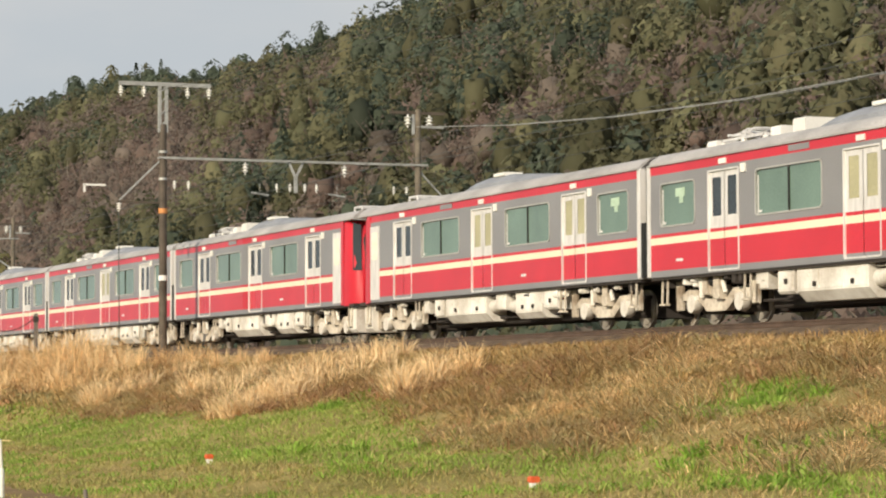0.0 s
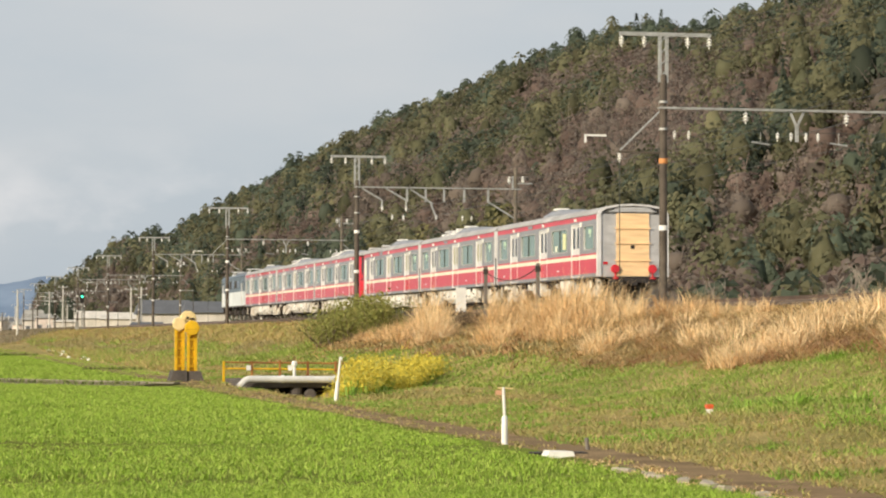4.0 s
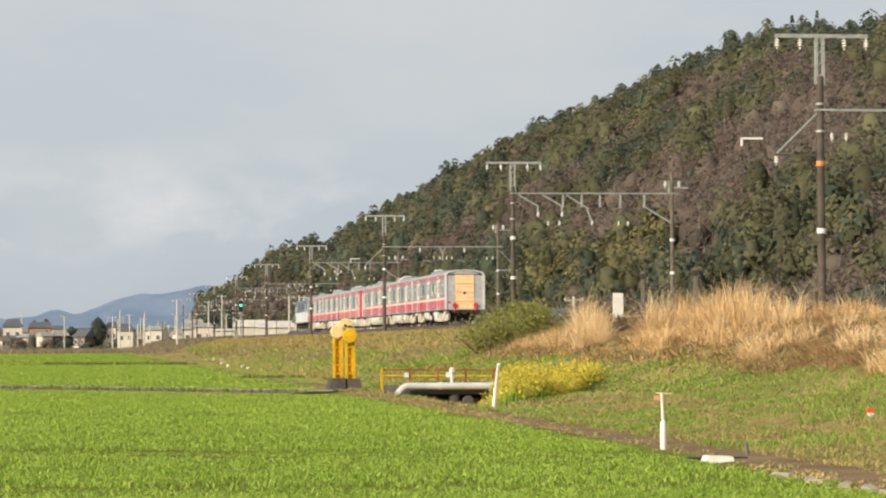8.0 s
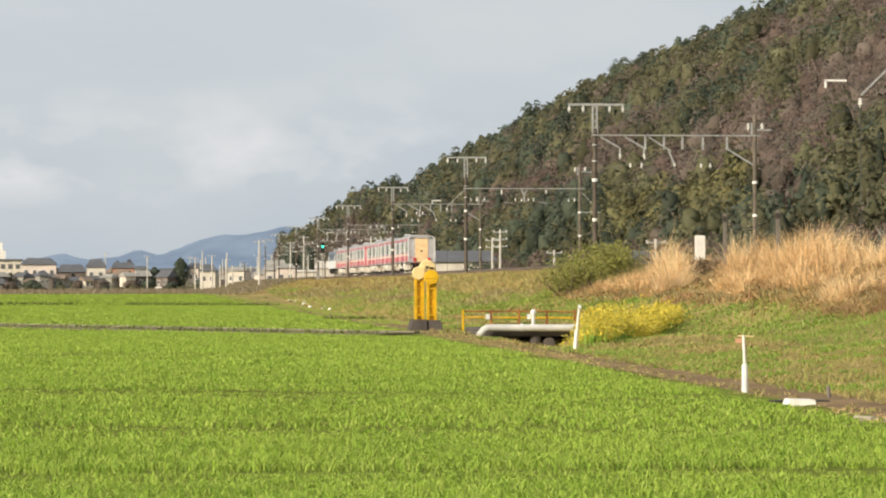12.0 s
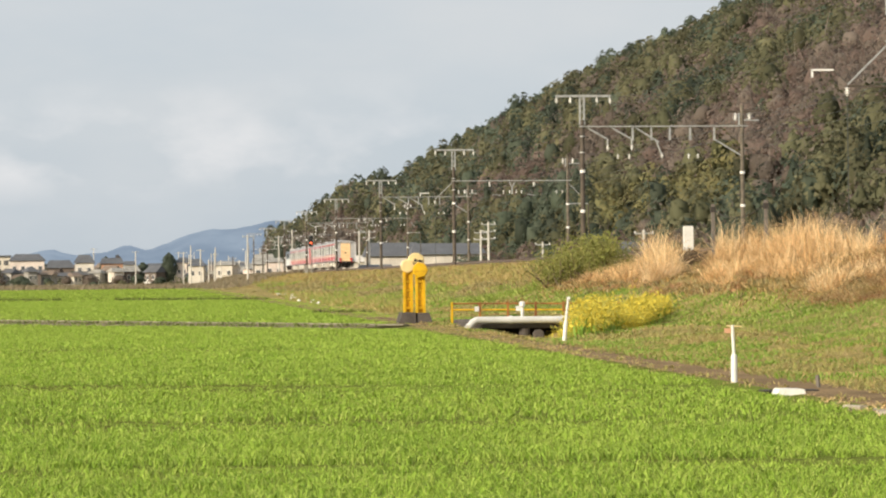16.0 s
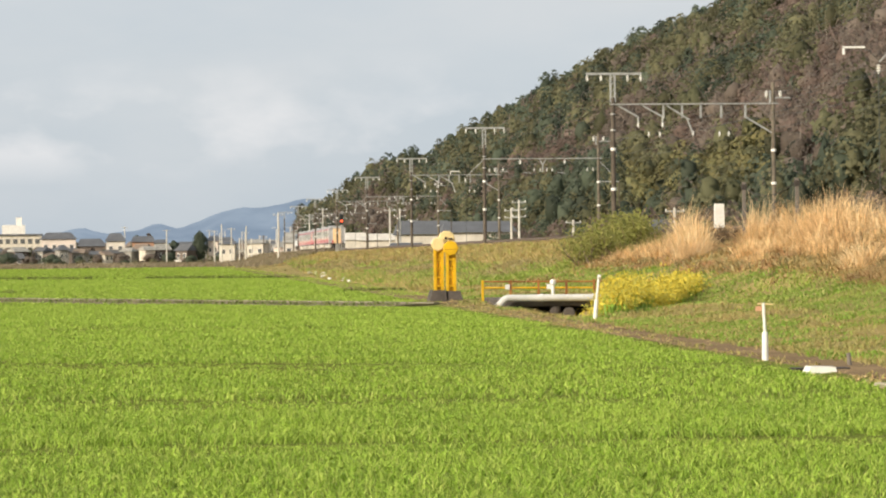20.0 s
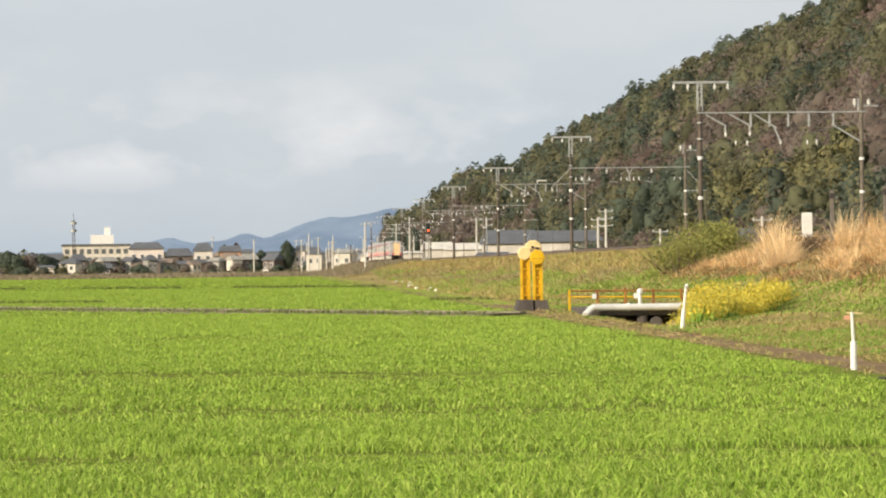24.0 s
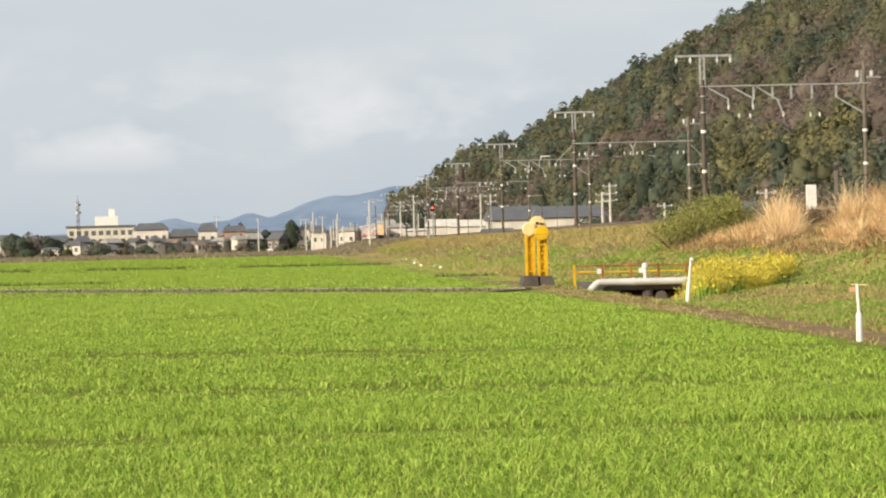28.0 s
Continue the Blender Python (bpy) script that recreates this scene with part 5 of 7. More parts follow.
def thing_ply(t):
    y = BODY0
    p = part("plywood_cover", Form().box(-0.66, 0.64, y - 0.05, y - 0.022, 1.05, 3.46), M_PLY, t, "plywood sheet closing the passage")
    for z in (1.62, 2.28, 2.86):
        part("batten", Form().box(-0.72, 0.70, y - 0.09, y - 0.05, z, z + 0.06), M_PLY, p)
    part("hand_hole", Form().box(-0.10, 0.06, y - 0.056, y - 0.0505, 2.10, 2.24), M_BLACK, p, "dark square hole")
    for x in (-0.72, 0.76):
        part("marker_disc", Form().lathe((x, y - 0.10, 1.33), [(0.155, -0.05), (0.165, -0.03), (0.165, 0.05), (0.14, 0.09)], 20, "y"), M_MARK, t, "red tail marker disc", smooth=True)
        part("bracket", Form().bar((x, y - 0.08, 1.2), (x + 0.05, y, 0.95), 0.05, 0.05).box(x - 0.10, x + 0.10, y - 0.2, y - 0.02, 0.94, 1.00, c=0.02), M_MARK, t)
    arc = [(-1.41, 3.40), (-1.35, 3.57), (-1.13, 3.71), (-0.6, 3.80), (0, 3.83), (0.6, 3.80), (1.13, 3.71), (1.35, 3.57), (1.41, 3.40)]
    part("roof_lip", Form().prism(arc + [(x * 0.93, z - 0.07) for x, z in arc[::-1]], y - 0.07, y + 0.02), M_STEEL, t)
    part("arch_panel", Form().prism([(-0.95, 3.52), (0.95, 3.52), (0.55, 3.70), (-0.55, 3.70)], y - 0.03, y - 0.004), M_ENDWALL, t)
    part("brake_hose", Form().rod((-0.45, y - 0.12, 0.95), (-0.5, y - 0.25, 0.62), 0.035).rod((0.45, y - 0.12, 0.95), (0.5, y - 0.25, 0.62), 0.035).box(-0.9, 0.9, y - 0.08, y + 0.1, 0.80, 0.98, c=0.03), M_DARK, t)
    part("number_bar", Form().box(-1.18, -1.0, y - 0.03, y - 0.005, 1.5, 1.6), M_MARK, t)
    return p


def cab_end(t, end):
    """The red nose with its dark windscreen; built for the rear end, turned round for the front."""
    k = -1 if end == "rear" else 1
    y = BODY0 + 0.75 if end == "rear" else BODY1 - 0.75
    rows = [(-0.02, 1.40, 3.68), (0.25, 1.38, 3.66), (0.52, 1.28, 3.56), (0.70, 1.08, 3.36)]
    f = Form()
    n = 8
    for d, w, h in rows:
        prof = [(-w, 1.0), (-w, 2.2), (-w * 0.985, h - 0.3), (-w * 0.72, h - 0.06), (w * 0.72, h - 0.06), (w * 0.985, h - 0.3), (w, 2.2), (w, 1.0)]
        f.v += [(x, y + k * (d - 0.12 * (z > 2.6) * (d > 0.4)), z) for x, z in prof]
    f.f = [(r * n + i, r * n + i + 1, (r + 1) * n + i + 1, (r + 1) * n + i) for r in range(3) for i in range(n - 1)] + [tuple(3 * n + i for i in range(n))]
    f.m = [0] * len(f.f)
    nose = part("cab_nose", f, M_RED, t, "glossy red cab nose", smooth=True)
    yf = y + k * 0.72
    part("windscreen", Form().prism([(-1.0, 2.18), (1.0, 2.18), (1.04, 2.9), (0.85, 3.26), (-0.85, 3.26), (-1.04, 2.9)], *sorted((yf, y + k * 0.45))), M_DARKPANE, nose, "dark windscreen")
    for s in (-1, 1):
        q = ((1.31, 0.49, 2.0), (1.12, 0.71, 2.0), (1.10, 0.60, 3.3), (1.28, 0.42, 3.36))
        part("side_screen", Form().add([(s * a, y + k * b, z) for a, b, z in q] + [(s * (a - 0.03), y + k * (b - 0.03), z) for a, b, z in q], [(0, 1, 2, 3), (4, 5, 6, 7), (0, 1, 5, 4), (2, 3, 7, 6), (1, 2, 6, 5), (3, 0, 4, 7)]), M_DARKPANE, nose)
    for s in (-1, 1):
        part("headlight", Form().lathe((s * 0.86, yf - k * 0.03, 1.80), [(0.05, -0.04), (0.15, -0.03), (0.16, 0.03), (0.10, 0.05)], 12, "y"), M_WHITE, nose, smooth=True)
        xs = sorted((s * HALF, s * (HALF + 0.012)))
        a = sorted((y - k * 0.22, y - k * 0.90))
        part("cab_door", Form().box(*xs, *a, 1.10, 3.12), M_STEEL, t, "silver cab door")
        part("cab_door_pane", Form().box(*sorted((s * (HALF + 0.012), s * (HALF + 0.016))), a[0] + 0.14, a[1] - 0.14, 2.2, 2.95), M_NOTE, t)
        part("cab_edge", Form().box(*xs, *sorted((y, y - k * 0.22)), 1.03, 3.43), M_RED, t)
    part("skirt", Form().box(-1.25, 1.25, *sorted((y + k * 0.05, y + k * 0.62)), 0.25, 0.98, c=0.08), M_GEAR, t, "cream cab skirt")
    part("roof_rail", Form().rod((-0.5, y - k * 0.9, 3.66), (-0.5, y - k * 0.9, 3.92), 0.03).rod((0.5, y - k * 0.9, 3.66), (0.5, y - k * 0.9, 3.92), 0.03).rod((-0.5, y - k * 0.9, 3.92), (0.5, y - k * 0.9, 3.92), 0.03)
         .rod((-0.5, y - k * 1.5, 3.68), (-0.5, y - k * 1.5, 3.92), 0.03).rod((0.5, y - k * 1.5, 3.68), (0.5, y - k * 1.5, 3.92), 0.03).rod((-0.5, y - k * 1.5, 3.92), (0.5, y - k * 1.5, 3.92), 0.03)
         .rod((-0.5, y - k * 0.9, 3.92), (-0.5, y - k * 1.5, 3.92), 0.03).rod((0.5, y - k * 0.9, 3.92), (0.5, y - k * 1.5, 3.92), 0.03), M_STEEL, t)


def locomotive():
    t = thing("electric_locomotive", "blue and ivory electric locomotive hauling the carriages", "locomotive", (TX, 0, RAIL))
    y0, y1, h = 0.35, 16.1, 1.38
    body = Form()
    for s in (-1, 1):
        x = s * h
        for z0, z1, m in ((1.0, 1.12, 2), (1.12, 2.25, 1), (2.25, 3.45, 0)):
            body.add([(x, y0 + 0.15, z0), (x, y1 - 0.15, z0), (x, y1 - 0.15, z1), (x, y0 + 0.15, z1)], [(0, 1, 2, 3)], m)
    for y, k in ((y0, -1), (y1, 1)):
        for z0, z1, m in ((1.0, 1.12, 2), (1.12, 2.25, 1), (2.25, 3.45, 0)):
            body.add([(-h, y - k * 0.15, z0), (-h * 0.9, y, z0), (h * 0.9, y, z0), (h, y - k * 0.15, z0), (-h, y - k * 0.15, z1), (-h * 0.9, y, z1), (h * 0.9, y, z1), (h, y - k * 0.15, z1)],
                     [(0, 1, 5, 4), (1, 2, 6, 5), (2, 3, 7, 6)], m)
    part("body", body, [M_BLUE, M_IVORY, M_DARK], t)
    roof = part("roof", Form().prism([(-1.42, 3.43), (-1.2, 3.62), (-0.6, 3.72), (0.6, 3.72), (1.2, 3.62), (1.42, 3.43)], y0 - 0.05, y1 + 0.05), M_BLUE, t)
    for y in (3.2, 13.2):
        for s in (-0.7, 0.7):
            part("pantograph_rail", Form().rod((s, y - 1.1, 3.74), (s, y + 1.1, 3.74), 0.05), M_STEEL, roof)
            part("pantograph_arm", Form().rod((s, y - 0.9, 3.78), (s * 0.8, y + 0.9, 4.05), 0.03), M_STEEL, roof)
            part("pantograph_arm", Form().rod((s, y + 0.9, 3.78), (s * 0.8, y - 0.9, 4.05), 0.03), M_STEEL, roof)
        part("contact_strip", Form().rod((-0.9, y, 4.02), (0.9, y, 4.02), 0.04), M_STEEL, roof)
    part("roof_vent", Form().box(-0.8, 0.8, 5.5, 10.8, 3.70, 3.88, c=0.06), M_UNIT, roof)
    for s in (-1, 1):
        for k in range(5):
            a = 4.0 + k * 1.75
            part("side_vent", Form().box(*sorted((s * h, s * (h + 0.015))), a, a + 1.2, 2.55, 3.15), M_DARK if k % 2 else M_DARKPANE, t)
        for a in (1.6, 14.2):
            part("cab_window", Form().box(*sorted((s * h, s * (h + 0.012))), a, a + 0.7, 2.45, 3.15), M_DARKPANE, t)
            part("grab_rail", Form().rod((s * (h + 0.04), a + 0.9, 1.3), (s * (h + 0.04), a + 0.9, 2.9), 0.02).rod((s * (h + 0.04), a + 0.4, 1.3), (s * (h + 0.04), a + 0.4, 2.9), 0.02), M_STEEL, t)
    for y, k in ((y0, -1), (y1, 1)):
        for x in (-0.75, 0.0, 0.75):
            part("front_window", Form().box(x - 0.3, x + 0.3, *sorted((y, y + k * 0.012)), 2.5, 3.15), M_DARKPANE, t)
        part("buffer_beam", Form().box(-1.2, 1.2, *sorted((y, y + k * 0.12)), 0.55, 1.0, c=0.03), M_DARK, t)
    for y in (2.9, 8.2, 13.5):
        f = Form()
        f.box(-0.9, 0.9, y - 0.2, y + 0.2, 0.5, 0.7)
        for s in (-1, 1):
            f.box(*sorted((s * 0.85, s * 1.1)), y - 1.7, y + 1.7, 0.45, 0.75, c=0.05).box(*sorted((s * 0.9, s * 1.2)), y - 0.4, y + 0.4, 0.35, 0.95, c=0.05)
        b = part("truck_frame", f, M_DARK, t)
        for dy in (-1.2, 1.2):
            for s in (-1, 1):
                part("wheel", Form().lathe((s * 0.6, y + dy, 0.55), [(0.2, -0.07), (0.55, -0.03), (0.55, 0.05), (0.2, 0.08)], 20, "x"), M_WHEEL, b, smooth=True)
    return t


CARS = [carriage(0, (False,) * 3, tail=True), carriage(1, (True, True, False)), carriage(2, (True, True, False), cab="front"),
        carriage(3, (False,) * 3, cab="rear"), carriage(4, (False, True, False)), carriage(5, (False,) * 3)]
LOCO = locomotive()
# seconds and the place of the train's rear end along the track
RUN = [(0.0, 15.2), (1.0, 35.6), (2.0, 56.1), (3.0, 76.5), (4.0, 97.2), (5.5, 128.4), (7.0, 159.9), (8.0, 181.2), (9.0, 202.6), (10.0, 224.0), (12.5, 278.0), (14.5, 320.5), (17.0, 375.0), (20.0, 439.0),
       (23.5, 516.0), (25.0, 550.0), (28.0, 620.0)]


def motions():
    for i, c in enumerate([*CARS, LOCO]):
        walk(c, [(t, pose(TX, y + i * PITCH, RAIL)) for t, y in RUN])
    # the added plate slides from the red lamp to the green one
    walk(ADDED_SHUTTER, [(t, pose(0, 0, z)) for t, z in ((0.0, 4.45), (13.2, 4.45), (13.8, 4.83), (28.0, 4.83))])


# ---- the wooded hill beyond the railway ----
HILL_AZ = [2.3, 2.74, 3.5, 3.9, 4.3, 5.1, 5.67, 6.0, 7.1, 8.3, 9.2, 10.0, 10.8, 12.0, 13.0, 14.3, 15.3, 16.4, 17.4, 17.9, 19.5, 20.7, 24.0, 28.0, 36.0, 46.0]
HILL_EL = [0.3, 0.85, 1.2, 1.55, 1.95, 2.2, 2.25, 2.55, 3.13, 3.78, 4.32, 4.7, 5.02, 5.5, 5.98, 6.38, 6.75, 6.95, 6.84, 7.24, 7.7, 8.2, 9.4, 10.6, 13.0, 15.0]
M_LITTER = material("leaf litter", (0.15, 0.12, 0.085), 0.95, scale=0.05, grain=0.6, bump=0.4, dark=0.6)


def ridge_dist(az):
    return np.where(az > 10, 250 / np.sin(np.radians(np.maximum(az, 5))), np.interp(az, [2.3, 3.3, 5.5, 10], [1500, 1560, 1500, 1440]))


def hill_point(az, v):
    """A place on the hill: az in degrees from the track's line, v from its foot (0) over the ridge (1) to beyond."""
    a = np.radians(az)
    rr = ridge_dist(az)
    rf = np.minimum(78 / np.sin(a), rr * 0.62)
    r = rf + (rr - rf) * v
    top = np.tan(np.radians(np.interp(az, HILL_AZ, HILL_EL))) * rr + EYE[2] - 9.2 * np.clip(az / 6, 0.5, 1)
    h = np.where(v <= 1, np.clip(v, 0, 1) ** 0.92, np.clip(1 - (v - 1) * 0.9, 0, 1))
    x, y = r * np.sin(a), r * np.cos(a)
    gully = fbm(x, y, 90, 21) * 9 * np.clip(v, 0, 1) * np.clip(1.15 - v, 0, 1)
    return x, y, 0.5 + np.maximum(top, 0.2) * h + gully * np.clip(top / 60, 0, 1)


def hill():
    az, v = np.meshgrid(np.linspace(2.3, 46, 200), np.linspace(0, 2.0, 50), indexing="ij")
    x, y, z = hill_point(az, v)
    p = np.stack([x, y, z], -1).reshape(-1, 3)
    i, j = np.meshgrid(np.arange(199), np.arange(49), indexing="ij")
    a = (i * 50 + j).ravel()
    f = np.stack([a, a + 1, a + 51, a + 50], 1)
    me = mass("hill", p, f, [M_LITTER])
    me.polygons.foreach_set("use_smooth", [True] * len(me.polygons))
    return tagged(new("hill", me), "steep hillside of brown leaf litter under woods", "hill", kind="structure")


hill()
WOOD = [foliage("dark evergreen leaves", (0.083, 0.107, 0.078), (0.105, 0.129, 0.090), (0.119, 0.141, 0.101), patch=0.02, trans=0.5, isl=0.06, trees=True),
        foliage("olive leaves", (0.134, 0.140, 0.080), (0.165, 0.162, 0.091), (0.181, 0.171, 0.098), patch=0.02, trans=0.5, isl=0.06, trees=True),
        foliage("bare brown twigs", (0.175, 0.145, 0.121), (0.202, 0.169, 0.140), (0.238, 0.200, 0.169), patch=0.02, trans=0.5, isl=0.06, trees=True),
        foliage("reddish bare twigs", (0.193, 0.142, 0.121), (0.220, 0.164, 0.138), (0.223, 0.175, 0.149), patch=0.02, trans=0.5, isl=0.06, trees=True),
        foliage("yellow bamboo leaves", (0.195, 0.182, 0.084), (0.225, 0.202, 0.090), (0.160, 0.165, 0.078), patch=0.05, trans=0.4, isl=0.06, trees=True),
        material("pale trunk", (0.27, 0.235, 0.195), 0.9, scale=0.5, grain=4, bump=0.0, dark=0.6, island=0.4)]


def crowns(x, y, z, rad, hgt, cone, mat, rng, per, leaf=None, clump=None):
    """Crowns of many small leaf clumps on a cone or a rounded body; leaf: clump size against the crown, clump: in metres, by tree."""
    n = len(x)
    u = rng.random((n, per))
    th = rng.random((n, per)) * 2 * np.pi
    c = cone[:, None]
    # radius of the crown at the height u
    prof = np.where(c > 0.5, (1.02 - u) * 1.0, np.sqrt(np.clip(1 - (2 * u - 0.9) ** 2 * 0.85, 0.05, 1)))
    prof = prof * (0.78 + 0.26 * rng.random((n, per)))
    cx = x[:, None] + rad[:, None] * prof * np.cos(th)
    cy = y[:, None] + rad[:, None] * prof * np.sin(th)
    cz = z[:, None] + hgt[:, None] * (0.16 + 0.84 * u)
    ctr = np.stack([cx, cy, cz], -1).reshape(-1, 3)
    span = rad * leaf if clump is None else clump
    size = (span[:, None] * (0.7 + 0.6 * rng.random((n, per))) * np.where(c > 0.5, 0.8, 1.0)).reshape(-1)
    m = len(ctr)
    outw = np.stack([np.cos(th), np.sin(th), (u - 0.25) * 1.5 + 0 * th], -1).reshape(-1, 3) + rng.normal(0, 0.11, (m, 3))
    outw /= np.linalg.norm(outw, axis=1)[:, None]
    t1 = np.cross(outw, rng.normal(0, 1, (m, 3)))
    t1 /= np.linalg.norm(t1, axis=1)[:, None]
    t2 = np.cross(outw, t1)
    k = 2 * np.pi / 3
    vs = [ctr + size[:, None] * (np.cos(a) * t1 + np.sin(a) * t2) * w[:, None] for a, w in ((0, 0.7 + 0.6 * rng.random(m)), (k, 0.7 + 0.6 * rng.random(m)), (2 * k, 0.7 + 0.6 * rng.random(m)))]
    v = np.stack(vs, 1).reshape(-1, 3)
    f = np.arange(3 * m).reshape(-1, 3)
    return v, f, np.repeat(mat, per)


def octa():
    """Unit sphere of 18 vertices and 32 triangles."""
    v = [(1, 0, 0), (-1, 0, 0), (0, 1, 0), (0, -1, 0), (0, 0, 1), (0, 0, -1)]
    f = [(0, 2, 4), (2, 1, 4), (1, 3, 4), (3, 0, 4), (2, 0, 5), (1, 2, 5), (3, 1, 5), (0, 3, 5)]
    mid, out = {}, []

    def m(a, b):
        k = (min(a, b), max(a, b))
        if k not in mid:
            mid[k] = len(v)
            v.append(tuple((Vector(v[a]) + Vector(v[b])).normalized()))
        return mid[k]
    for a, b, c in f:
        ab, bc, ca = m(a, b), m(b, c), m(c, a)
        out += [(a, ab, ca), (b, bc, ab), (c, ca, bc), (ab, bc, ca)]
    return np.array(v), np.array(out)


OCTA_V, OCTA_F = octa()


def lumps(x, y, z, rx, rz, cone, mat, rng, rough=0.72):
    """Uneven clumps of foliage: rounded, or drawn to a point where cone is 1."""
    n, k = len(x), len(OCTA_V)
    u = np.repeat(OCTA_V[None], n, 0) * (0.98 - rough / 2 + rough * rng.random((n, k, 1)))
    c = cone[:, None]
    taper = np.where(c > 0.5, np.clip((1.25 - u[:, :, 2]) * 0.52, 0.12, 1.2), 1.0)
    v = np.stack([x[:, None] + u[:, :, 0] * rx[:, None] * taper, y[:, None] + u[:, :, 1] * rx[:, None] * taper, z[:, None] + u[:, :, 2] * rz[:, None]], -1).reshape(-1, 3)
    f = (np.arange(n)[:, None, None] * k + OCTA_F[None]).reshape(-1, 3)
    return v, f, np.repeat(mat, len(OCTA_F))


def twigs(x, y, z, rad, hgt, mat, rng, per, wide):
    """Bare crowns: slender twigs that rise and spread from a trunk."""
    n = len(x)
    u = 0.05 + 0.6 * rng.random((n, per))
    th = rng.random((n, per)) * 2 * np.pi
    r0 = 0.5 * rad[:, None] * rng.random((n, per))
    p = np.stack([x[:, None] + r0 * np.cos(th), y[:, None] + r0 * np.sin(th), z[:, None] + hgt[:, None] * u], -1).reshape(-1, 3)
    th2 = th + rng.normal(0, 0.5, (n, per))
    ln = hgt[:, None] * (0.25 + 0.35 * rng.random((n, per)))
    sp = rad[:, None] * (0.25 + 0.75 * rng.random((n, per)))
    tip = p + np.stack([sp * np.cos(th2), sp * np.sin(th2), ln], -1).reshape(-1, 3)
    a = rng.random(n * per) * np.pi
    w = np.repeat(wide, per) * (0.5 + rng.random(n * per))
    off = np.stack([np.cos(a) * w, np.sin(a) * w, 0 * w], 1)
    mid = (p + tip) / 2 + off * 0.3
    v = np.stack([p - off * 0.4, mid + off, tip, mid - off * 0.6], 1).reshape(-1, 3)
    k = np.arange(n * per)[:, None] * 4
    f = np.concatenate([k + np.array([[0, 1, 2]]), k + np.array([[0, 2, 3]])])
    m = np.repeat(mat, per)
    return v, f, np.concatenate([m, m])


def woods():
    rng = np.random.default_rng(11)
    lots = []

    def add(lot, tone, per):
        lots.append((*lot, np.repeat(tone, per)))

    for az0, az1, num, per, tw, rim in ((2.7, 6.0, 1900, 36, 4, 70), (6.0, 10.5, 3600, 54, 4, 80), (10.5, 18, 5200, 96, 5, 90), (18, 33.5, 3700, 88, 6, 70)):
        az = az0 + (az1 - az0) * rng.random(num + rim)
        v = rng.random(num + rim) ** 0.85 * 1.03
        v[num:] = 0.97 + 0.035 * rng.random(rim)
        num += rim
        edge = np.arange(num) >= num - rim
        x, y, z = hill_point(az, v)
        grove = 0.60 * fbm(x, y, 120, 31) + 0.60 * fbm(x, y, 42, 32) + 0.85 * fbm(x, y, 15, 30, 2)
        side = np.interp(az, [3, 5, 8, 9.5, 12, 15, 19, 23, 36], [0.0, 0.08, 0.32, 0.20, 0.06, -0.26, -0.24, -0.02, 0.08])
        scar = np.exp(-((az - 11.2) / 1.6) ** 2 - ((v - 0.19) / 0.06) ** 2)
        green = 1.15 * grove + 0.13 * rng.normal(0, 1, num) + 0.30 * (v > 0.8) + side - 0.7 * scar + 0.3 * edge
        mat = np.where(green > 0.38, 0, np.where(green > 0.06, 1, np.where(rng.random(num) < 0.6, 2, 3)))
        low = (v < 0.10) & (az < 13.5)
        mat = np.where(low & (rng.random(num) < 0.75), np.where(rng.random(num) < 0.6, 0, 1), mat)
        bamb = (v > 0.06) & (v < 0.125 + 0.02 * fbm(az, v, 0.4, 35)) & (az > 9.9) & (az < 13.0)
        mat = np.where(bamb, np.where(fbm(x, y, 7, 38) + 0.25 * rng.normal(0, 1, num) > -0.05, 4, 1), mat)
        mat = np.where((edge | (v > 0.93)) & (mat > 1) & (az > 6.2), 1, mat)
        bare = (mat == 2) | (mat == 3)
        cone = ((mat == 0) & (rng.random(num) < 0.10) & ~edge).astype(float)
        rad = np.where(cone > 0.5, 1.7, np.interp(az, [3, 10, 18, 36], [2.6, 2.5, 2.2, 2.0])) * (0.6 + 0.8 * rng.random(num))
        rad = rad * np.interp(v, [0, 0.25], [0.66, 0.95])
        big = (rng.random(num) < 0.35) & (v < 0.88)
        rad = np.where(edge, rad * (0.8 + 0.7 * rng.random(num) ** 2), np.where(big, rad * 1.45, rad * 0.92))
        hgt = np.minimum(np.where(cone > 0.5, 3.9, np.where(bare, 2.5, 2.9)) * rad * (0.8 + 0.35 * rng.random(num)), 14.0)
        hgt = np.where(edge, hgt * 1.05, np.where(v > 0.9, hgt * 0.8, hgt))
        far = np.hypot(x, y)
        e = ~bare
        tone = np.clip(0.22 * rng.normal(0, 1, num) + 0.45 * fbm(x, y, 16, 36) + 0.2 * fbm(x, y, 60, 37), -0.5, 0.8)
        add(crowns(x[e], y[e], z[e], rad[e], hgt[e] * 1.04, cone[e], mat[e], rng, per, clump=np.maximum(0.42, 0.12 + far[e] * 0.00064)), tone[e], per)
        # the closed inside of each crown
        q = ~edge
        add(lumps(x[q], y[q], z[q] + hgt[q] * np.where(bare[q], 0.42, 0.54), rad[q] * 0.50, hgt[q] * np.where(bare[q], 0.22, 0.28), cone[q], mat[q], rng, 0.7), tone[q] * np.where(bare[q], 0.7, 1.0), len(OCTA_F))
        # the ridge's own trees are denser
        s = edge
        add(crowns(x[s], y[s], z[s] - 0.02 * hgt[s], rad[s] * 0.86, hgt[s] * 0.98, cone[s], mat[s], rng, per * 2, clump=0.06 + far[s] * 0.0003), tone[s], per * 2)
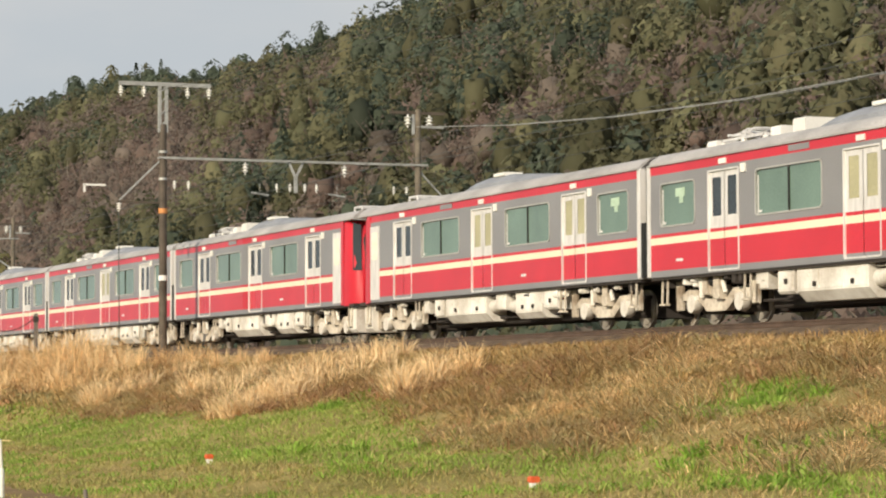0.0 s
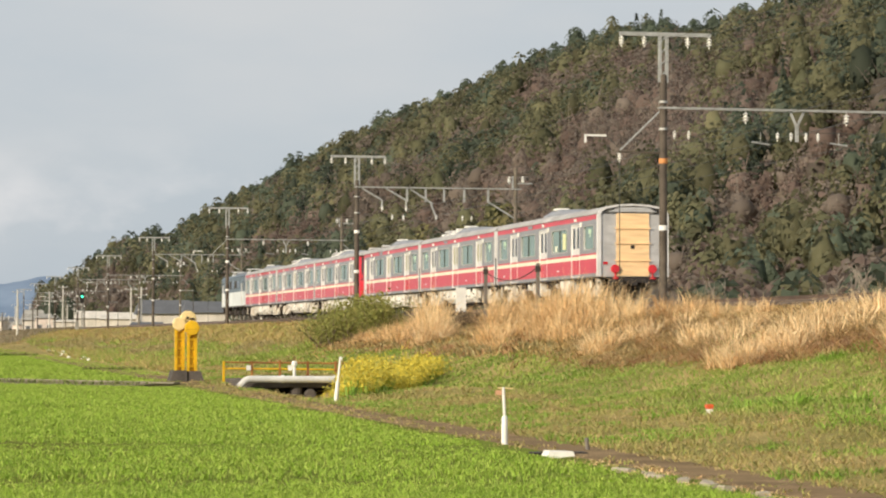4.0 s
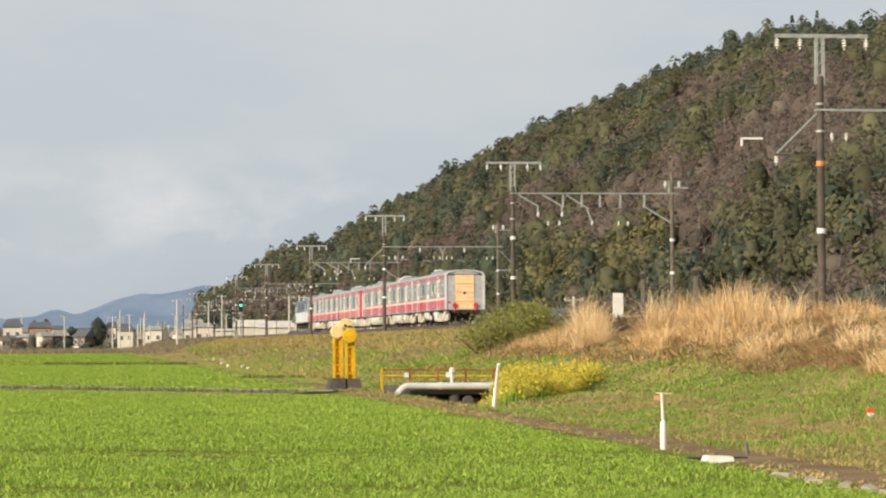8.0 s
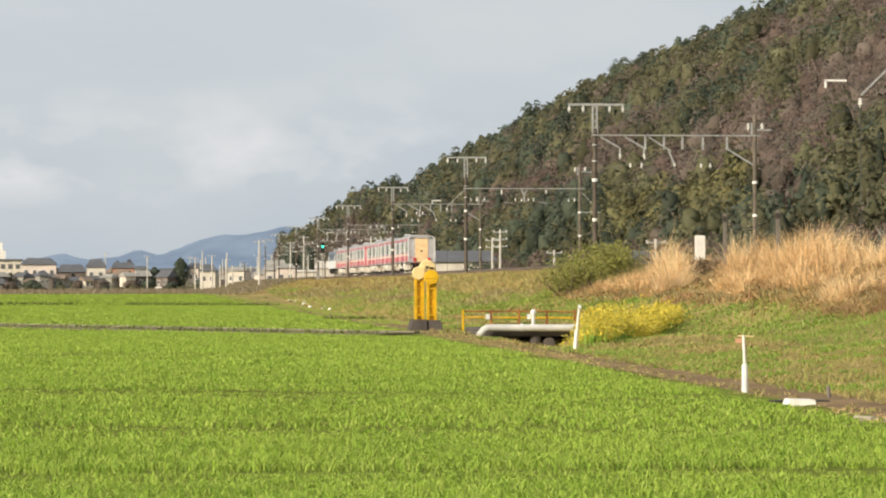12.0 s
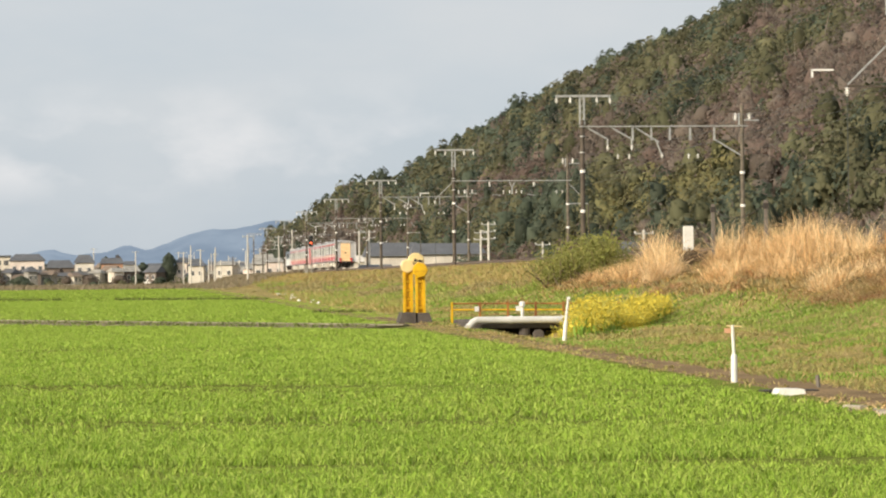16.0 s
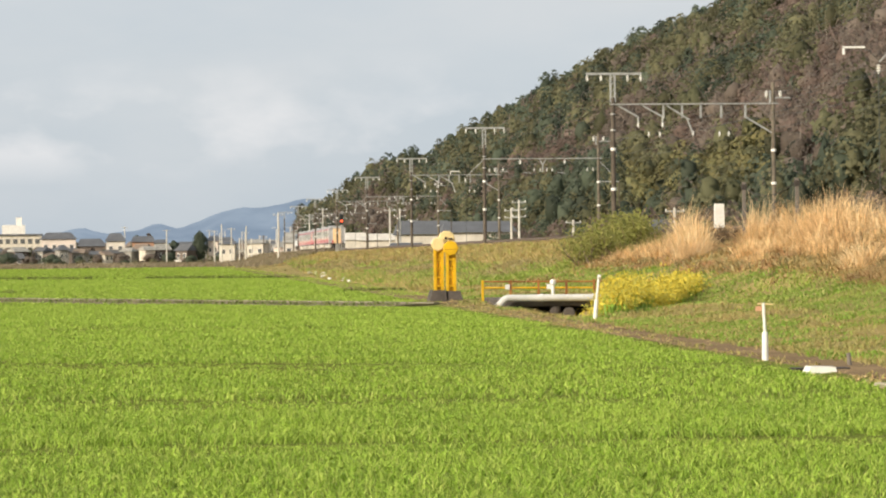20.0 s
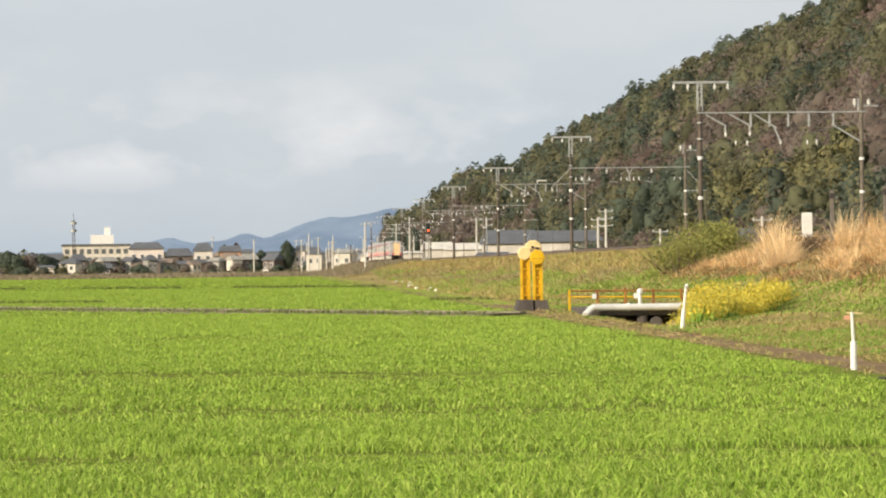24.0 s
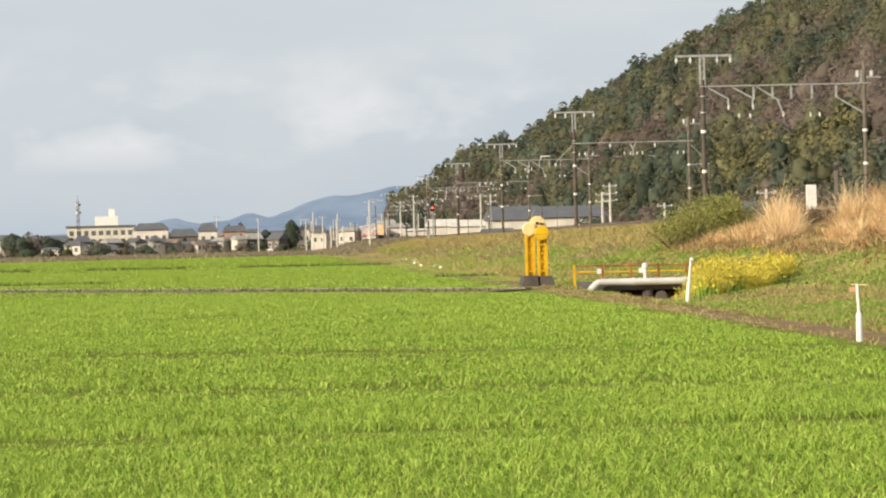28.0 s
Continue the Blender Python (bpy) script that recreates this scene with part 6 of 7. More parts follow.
        add(lumps(x[s], y[s], z[s] + hgt[s] * 0.52, rad[s] * 0.58, hgt[s] * 0.33, cone[s], mat[s], rng), tone[s], len(OCTA_F))
        b = bare
        add(crowns(x[b], y[b], z[b] - 0.1 * hgt[b], rad[b] * 1.05, hgt[b], cone[b], mat[b], rng, per * 2 // 3, clump=np.maximum(0.26, 0.08 + far[b] * 0.00052)), tone[b] * 0.7, per * 2 // 3)
        add(twigs(x[b], y[b], z[b], rad[b] * 1.1, hgt[b] * 0.95, mat[b], rng, tw, np.clip(far[b] * 0.00022, 0.05, 0.3)), np.tile(tone[b] * 0.7, 2), tw)
        # trunks of the bare trees
        br = b & (rng.random(num) < 0.2)
        n = br.sum()
        w = 0.06 + 0.08 * rng.random(n)
        a = rng.random(n) * np.pi
        base = np.stack([x[br], y[br], z[br]], 1)
        off = np.stack([np.cos(a) * w, np.sin(a) * w, 0 * w], 1)
        lean = rng.normal(0, 0.5, (n, 2))
        tip = base + np.stack([lean[:, 0], lean[:, 1], hgt[br] * 1.2], 1)
        vv = np.stack([base - off, base + off, tip], 1).reshape(-1, 3)
        add((vv, np.arange(3 * n).reshape(-1, 3), np.full(n, 5)), np.zeros(n), 1)
    vs, fs, ids, tones, k = [], [], [], [], 0
    for v, f, i, s in lots:
        vs.append(v), fs.append(f + k), ids.append(i), tones.append(s)
        k += len(v)
    me = mass("woods", np.concatenate(vs), np.concatenate(fs), WOOD, np.concatenate(ids))
    me.attributes.new("tone", "FLOAT", "FACE").data.foreach_set("value", np.concatenate(tones).astype(np.float32))
    return tagged(new("woods", me), "mixed winter woods of dark evergreens and bare brown trees", "woods", kind="stuff")


woods()


# ---- beside the field: clearance gauge, pipe, rails, posts ----
M_YELLOW = material("yellow enamel", (0.72, 0.43, 0.012), 0.45, scale=2.5, grain=25, bump=0.08, dark=0.75)
M_PALEYEL = material("faded yellow enamel", (0.78, 0.61, 0.30), 0.5, scale=2.5, grain=25, bump=0.08, dark=0.8)
M_BROWN = material("rusty orange rail paint", (0.42, 0.19, 0.045), 0.65, scale=2, grain=25, bump=0.15, dark=0.5, tint=(0.3, 0.11, 0.04))
M_PIPE = material("light grey pipe paint", (0.60, 0.60, 0.58), 0.5, scale=1.2, grain=20, bump=0.05, dark=0.75)
M_DARKSOIL = material("dark brown soil", (0.20, 0.165, 0.085), 0.95, scale=1.0, grain=10, bump=0.4, dark=0.6)
M_KERB = material("weathered kerb stone", (0.42, 0.37, 0.29), 0.9, scale=2, grain=20, bump=0.3, dark=0.7)
M_FLAG = material("orange-red paint", (0.74, 0.13, 0.04), 0.6, scale=4, grain=25, bump=0.05)


def gauge():
    t = thing("sluice_hoist", "yellow twin-column sluice hoist on a dark concrete base", "hoist", (8.97, 87.0, -0.12))
    f = Form()
    f.prism([(-0.66, -0.15), (0.02, -0.15), (-0.02, 0.52), (-0.46, 0.52)], -0.55, 0.55)
    part("base", f, M_CONC_DK, t, "dark stained concrete base")
    part("base", Form().prism([(0.03, -0.15), (0.66, -0.15), (0.46, 0.50), (0.05, 0.50)], -0.50, 0.50), M_CONC_DK, t, "dark stained concrete base")
    for x0, x1, yy, top in ((-0.36, -0.03, 0.12, 2.0), (0.03, 0.36, -0.10, 1.95)):
        c = part("column", Form().box(x0, x0 + 0.085, yy - 0.06, yy + 0.06, 0.5, top, c=0.01).box(x1 - 0.085, x1, yy - 0.06, yy + 0.06, 0.5, top, c=0.01), M_YELLOW, t)
        for k in range(5):
            z = 0.64 + k * 0.29
            part("rung", Form().box(x0 + 0.085, x1 - 0.085, yy - 0.04, yy + 0.04, z, z + 0.06).box(x0 + 0.085, x1 - 0.085, yy + 0.015, yy + 0.05, z + 0.11, z + 0.25), M_YELLOW, c)
        part("back_plate", Form().box(x0 + 0.085, x1 - 0.085, yy + 0.055, yy + 0.07, 0.5, top), M_YELLOW, c)
    part("gear_case", Form().lathe((-0.21, 0.10, 2.06), [(0.20, 0.10), (0.235, 0.08), (0.235, -0.08), (0.20, -0.10)], 8, "y"), M_PALEYEL, t, "faded octagonal gear case")
    part("gear_case", Form().lathe((0.09, 0.22, 2.22), [(0.26, 0.10), (0.29, 0.08), (0.29, -0.06), (0.26, -0.08)], 10, "y"), M_PALEYEL, t, "faded octagonal gear case")
    d = part("hand_wheel", Form().lathe((0.18, -0.24, 1.92), [(0.24, 0.06), (0.265, 0.03), (0.265, -0.03), (0.24, -0.06)], 7, "y"), M_YELLOW, t, "bright yellow faceted wheel cover")
    part("seam", Form().box(-0.04, 0.40, -0.305, -0.30, 1.875, 1.885), M_BROWN, d)
    part("vent", Form().box(0.02, 0.10, 0.10, 0.14, 2.22, 2.30).box(0.16, 0.28, 0.10, 0.14, 2.20, 2.26), M_DARK, t, "dark vent holes")
    part("link", Form().box(-0.22, 0.05, 0.05, 0.20, 1.86, 2.02), M_BROWN, t)


gauge()


def pipe_bridge():
    t = thing("water_pipe", "light grey water pipe bent down over a culvert", "pipe", (9.45, 78.2, -0.06))
    part("pipe_bend", Form().rod((0, 0, -0.15), (0.40, 0, 0.28), 0.105, n=14).rod((0.38, 0, 0.265), (0.52, 0, 0.325), 0.105, n=14), M_PIPE, t, smooth=True)
    part("pipe_run", Form().rod((0.50, 0, 0.32), (6.2, 0.4, 0.28), 0.105, n=14), M_PIPE, t, smooth=True)
    for x in (1.5, 3.1, 4.7):
        part("collar", Form().rod((x, 0.06 * x, 0.315), (x + 0.08, 0.06 * x, 0.315), 0.125, n=14), M_PIPE, t, smooth=True)
    c = thing("culvert", "weathered concrete culvert with a dark opening", "culvert", (9.9, 78.5, 0))
    part("deck", Form().box(0.0, 5.4, 0.0, 5.2, 0.0, 0.20, c=0.02), M_CONC_DK, c)
    part("wing_wall", Form().prism([(-0.35, -0.8), (0.1, -0.8), (0.1, 0.02), (-0.1, 0.02)], -0.4, 4.6), M_CONC_DK, c)
    part("pier", Form().lathe((1.55, 0.15, -0.9), [(0.17, 0.0), (0.17, 0.90)], 12), M_CONC_DK, c)
    part("pipe_stub", Form().lathe((1.95, -0.05, -0.22), [(0.16, 0.3), (0.18, 0.0), (0.13, -0.02)], 12, "y"), M_CONC_DK, c)
    # dark block set inside the culvert in place of the opening's shade
    part("opening_shade", Form().box(0.1, 5.2, 1.6, 1.9, -0.9, 0.0), M_DARK, c)
    r = thing("guard_rail", "rusty orange and yellow pipe guard rail", "railing", (9.9, 84.2, 0))
    for k in range(7):
        part("post", Form().box(k * 0.91 - 0.035, k * 0.91 + 0.035, -0.035, 0.035, 0.05, 0.74), M_YELLOW if k == 0 else M_BROWN, r)
    for z in (0.70, 0.50):
        part("rail", Form().rod((0, 0, z), (5.5, 0, z - 0.05), 0.028), M_BROWN if z > 0.6 else M_YELLOW, r)
    for x in (0.8, 2.15):
        part("reflector", Form().box(x - 0.07, x + 0.07, -0.07, -0.04, 0.44, 0.60), M_WHITE, r)
    p = thing("marker_post", "short white concrete marker post beside the pipe", "post", (11.4, 78.75, 0.20))
    part("shaft", Form().lathe((0, 0, 0), [(0.05, 0), (0.05, 0.42), (0.085, 0.46), (0.085, 0.56), (0.05, 0.60)], 8), M_WHITE, p)


pipe_bridge()


def posts():
    p = thing("boundary_post", "thin white post in a thick white sleeve with orange tape", "post", (8.19, 36.0, 0.0))
    part("sleeve", Form().lathe((0, 0, 0), [(0.047, -0.05), (0.043, 0.40), (0.036, 0.43), (0.026, 0.44)], 10), M_WHITE, p, smooth=True)
    part("rod", Form().rod((0, 0, 0.43), (-0.02, 0, 0.84), 0.022), M_WHITE, p)
    part("cross_piece", Form().rod((-0.10, 0, 0.83), (0.12, 0, 0.82), 0.012), M_PALEYEL, p)
    part("tape", Form().box(-0.13, -0.04, -0.01, 0.01, 0.73, 0.80), material("sun-bleached orange tape", (0.66, 0.36, 0.22), 0.7, scale=4, grain=25, bump=0.05), p, "faded orange tape")
    q = thing("leaning_post", "white post leaning beside the culvert", "post", (9.65, 60.0, 0.0))
    part("sleeve", Form().rod((0, 0, -0.05), (0.05, 0, 0.5), 0.05, 0.045, 10), M_WHITE, q, smooth=True)
    part("rod", Form().rod((0.05, 0, 0.48), (0.11, 0, 1.04), 0.028).rod((0.09, 0, 1.02), (0.15, 0, 1.03), 0.05), M_WHITE, q)
    for x, y in ((13.2, 42.5), (13.5, 29.9)):
        s = thing("survey_stake", "short stake with orange and white top in the grass", "stake", (x, y, float(ground_z(x, y)) - 0.05), "survey stakes")
        part("shaft", Form().box(-0.045, 0.045, -0.045, 0.045, -0.15, 0.14), M_WHITE, s)
        part("cap", Form().box(-0.065, 0.065, -0.05, 0.05, 0.12, 0.20, c=0.02), M_FLAG, s, "bright orange cap")
        part("white_band", Form().box(-0.05, 0.05, -0.053, -0.05, 0.08, 0.12), M_WHITE, s)
    b = thing("concrete_slab", "pale broken concrete slab beside the lane", "slab", (8.06, 32.4, 0.03))
    part("slab", Form().prism([(-0.19, -0.03), (0.20, -0.03), (0.17, 0.07), (-0.14, 0.08)], -0.16, 0.16), M_WHITE, b)
    part("slot", Form().box(-0.20, 0.52, 0.45, 0.75, 0.01, 0.035), M_DARK, b)
    part("stub", Form().rod((0.84, 1.7, -0.02), (0.82, 1.7, 0.17), 0.03), M_WOODTIE, b)
    kb = thing("kerb_stones", "row of pale kerb stones along the field's edge", "kerb", (8.05, 0, 0))
    rng = random.Random(4)
    for k in range(30):
        y = 16.8 + k * 0.46 + rng.uniform(-0.1, 0.1)
        if y > 30.5 or rng.random() < 0.35:
            continue
        s, o = rng.uniform(0.12, 0.36), rng.uniform(-0.07, 0.07)
        part("stone", Form().box(o - rng.uniform(0.04, 0.08), o + rng.uniform(0.04, 0.08), 0, s, -0.03, 0.03 + rng.uniform(0, 0.04), c=0.015), M_KERB, kb, at=pose(0, y, 0, rng.uniform(-5, 5), rng.uniform(-8, 8), rng.uniform(-25, 25)))
    w = thing("white_panel", "white cabinet panel standing in the dry grass", "panel", (21.0, 100.0, 2.2))
    part("panel", Form().box(-0.19, 0.19, -0.08, 0.08, 0.30, 1.24, c=0.03), M_WHITE, w)
    part("leg", Form().box(-0.03, 0.03, -0.03, 0.03, -0.1, 0.25), M_GALV, w)
    for x, y, z in ((21.5, 97.8, 4.22), (21.5, 89.3, 4.12)):
        c = thing("fence_post", "weathered concrete fence post on the bank", "post", (x, y, 2.15), "fence posts")
        part("shaft", Form().box(-0.06, 0.06, -0.06, 0.06, -0.1, z - 2.15, c=0.015), M_WOODTIE, c)
        part("head", Form().box(-0.085, 0.085, -0.085, 0.085, z - 2.45, z - 2.25), M_DARK, c)
    ch = Form()
    for k in range(10):
        u, v = k / 10, (k + 1) / 10
        ch.rod((21.5, 97.8 - 8.5 * u, 4.0 - 1.6 * u * (1 - u)), (21.5, 97.8 - 8.5 * v, 4.0 - 1.6 * v * (1 - v)), 0.018, n=5)
    single("chain", ch, M_DARK, "dark chain hung between the fence posts", "chain")
    # farm path across the field
    d = Vector((-14.2, 21.0, 0)).normalized()
    n = Vector((d.y, -d.x, 0))
    a, b2 = Vector((8.1, 81.2, 0)), Vector((8.1, 81.2, 0)) + d * 110
    path = Form()
    v = []
    for pt in (a, b2):
        v += [pt - n * 2.6 - Vector((0, 0, 0.02)), pt + n * 0.95, pt + n * 0.80 + Vector((0, 0, 0.06)), pt - n * 0.75 + Vector((0, 0, 0.08))]
    path.add(v, [(0, 1, 5, 4), (1, 2, 6, 5), (2, 3, 7, 6), (3, 0, 4, 7), (0, 3, 2, 1), (4, 5, 6, 7)])
    fp = single("farm_path", path, M_DARKSOIL, "narrow raised farm path across the field", "path", kind="structure")
    e = Form()
    v = []
    for pt in (a, b2):
        v += [pt - n * 0.12 + Vector((0, 0, 0.04)), pt + n * 0.12 + Vector((0, 0, 0.04)), pt + n * 0.12 + Vector((0, 0, 0.115)), pt - n * 0.12 + Vector((0, 0, 0.115))]
    e.add(v, [(0, 1, 5, 4), (1, 2, 6, 5), (2, 3, 7, 6), (3, 0, 4, 7), (0, 3, 2, 1), (4, 5, 6, 7)])
    part("concrete_edge", e, material("mossy concrete edge", (0.27, 0.25, 0.185), 0.9, scale=0.6, grain=8, bump=0.2, dark=0.55, spec=0.1), fp)


    rs = random.Random(8)
    for k in range(16):
        y = 150 + k * 5.2 + rs.uniform(-2, 2)
        x = 10.6 + max(0, y - 185) * 0.03 + rs.uniform(-0.3, 0.6)
        st = thing("pale_stone", "pale stone at the foot of the bank", "stone", (x, y, float(ground_z(x, y))), "pale stones")
        r = rs.uniform(0.10, 0.25)
        part("stone", Form().lathe((0, 0, 0), [(r * 0.8, -0.05), (r, r * 0.35), (r * 0.75, r * 0.8), (r * 0.3, r * 0.95)], 7), M_WHITE, st)


posts()


def ride(az, dist):
    a = radians(az)
    return math.sin(a) * dist, math.cos(a) * dist


# ---- sheds, poles and signal by the railway ----
M_SHEDROOF = material("blue-grey tiled roof", (0.11, 0.115, 0.125), 0.6, scale=0.4, grain=3, bump=0.2, dark=0.8)
M_WALL = material("off-white wall", (0.66, 0.62, 0.55), 0.8, scale=0.4, grain=4, bump=0.05, dark=0.8)
M_TIMBER = material("dark timber wall", (0.17, 0.14, 0.12), 0.8, scale=0.5, grain=5, bump=0.1, dark=0.7)
M_PINK = material("pale cream wall", (0.72, 0.63, 0.56), 0.8, scale=0.4, grain=4, bump=0.05, dark=0.85)
M_TERRA = material("orange wall", (0.50, 0.29, 0.19), 0.8, scale=0.4, grain=4, bump=0.05, dark=0.8)
M_ROOFTILE = material("brown tiled roof", (0.22, 0.17, 0.13), 0.7, scale=0.4, grain=3, bump=0.2, dark=0.8)
M_GLASS = material("far window", (0.13, 0.135, 0.14), 0.15, scale=1, grain=8, bump=0.0)


def house(az, dist, w, depth, eave, ridge, wall, roof, label, z0=0.0, hip=0.25, windows=3, rows=(0.55,), turn=None, name="house", low=None):
    """A house that faces the eye: walls, gabled or hipped roof with eaves, windows."""
    x, y = ride(az, dist)
    t = thing(name, label, name.replace("_", " "), Matrix.Translation((x, y, z0)) @ Matrix.Rotation(-radians(az) if turn is None else radians(turn), 4, "Z"))
    part("wall", Form().box(-w / 2, w / 2, 0, depth, -0.6, eave), wall, t)
    o, hx = 0.5, w / 2
    v = [(-hx - o, -o, eave - 0.1), (hx + o, -o, eave - 0.1), (hx + o, depth + o, eave - 0.1), (-hx - o, depth + o, eave - 0.1), (-hx + w * hip, depth / 2, ridge), (hx - w * hip, depth / 2, ridge)]
    part("roof", Form().add(v, [(0, 1, 5, 4), (1, 2, 5), (2, 3, 4, 5), (3, 0, 4), (0, 3, 2, 1)]), roof, t)
    for r in rows:
        for k in range(windows):
            cx = -hx + w * (k + 0.5) / windows
            g = part("window", Form().box(cx - w / windows * 0.20, cx + w / windows * 0.20, -0.06, -0.01, eave * r - 0.1, eave * r + 1.0), M_GLASS, t)
            part("frame", Form().box(cx - w / windows * 0.23, cx + w / windows * 0.23, -0.03, -0.005, eave * r - 0.2, eave * r + 1.1), M_WHITE, g)
    if low:
        part("lower_wall", Form().box(-w / 2 - 0.4, w / 2 + 0.6, -1.6, 0, -0.6, low), M_TIMBER, t)
        part("lower_roof", Form().add([(-w / 2 - 0.8, -2.2, low), (w / 2 + 1.0, -2.2, low), (w / 2 + 0.6, 0, low + 0.9), (-w / 2 - 0.4, 0, low + 0.9), (-w / 2 - 0.8, -2.2, low - 0.15), (w / 2 + 1.0, -2.2, low - 0.15)],
                                      [(0, 1, 2, 3), (0, 4, 5, 1), (0, 3, 4), (1, 5, 2), (3, 2, 5, 4)]), roof, t)
    return t


def sheds():
    G = 0.5
    house(6.65, 405, 10.8, 12, 4.7, 6.4, M_WALL, M_SHEDROOF, "long white shed with blue-grey roof behind the railway", G, 0.03, 4, (0.4,), name="shed", turn=-3)
    house(5.45, 430, 8.8, 12, 4.7, 6.9, M_WALL, M_SHEDROOF, "white shed with grey pitched roof behind the railway", G, 0.03, 3, (0.4,), name="shed", turn=-3)
    house(4.55, 560, 9.5, 14, 4.6, 6.0, M_WALL, M_WALL, "low white industrial shed beside the railway", G, 0.02, 3, (0.4,), name="shed")
    house(3.85, 600, 7, 12, 5.0, 6.6, M_WALL, M_WALL, "white flat-roofed store beside the railway", G, 0.02, 2, (0.4,), name="shed")
    house(3.28, 640, 5.2, 8, 4.4, 4.8, M_WALL, M_WALL, "small white tank house beside the railway", G, 0.0, 1, (0.4,), name="shed")
    house(2.62, 680, 5.8, 9, 5.2, 7.8, M_WALL, M_CONC, "cream building with pale pitched roof", 0.3, 0.1, 2, (0.5,), name="shed")
    house(5.05, 395, 5.0, 7, 2.4, 3.1, M_TIMBER, M_SHEDROOF, "low dark timber store beside the railway", G, 0.04, 2, (0.35,), name="shed", turn=-6)
    house(8.35, 330, 3.4, 5, 2.6, 3.2, M_CONC, M_SHEDROOF, "low grey hut behind the railway", G, 0.05, 1, (0.3,), name="shed")
    house(10.75, 250, 3.7, 7, 3.1, 4.3, M_TIMBER, M_SHEDROOF, "dark-roofed hut behind the dry grass", G, 0.12, 1, (0.3,), name="shed")


sheds()


M_POLE = material("pale concrete pole", (0.60, 0.58, 0.53), 0.8, scale=1.5, grain=10, bump=0.05, dark=0.8)


def utility_pole(az, dist, top, arms, mat, base=0.0):
    x, y = ride(az, dist)
    t = thing("utility_pole", "slender pale concrete utility pole" if mat is M_CONC else "slender dark utility pole", "utility pole", Matrix.Translation((x, y, base)) @ Matrix.Rotation(-radians(az), 4, "Z"), "utility poles")
    part("shaft", Form().lathe((0, 0, 0), [(0.19, -0.5), (0.12, top)], 8), M_POLE if mat is M_CONC else mat, t, smooth=True)
    for k in range(arms):
        z = top - 0.4 - k * 0.9
        a = part("cross_arm", Form().box(-0.9, 0.9, -0.06, 0.06, z, z + 0.12), M_GALV, t)
        for dx in (-0.8, 0.0, 0.8):
            part("insulator", Form().lathe((dx, 0, z + 0.12), [(0.06, 0), (0.07, 0.10), (0.04, 0.16)], 6), M_PORC, a)


for az_, d_, top_, arms_, m_ in ((2.27, 470, 9.2, 1, M_CONC), (3.24, 520, 11.0, 1, M_CONC), (2.95, 560, 10.5, 2, M_CONC), (4.70, 420, 8.9, 1, M_CONC), (4.92, 400, 8.6, 2, M_CONC), (5.2, 470, 8.0, 1, M_POST),
                                (7.52, 330, 8.2, 3, M_CONC), (7.35, 345, 7.4, 2, M_CONC), (8.70, 300, 5.2, 1, M_CONC), (1.55, 620, 7.8, 1, M_CONC), (1.0, 690, 8.2, 1, M_CONC), (-0.15, 720, 9.6, 1, M_CONC),
                                (2.6, 620, 8.8, 2, M_POST), (3.55, 560, 9.0, 2, M_CONC), (1.95, 660, 7.2, 1, M_POST), (-1.05, 760, 11, 1, M_CONC), (10.9, 240, 5.4, 1, M_CONC)):
    utility_pole(az_, d_, top_, arms_, m_, 0.3 if az_ > 2 else 0)


def signal():
    t = thing("railway_signal", "railway colour-light signal showing red", "signal", (24.3, 381.0, 2.3))
    part("mast", Form().rod((0, 0, 0), (0, 0, 5.6), 0.09, n=8), M_CONC, t)
    h = part("lamp_head", Form().box(-0.28, 0.28, -0.10, 0.10, 3.9, 5.5, c=0.06), M_BLACK, t)
    part("red_lamp", Form().lathe((0, -0.12, 4.45), [(0.16, 0.03), (0.15, -0.04)], 14, "y"), glow("red signal lamp", (1.0, 0.10, 0.03), 2.2), h, "lit red lamp")
    part("green_lamp", Form().lathe((0, -0.12, 4.83), [(0.16, 0.03), (0.15, -0.04)], 14, "y"), glow("green signal lamp", (0.05, 0.75, 0.45), 3.0), h, "lit green lamp")
    part("unlit_lamp", Form().lathe((0, -0.12, 5.28), [(0.12, 0.03), (0.11, -0.03)], 12, "y"), M_DARKPANE, h)
    # both lamps always glow; this added plate hides one to change the signal
    shutter = part("shutter", Form().box(-0.19, 0.19, -0.20, -0.185, -0.185, 0.185, c=0.02), M_BLACK, t, "added black plate hiding one of the two lit lamps", at=(0, 0, 4.45))
    part("ladder", Form().rod((-0.25, 0.2, 0), (-0.25, 0.2, 4.2), 0.03).rod((0.25, 0.2, 0), (0.25, 0.2, 4.2), 0.03), M_GALV, t)
    part("relay_box", Form().box(-0.9, -0.4, 0.3, 0.9, 0, 1.2, c=0.04), M_CONC, t)
    return shutter


ADDED_SHUTTER = signal()


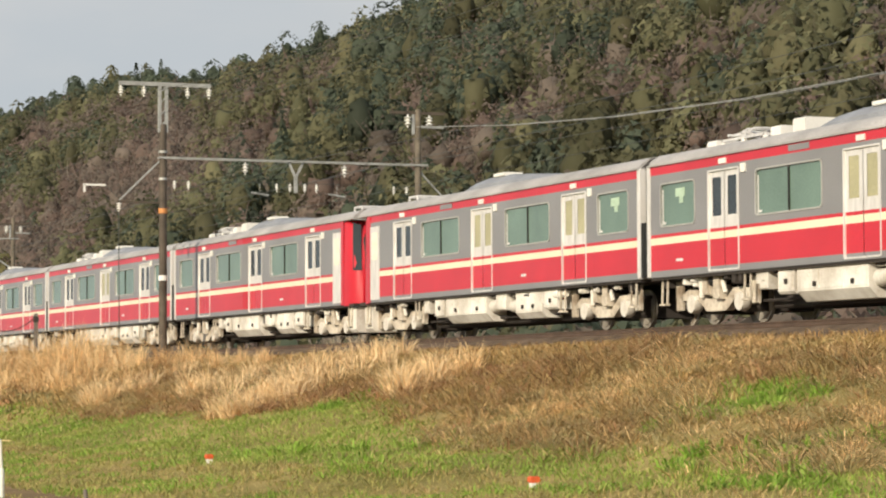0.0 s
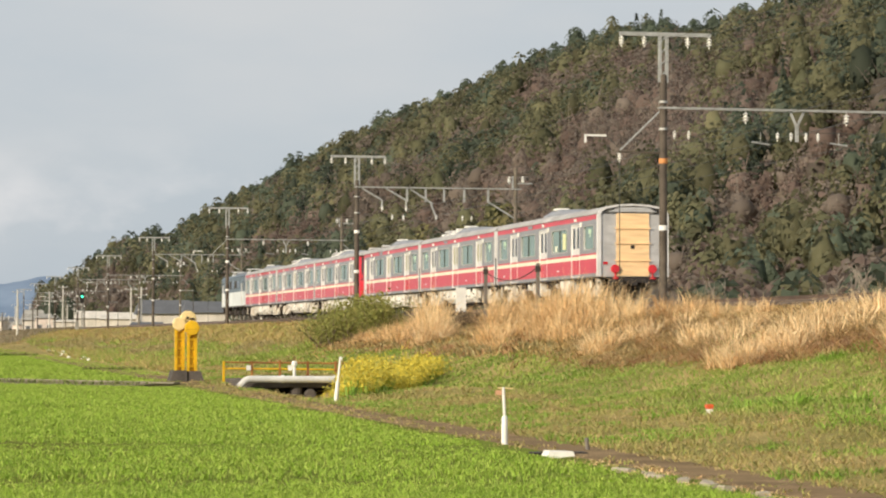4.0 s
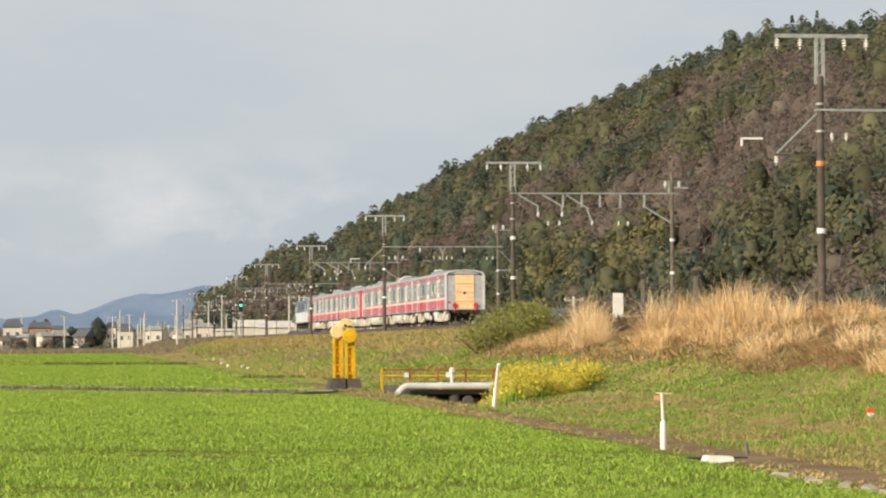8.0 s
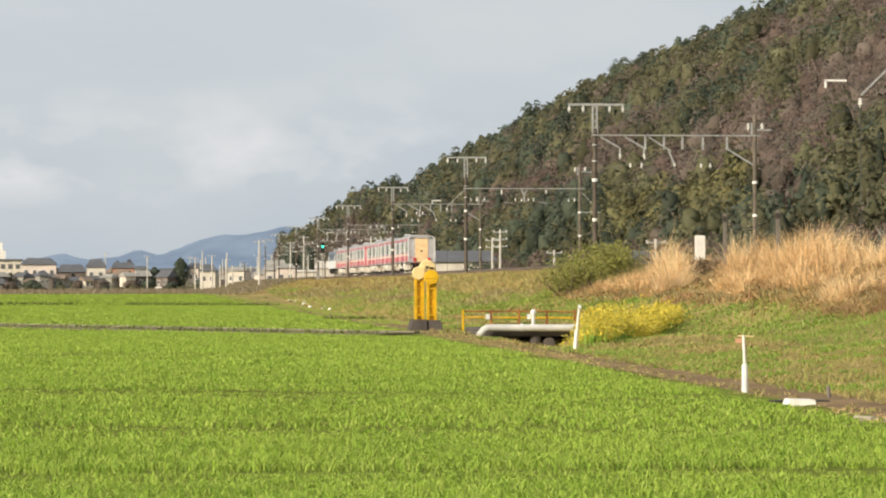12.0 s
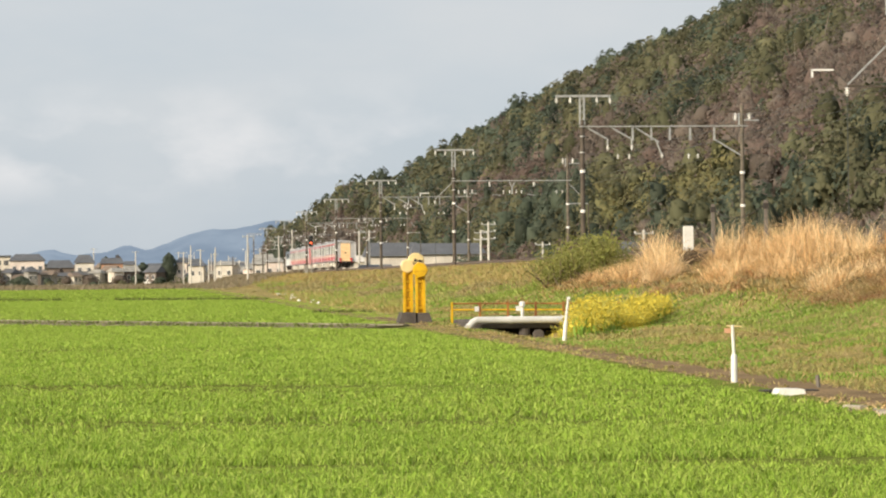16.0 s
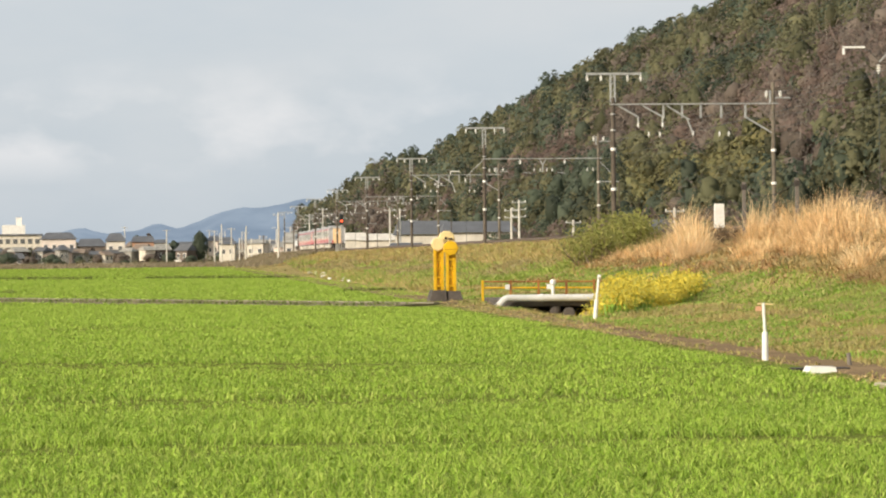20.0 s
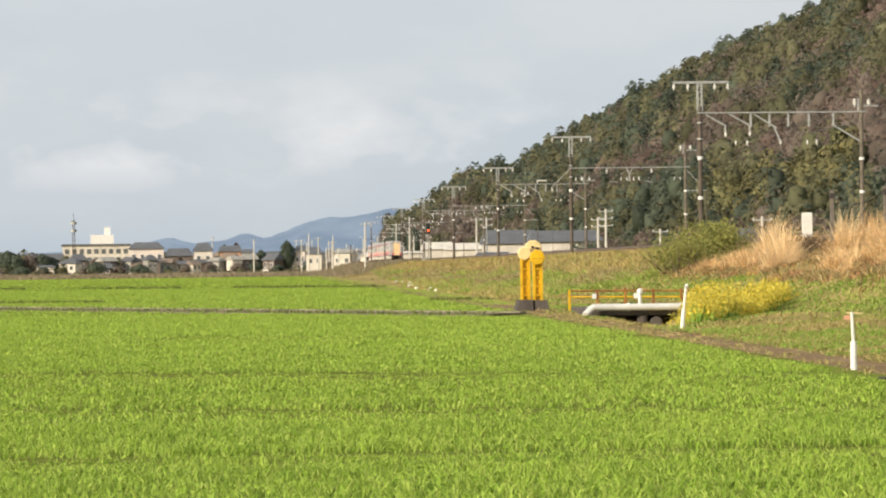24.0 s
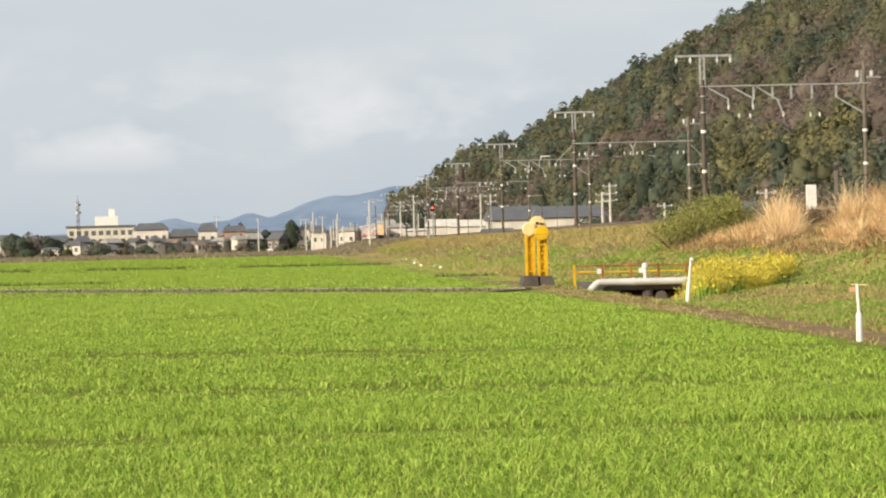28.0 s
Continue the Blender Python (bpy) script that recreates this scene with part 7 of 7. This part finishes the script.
# ---- the town beyond the field ----
def town():
    house(-2.47, 750, 9.6, 8, 7.2, 9.0, M_PINK, M_SHEDROOF, "two-storey house with pinkish wall and dark roof", 0.4, 0.15, 4, (0.62,), low=3.6)
    house(-1.78, 780, 8.4, 9, 5.2, 7.4, M_TIMBER, M_SHEDROOF, "dark timber house with tiled roof", 0.4, 0.15, 3, (0.4,))
    house(-1.25, 745, 5.2, 7, 6.4, 8.6, M_WALL, M_SHEDROOF, "cream house with grey hipped roof", 0.4, 0.2, 2, (0.6,), low=3.0)
    house(-0.66, 760, 6.2, 8, 6.2, 7.8, M_TERRA, M_SHEDROOF, "orange-walled house with low gabled roof", 0.4, 0.05, 2, (0.65,), low=3.4)
    house(-0.28, 790, 3.6, 6, 6.0, 7.0, M_WALL, M_SHEDROOF, "small white house among trees", 0.4, 0.1, 1, (0.6,))
    house(-3.15, 800, 10, 9, 2.9, 4.4, M_WALL, M_SHEDROOF, "white house with brown roof in the town", 0.4, 0.1, 4, (0.5,))
    house(-3.75, 790, 9, 9, 3.0, 4.6, M_PINK, M_SHEDROOF, "pale house with dark roof in the town", 0.4, 0.12, 3, (0.4,))
    house(-4.55, 770, 8.8, 10, 4.4, 6.2, M_TIMBER, M_SHEDROOF, "dark shed at the town's edge", 0.4, 0.05, 2, (0.4,))
    house(-5.6, 800, 9, 10, 5.4, 7.0, M_WALL, M_SHEDROOF, "white house behind trees at the town's edge", 0.4, 0.1, 3, (0.5,))
    house(0.28, 810, 6, 8, 4.4, 6.4, M_TIMBER, M_SHEDROOF, "dark house beside a cypress", 0.4, 0.1, 2, (0.5,))
    house(1.05, 830, 8, 8, 5.6, 7.8, M_PINK, M_SHEDROOF, "pale house beside the railway line", 0.4, 0.1, 3, (0.5,))
    house(1.62, 900, 7, 8, 5.2, 7.4, M_TIMBER, M_SHEDROOF, "grey house beside the railway line", 0.4, 0.1, 2, (0.5,))
    house(2.05, 840, 5, 8, 4.8, 6.6, M_WALL, M_SHEDROOF, "small white house beside the railway line", 0.4, 0.1, 2, (0.5,))
    x, y = ride(-3.55, 1150)
    t = thing("apartment_block", "long cream apartment block with a white tower behind", "apartment block", Matrix.Translation((x, y, 0)) @ Matrix.Rotation(radians(3.5), 4, "Z"))
    part("wall", Form().box(-14.5, 14.5, 0, 12, -1, 12.2), M_WALL, t)
    part("roof", Form().box(-15, 15, -0.5, 12.5, 12.2, 13.0), M_SHEDROOF, t)
    for r in range(3):
        for k in range(9):
            cx = -12.6 + k * 3.15
            part("window", Form().box(cx - 0.9, cx + 0.9, -0.15, 0.0, 1.6 + r * 3.6, 3.6 + r * 3.6), M_GLASS, t)
    part("tower", Form().box(-2.5, 7.6, 20, 32, -1, 17.2), M_WHITE, t, "bright white tower block")
    part("stair_head", Form().box(3.6, 6.2, 22, 28, 17.2, 20.6), M_WHITE, t)
    x, y = ride(-4.03, 900)
    m = thing("radio_mast", "steel radio mast with antenna platforms", "mast", (x, y, 0))
    f = Form()
    for a in range(4):
        dx, dy = 0.5 * (1 if a % 2 else -1), 0.5 * (1 if a > 1 else -1)
        f.rod((dx, dy, -0.5), (dx * 0.6, dy * 0.6, 18.6), 0.10, n=5)
    for k in range(9):
        f.rod((-0.45, -0.45, 1 + k * 2), (0.45, -0.45, 3 + k * 2), 0.05, n=4).rod((0.45, -0.45, 1 + k * 2), (-0.45, -0.45, 3 + k * 2), 0.05, n=4)
    part("lattice", f, M_POST, m)
    for z in (14.6, 17.2):
        part("platform", Form().lathe((0, 0, z), [(1.0, 0), (1.0, 0.9)], 10), M_GALV, m)
    part("whip", Form().rod((0, 0, 18.5), (0, 0, 21), 0.06), M_POST, m)
    for az, d in ((-4.45, 765), (0.03, 735), (-1.9, 740), (-3.45, 760), (-5.0, 770)):
        x, y = ride(az, d)
        v = thing("parked_van", "small white van parked at the town's edge", "van", Matrix.Translation((x, y, 0.25)) @ Matrix.Rotation(-radians(az), 4, "Z"), "parked vans")
        part("body", Form().prism([(-1.7, 0.35), (1.6, 0.35), (1.7, 0.9), (1.2, 1.0), (0.9, 1.6), (-1.6, 1.6), (-1.7, 0.9)], 0, 1.5), M_WHITE, v)
        part("side_window", Form().box(-1.3, 0.8, -0.02, 0.0, 1.05, 1.45), M_GLASS, v)
        for wx in (-1.05, 1.05):
            part("wheel", Form().lathe((wx, 0.05, 0.28), [(0.28, -0.1), (0.28, 0.1)], 12, "y"), M_BLACK, v)


    rng = random.Random(17)
    walls = [(M_WALL, "white"), (M_PINK, "pale"), (M_TIMBER, "dark timber"), (M_CONC, "grey"), (M_WALL, "cream")]
    for k in range(34):
        az = -6.3 + k * 0.262 + rng.uniform(-0.1, 0.1)
        m, word = walls[rng.randrange(5)]
        w = rng.uniform(4.5, 8)
        q = 0.55 if -4.8 < az < -2.5 else 1.0
        house(az, rng.uniform(830, 1000), w, 8, rng.uniform(3.4, 5.4) * q, rng.uniform(5.2, 7.6) * q, m, M_SHEDROOF if rng.random() < 0.75 else M_ROOFTILE, word + " house with tiled roof among the town's houses", 0.4, rng.uniform(0.05, 0.25), 2 + k % 2, (0.5,), turn=rng.uniform(-30, 30))
    for k in range(6):
        az = -6.0 + k * 1.4 + rng.uniform(-0.2, 0.2)
        house(az, rng.uniform(725, 745), rng.uniform(2.5, 5), 3, rng.uniform(1.8, 2.6), rng.uniform(2.6, 3.4), walls[k % 5][0], M_SHEDROOF, "low " + walls[k % 5][1] + " shed at the town's edge", 0.3, 0.1, 1, (0.3,), name="shed", turn=rng.uniform(-15, 15))
    g = np.random.default_rng(44)
    n = 260
    a = np.radians(-7 + g.random(n) * 9.6)
    d = 715 + g.random(n) * 60
    v, f, i = crowns(np.sin(a) * d, np.cos(a) * d, np.full(n, 0.1), 0.6 + 1.1 * g.random(n), 0.9 + 1.6 * g.random(n) ** 2, np.zeros(n), np.where(g.random(n) < 0.5, 1, np.where(g.random(n) < 0.5, 2, 0)), g, 36, 0.3)
    tagged(new("hedges", mass("hedges", v, f, WOOD, i)), "hedges and brown bushes along the town's edge", "hedge", kind="stuff")


town()


def trackside():
    """Pale low buildings and slender poles crowded along the far railway line."""
    rng = random.Random(61)
    for k in range(24):
        az = 0.75 + k * 0.105 + rng.uniform(-0.05, 0.05)
        m, word = ((M_WALL, "cream"), (M_PINK, "pale"), (M_CONC, "grey"))[rng.randrange(3)]
        e = rng.uniform(3.2, 6.2)
        house(az, rng.uniform(660, 900), rng.uniform(2.8, 6.0), 7, e, e + rng.uniform(0.8, 2.0), m, rng.choice((M_SHEDROOF, M_CONC, M_ROOFTILE)), word + " low building beside the far railway line", 0.4, rng.uniform(0, 0.2), 2, (0.5,), turn=rng.uniform(-20, 20))
    for k in range(26):
        az = 0.7 + k * 0.115 + rng.uniform(-0.05, 0.05)
        utility_pole(az, rng.uniform(620, 900), rng.uniform(6.0, 10.5), rng.randrange(2), M_CONC, 0.3)
    g = np.random.default_rng(62)
    n = 18000
    y = 480 + 245 * g.random(n)
    x = -y * 0.14 + g.random(n) * (y * 0.14 + 23)
    v, f = blades(np.stack([x, y, ground_z(x, y)], 1), (0.25 + 0.45 * g.random(n)) * np.interp(y, [480, 725], [0.7, 1.5]), np.full(n, 0.32), np.full(n, 0.8), g, 1)
    m = 9000
    y2 = 395 + 330 * g.random(m)
    x2 = 9.5 + np.clip((y2 - 185) * 0.03, 0, 8) * g.random(m) + 15 * g.random(m)
    v2, f2 = blades(np.stack([x2, y2, ground_z(x2, y2)], 1), 0.25 + 0.35 * g.random(m), np.full(m, 0.26), np.full(m, 0.9), g, 1)
    f, v = np.concatenate([f, f2 + len(v)]), np.concatenate([v, v2])
    tagged(new("dry_grass", mass("dry_grass", v, f, [foliage("fallow grass", (0.24, 0.195, 0.135), (0.28, 0.23, 0.165), (0.20, 0.19, 0.115), patch=0.03, trans=0.2, isl=0.25)])), "brown withered grass on fallow plots before the town", "grass", kind="stuff")


trackside()


def front_row():
    """Small houses before the larger ones."""
    rng = random.Random(19)
    for k in range(15):
        az = -4.2 + k * 0.31 + rng.uniform(-0.07, 0.07)
        m, word = ((M_WALL, "white"), (M_CONC, "grey"), (M_TIMBER, "brown timber"), (M_TIMBER, "dark timber"))[rng.randrange(4)]
        e = rng.uniform(2.2, 4.2)
        house(az, rng.uniform(728, 745), rng.uniform(2.6, 5.0), 4, e, e + rng.uniform(0.9, 1.8), m, rng.choice((M_SHEDROOF, M_ROOFTILE, M_CONC)), "small " + word + " house at the town's edge", 0.4, rng.choice((0.0, 0.02, 0.2)), 2, (0.45,), turn=rng.uniform(-50, 50))


front_row()


def garden_tree(az, dist, h, r, cone, mi, label, seed, num):
    rng = np.random.default_rng(seed)
    x, y = ride(az, dist)
    t = thing("town_tree", label, "tree", (x, y, 0.2))
    part("trunk", Form().rod((0, 0, -0.5), (0, 0, h * 0.6), 0.22, 0.08, 7), M_STEM, t)
    one = np.zeros(1)
    v, f, _ = crowns(one, one, one + 0.2, one + r, one + h, one + cone, np.array([mi]), rng, num, 0.2)
    v2, f2, _ = lumps(one, one, one + h * 0.56, one + r * 0.8, one + h * 0.42, one + cone, np.array([mi]), rng)
    part("crown", mass("crown", np.concatenate([v, v2]), np.concatenate([f, f2 + len(v)]), [WOOD[mi]]), None, t)


garden_tree(0.57, 740, 8.6, 2.4, 0, 0, "dark pointed cypress beside the houses", 91, 420)
for k_, (az_, d_, h_, r_) in enumerate(((-5.45, 745, 6.6, 3.4), (-5.25, 740, 5.6, 2.6), (-5.1, 745, 7.2, 2.2), (-4.92, 742, 6.2, 3.0), (-4.7, 742, 5.8, 3.0), (-4.5, 744, 4.8, 2.6), (-4.2, 765, 5.4, 2.2), (-0.55, 800, 9.0, 2.2), (-0.8, 800, 8.4, 2.0), (0.0, 770, 6.4, 2.0), (-2.12, 770, 6.6, 1.6),
                                        (-2.9, 770, 5.0, 2.0), (-3.2, 770, 4.2, 2.0), (-1.5, 770, 4.0, 1.6), (0.9, 760, 4.4, 1.6), (1.3, 760, 4.0, 2.0), (2.95, 700, 12.5, 3.0), (3.35, 760, 12, 3.5), (2.75, 820, 10, 3.0), (1.8, 800, 5, 2.0))):
    garden_tree(az_, d_, h_, r_, 0, (0, 0, 1, 2)[k_ % 4] if az_ < 2.5 else 0, "round dark evergreen tree in the town" if k_ % 4 < 2 else "small tree in the town", 100 + k_, 150)

garden = random.Random(77)
for k_ in range(44):
    dense = k_ % 3 == 0
    garden_tree(-5.2 + k_ * 0.172 + garden.uniform(-0.12, 0.12), garden.uniform(722, 728) if dense else garden.uniform(748, 800), garden.uniform(1.8, 3.4) if dense else garden.uniform(3.0, 5.2), garden.uniform(1.3, 2.8), 0, garden.choice((0, 0, 1, 2)),
                "low dark garden shrub before the houses" if dense else "small garden tree among the houses", 300 + k_, 110)


# ---- distant mountains ----
def mountains():
    m = bpy.data.materials.new("mountain with blue haze glow")
    m.use_nodes = True
    b = m.node_tree.nodes["Principled BSDF"]
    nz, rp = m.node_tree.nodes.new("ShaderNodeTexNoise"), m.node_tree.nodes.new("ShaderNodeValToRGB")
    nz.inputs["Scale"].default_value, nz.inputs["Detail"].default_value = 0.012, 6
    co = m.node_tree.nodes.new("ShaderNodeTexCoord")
    # the blue air haze is put into the colour, which glows by itself
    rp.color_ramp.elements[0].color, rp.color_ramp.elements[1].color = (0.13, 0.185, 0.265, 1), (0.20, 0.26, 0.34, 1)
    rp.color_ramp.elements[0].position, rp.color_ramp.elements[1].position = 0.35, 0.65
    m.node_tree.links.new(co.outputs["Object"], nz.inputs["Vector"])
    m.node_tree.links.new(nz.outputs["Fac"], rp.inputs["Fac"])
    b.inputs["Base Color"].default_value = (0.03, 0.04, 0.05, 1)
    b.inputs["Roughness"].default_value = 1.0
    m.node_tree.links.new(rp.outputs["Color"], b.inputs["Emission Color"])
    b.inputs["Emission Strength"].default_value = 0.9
    az = np.linspace(-14, 12, 160)
    el = np.interp(az, [-14, -8, -4, -2.7, -1.94, -1.5, -0.85, -0.35, 0.14, 1.0, 1.5, 2.0, 2.75, 3.3, 4.5, 7, 12], [0.25, 0.3, 0.42, 0.56, 0.70, 0.56, 0.60, 0.77, 0.65, 1.0, 1.1, 1.1, 1.27, 1.25, 1.0, 0.9, 0.6])
    el = el + 0.018 * fbm(az * 0, az, 0.35, 81) + 0.01 * fbm(az * 0, az, 0.09, 82)
    f = Form()
    rows = []
    for k, (d, s) in enumerate(((4000, 0.0), (4150, 0.55), (4300, 1.0), (4600, 0.0))):
        for a, e in zip(az, el):
            x, y = ride(a, d)
            f.v.append((x, y, -2 + s * (4300 * math.tan(radians(e)) + 3.5) + (6 * noise.noise((a * 3, k, 0)) if 0 < s < 1 else 0)))
    n = len(az)
    f.f = [(r * n + i, r * n + i + 1, (r + 1) * n + i + 1, (r + 1) * n + i) for r in range(3) for i in range(n - 1)]
    f.m = [0] * len(f.f)
    single("distant_mountains", f, m, "wooded mountains far away, blue haze put into their colour", "mountains", kind="structure", smooth=True)


mountains()


# ---- brush at the foot of the hill, behind the railway ----
def brush():
    rng = np.random.default_rng(33)
    n = 900
    y = 60 + rng.random(n) ** 1.3 * 420
    x = 44 + rng.random(n) * 26 + np.clip((y - 250) * 0.02, 0, 5)
    z = np.full(n, 0.4)
    kind = fbm(x, y, 18, 34) + 0.4 * rng.normal(0, 1, n)
    mat = np.where(kind > 0.25, 0, np.where(kind > -0.05, 1, np.where(rng.random(n) < 0.6, 2, 3)))
    rad = 1.1 + 1.1 * rng.random(n)
    hgt = (2.2 + 2.6 * rng.random(n)) * np.where(x > 58, 1.5, 1.0)
    v, f, i = crowns(x, y, z, rad, hgt, np.zeros(n), mat, rng, 100, 0.19)
    return tagged(new("brush", mass("brush", v, f, WOOD, i)), "brown and green brush at the hill's foot", "brush", kind="stuff")


brush()


def bare_tree(x, y, h, seed):
    rng = random.Random(seed)
    t = thing("bare_tree", "leafless pale-barked tree behind the railway", "tree", (x, y, 0.5), "bare trees")
    tr = Form()
    top = Vector((rng.uniform(-0.4, 0.4), rng.uniform(-0.4, 0.4), h * 0.55))
    tr.rod((0, 0, -0.3), top, 0.13, 0.07, 7)
    for k in range(11):
        s = Vector((0, 0, 0)).lerp(top, rng.uniform(0.3, 1.0))
        a = rng.uniform(0, 6.28)
        e = s + Vector((math.cos(a) * h * 0.2, math.sin(a) * h * 0.2, h * rng.uniform(0.22, 0.45)))
        br = Form().rod(s, e, 0.05, 0.02, 5)
        for q in range(4):
            s2 = s.lerp(e, rng.uniform(0.4, 1.0))
            b = rng.uniform(0, 6.28)
            br.rod(s2, s2 + Vector((math.cos(b) * h * 0.09, math.sin(b) * h * 0.09, h * rng.uniform(0.06, 0.16))), 0.02, 0.008, 4)
        part("limb", br, WOOD[5], t)
    part("trunk", tr, WOOD[5], t)


for k_, (az_, d_, h_) in enumerate(((20.4, 118, 4.6), (20.9, 121, 5.0), (21.2, 116, 4.2), (19.9, 130, 4.4), (22.6, 112, 4.0), (17.6, 140, 4.6), (16.2, 150, 5.2), (14.6, 160, 5.0))):
    bare_tree(*ride(az_, d_), h_, 200 + k_)


motions()
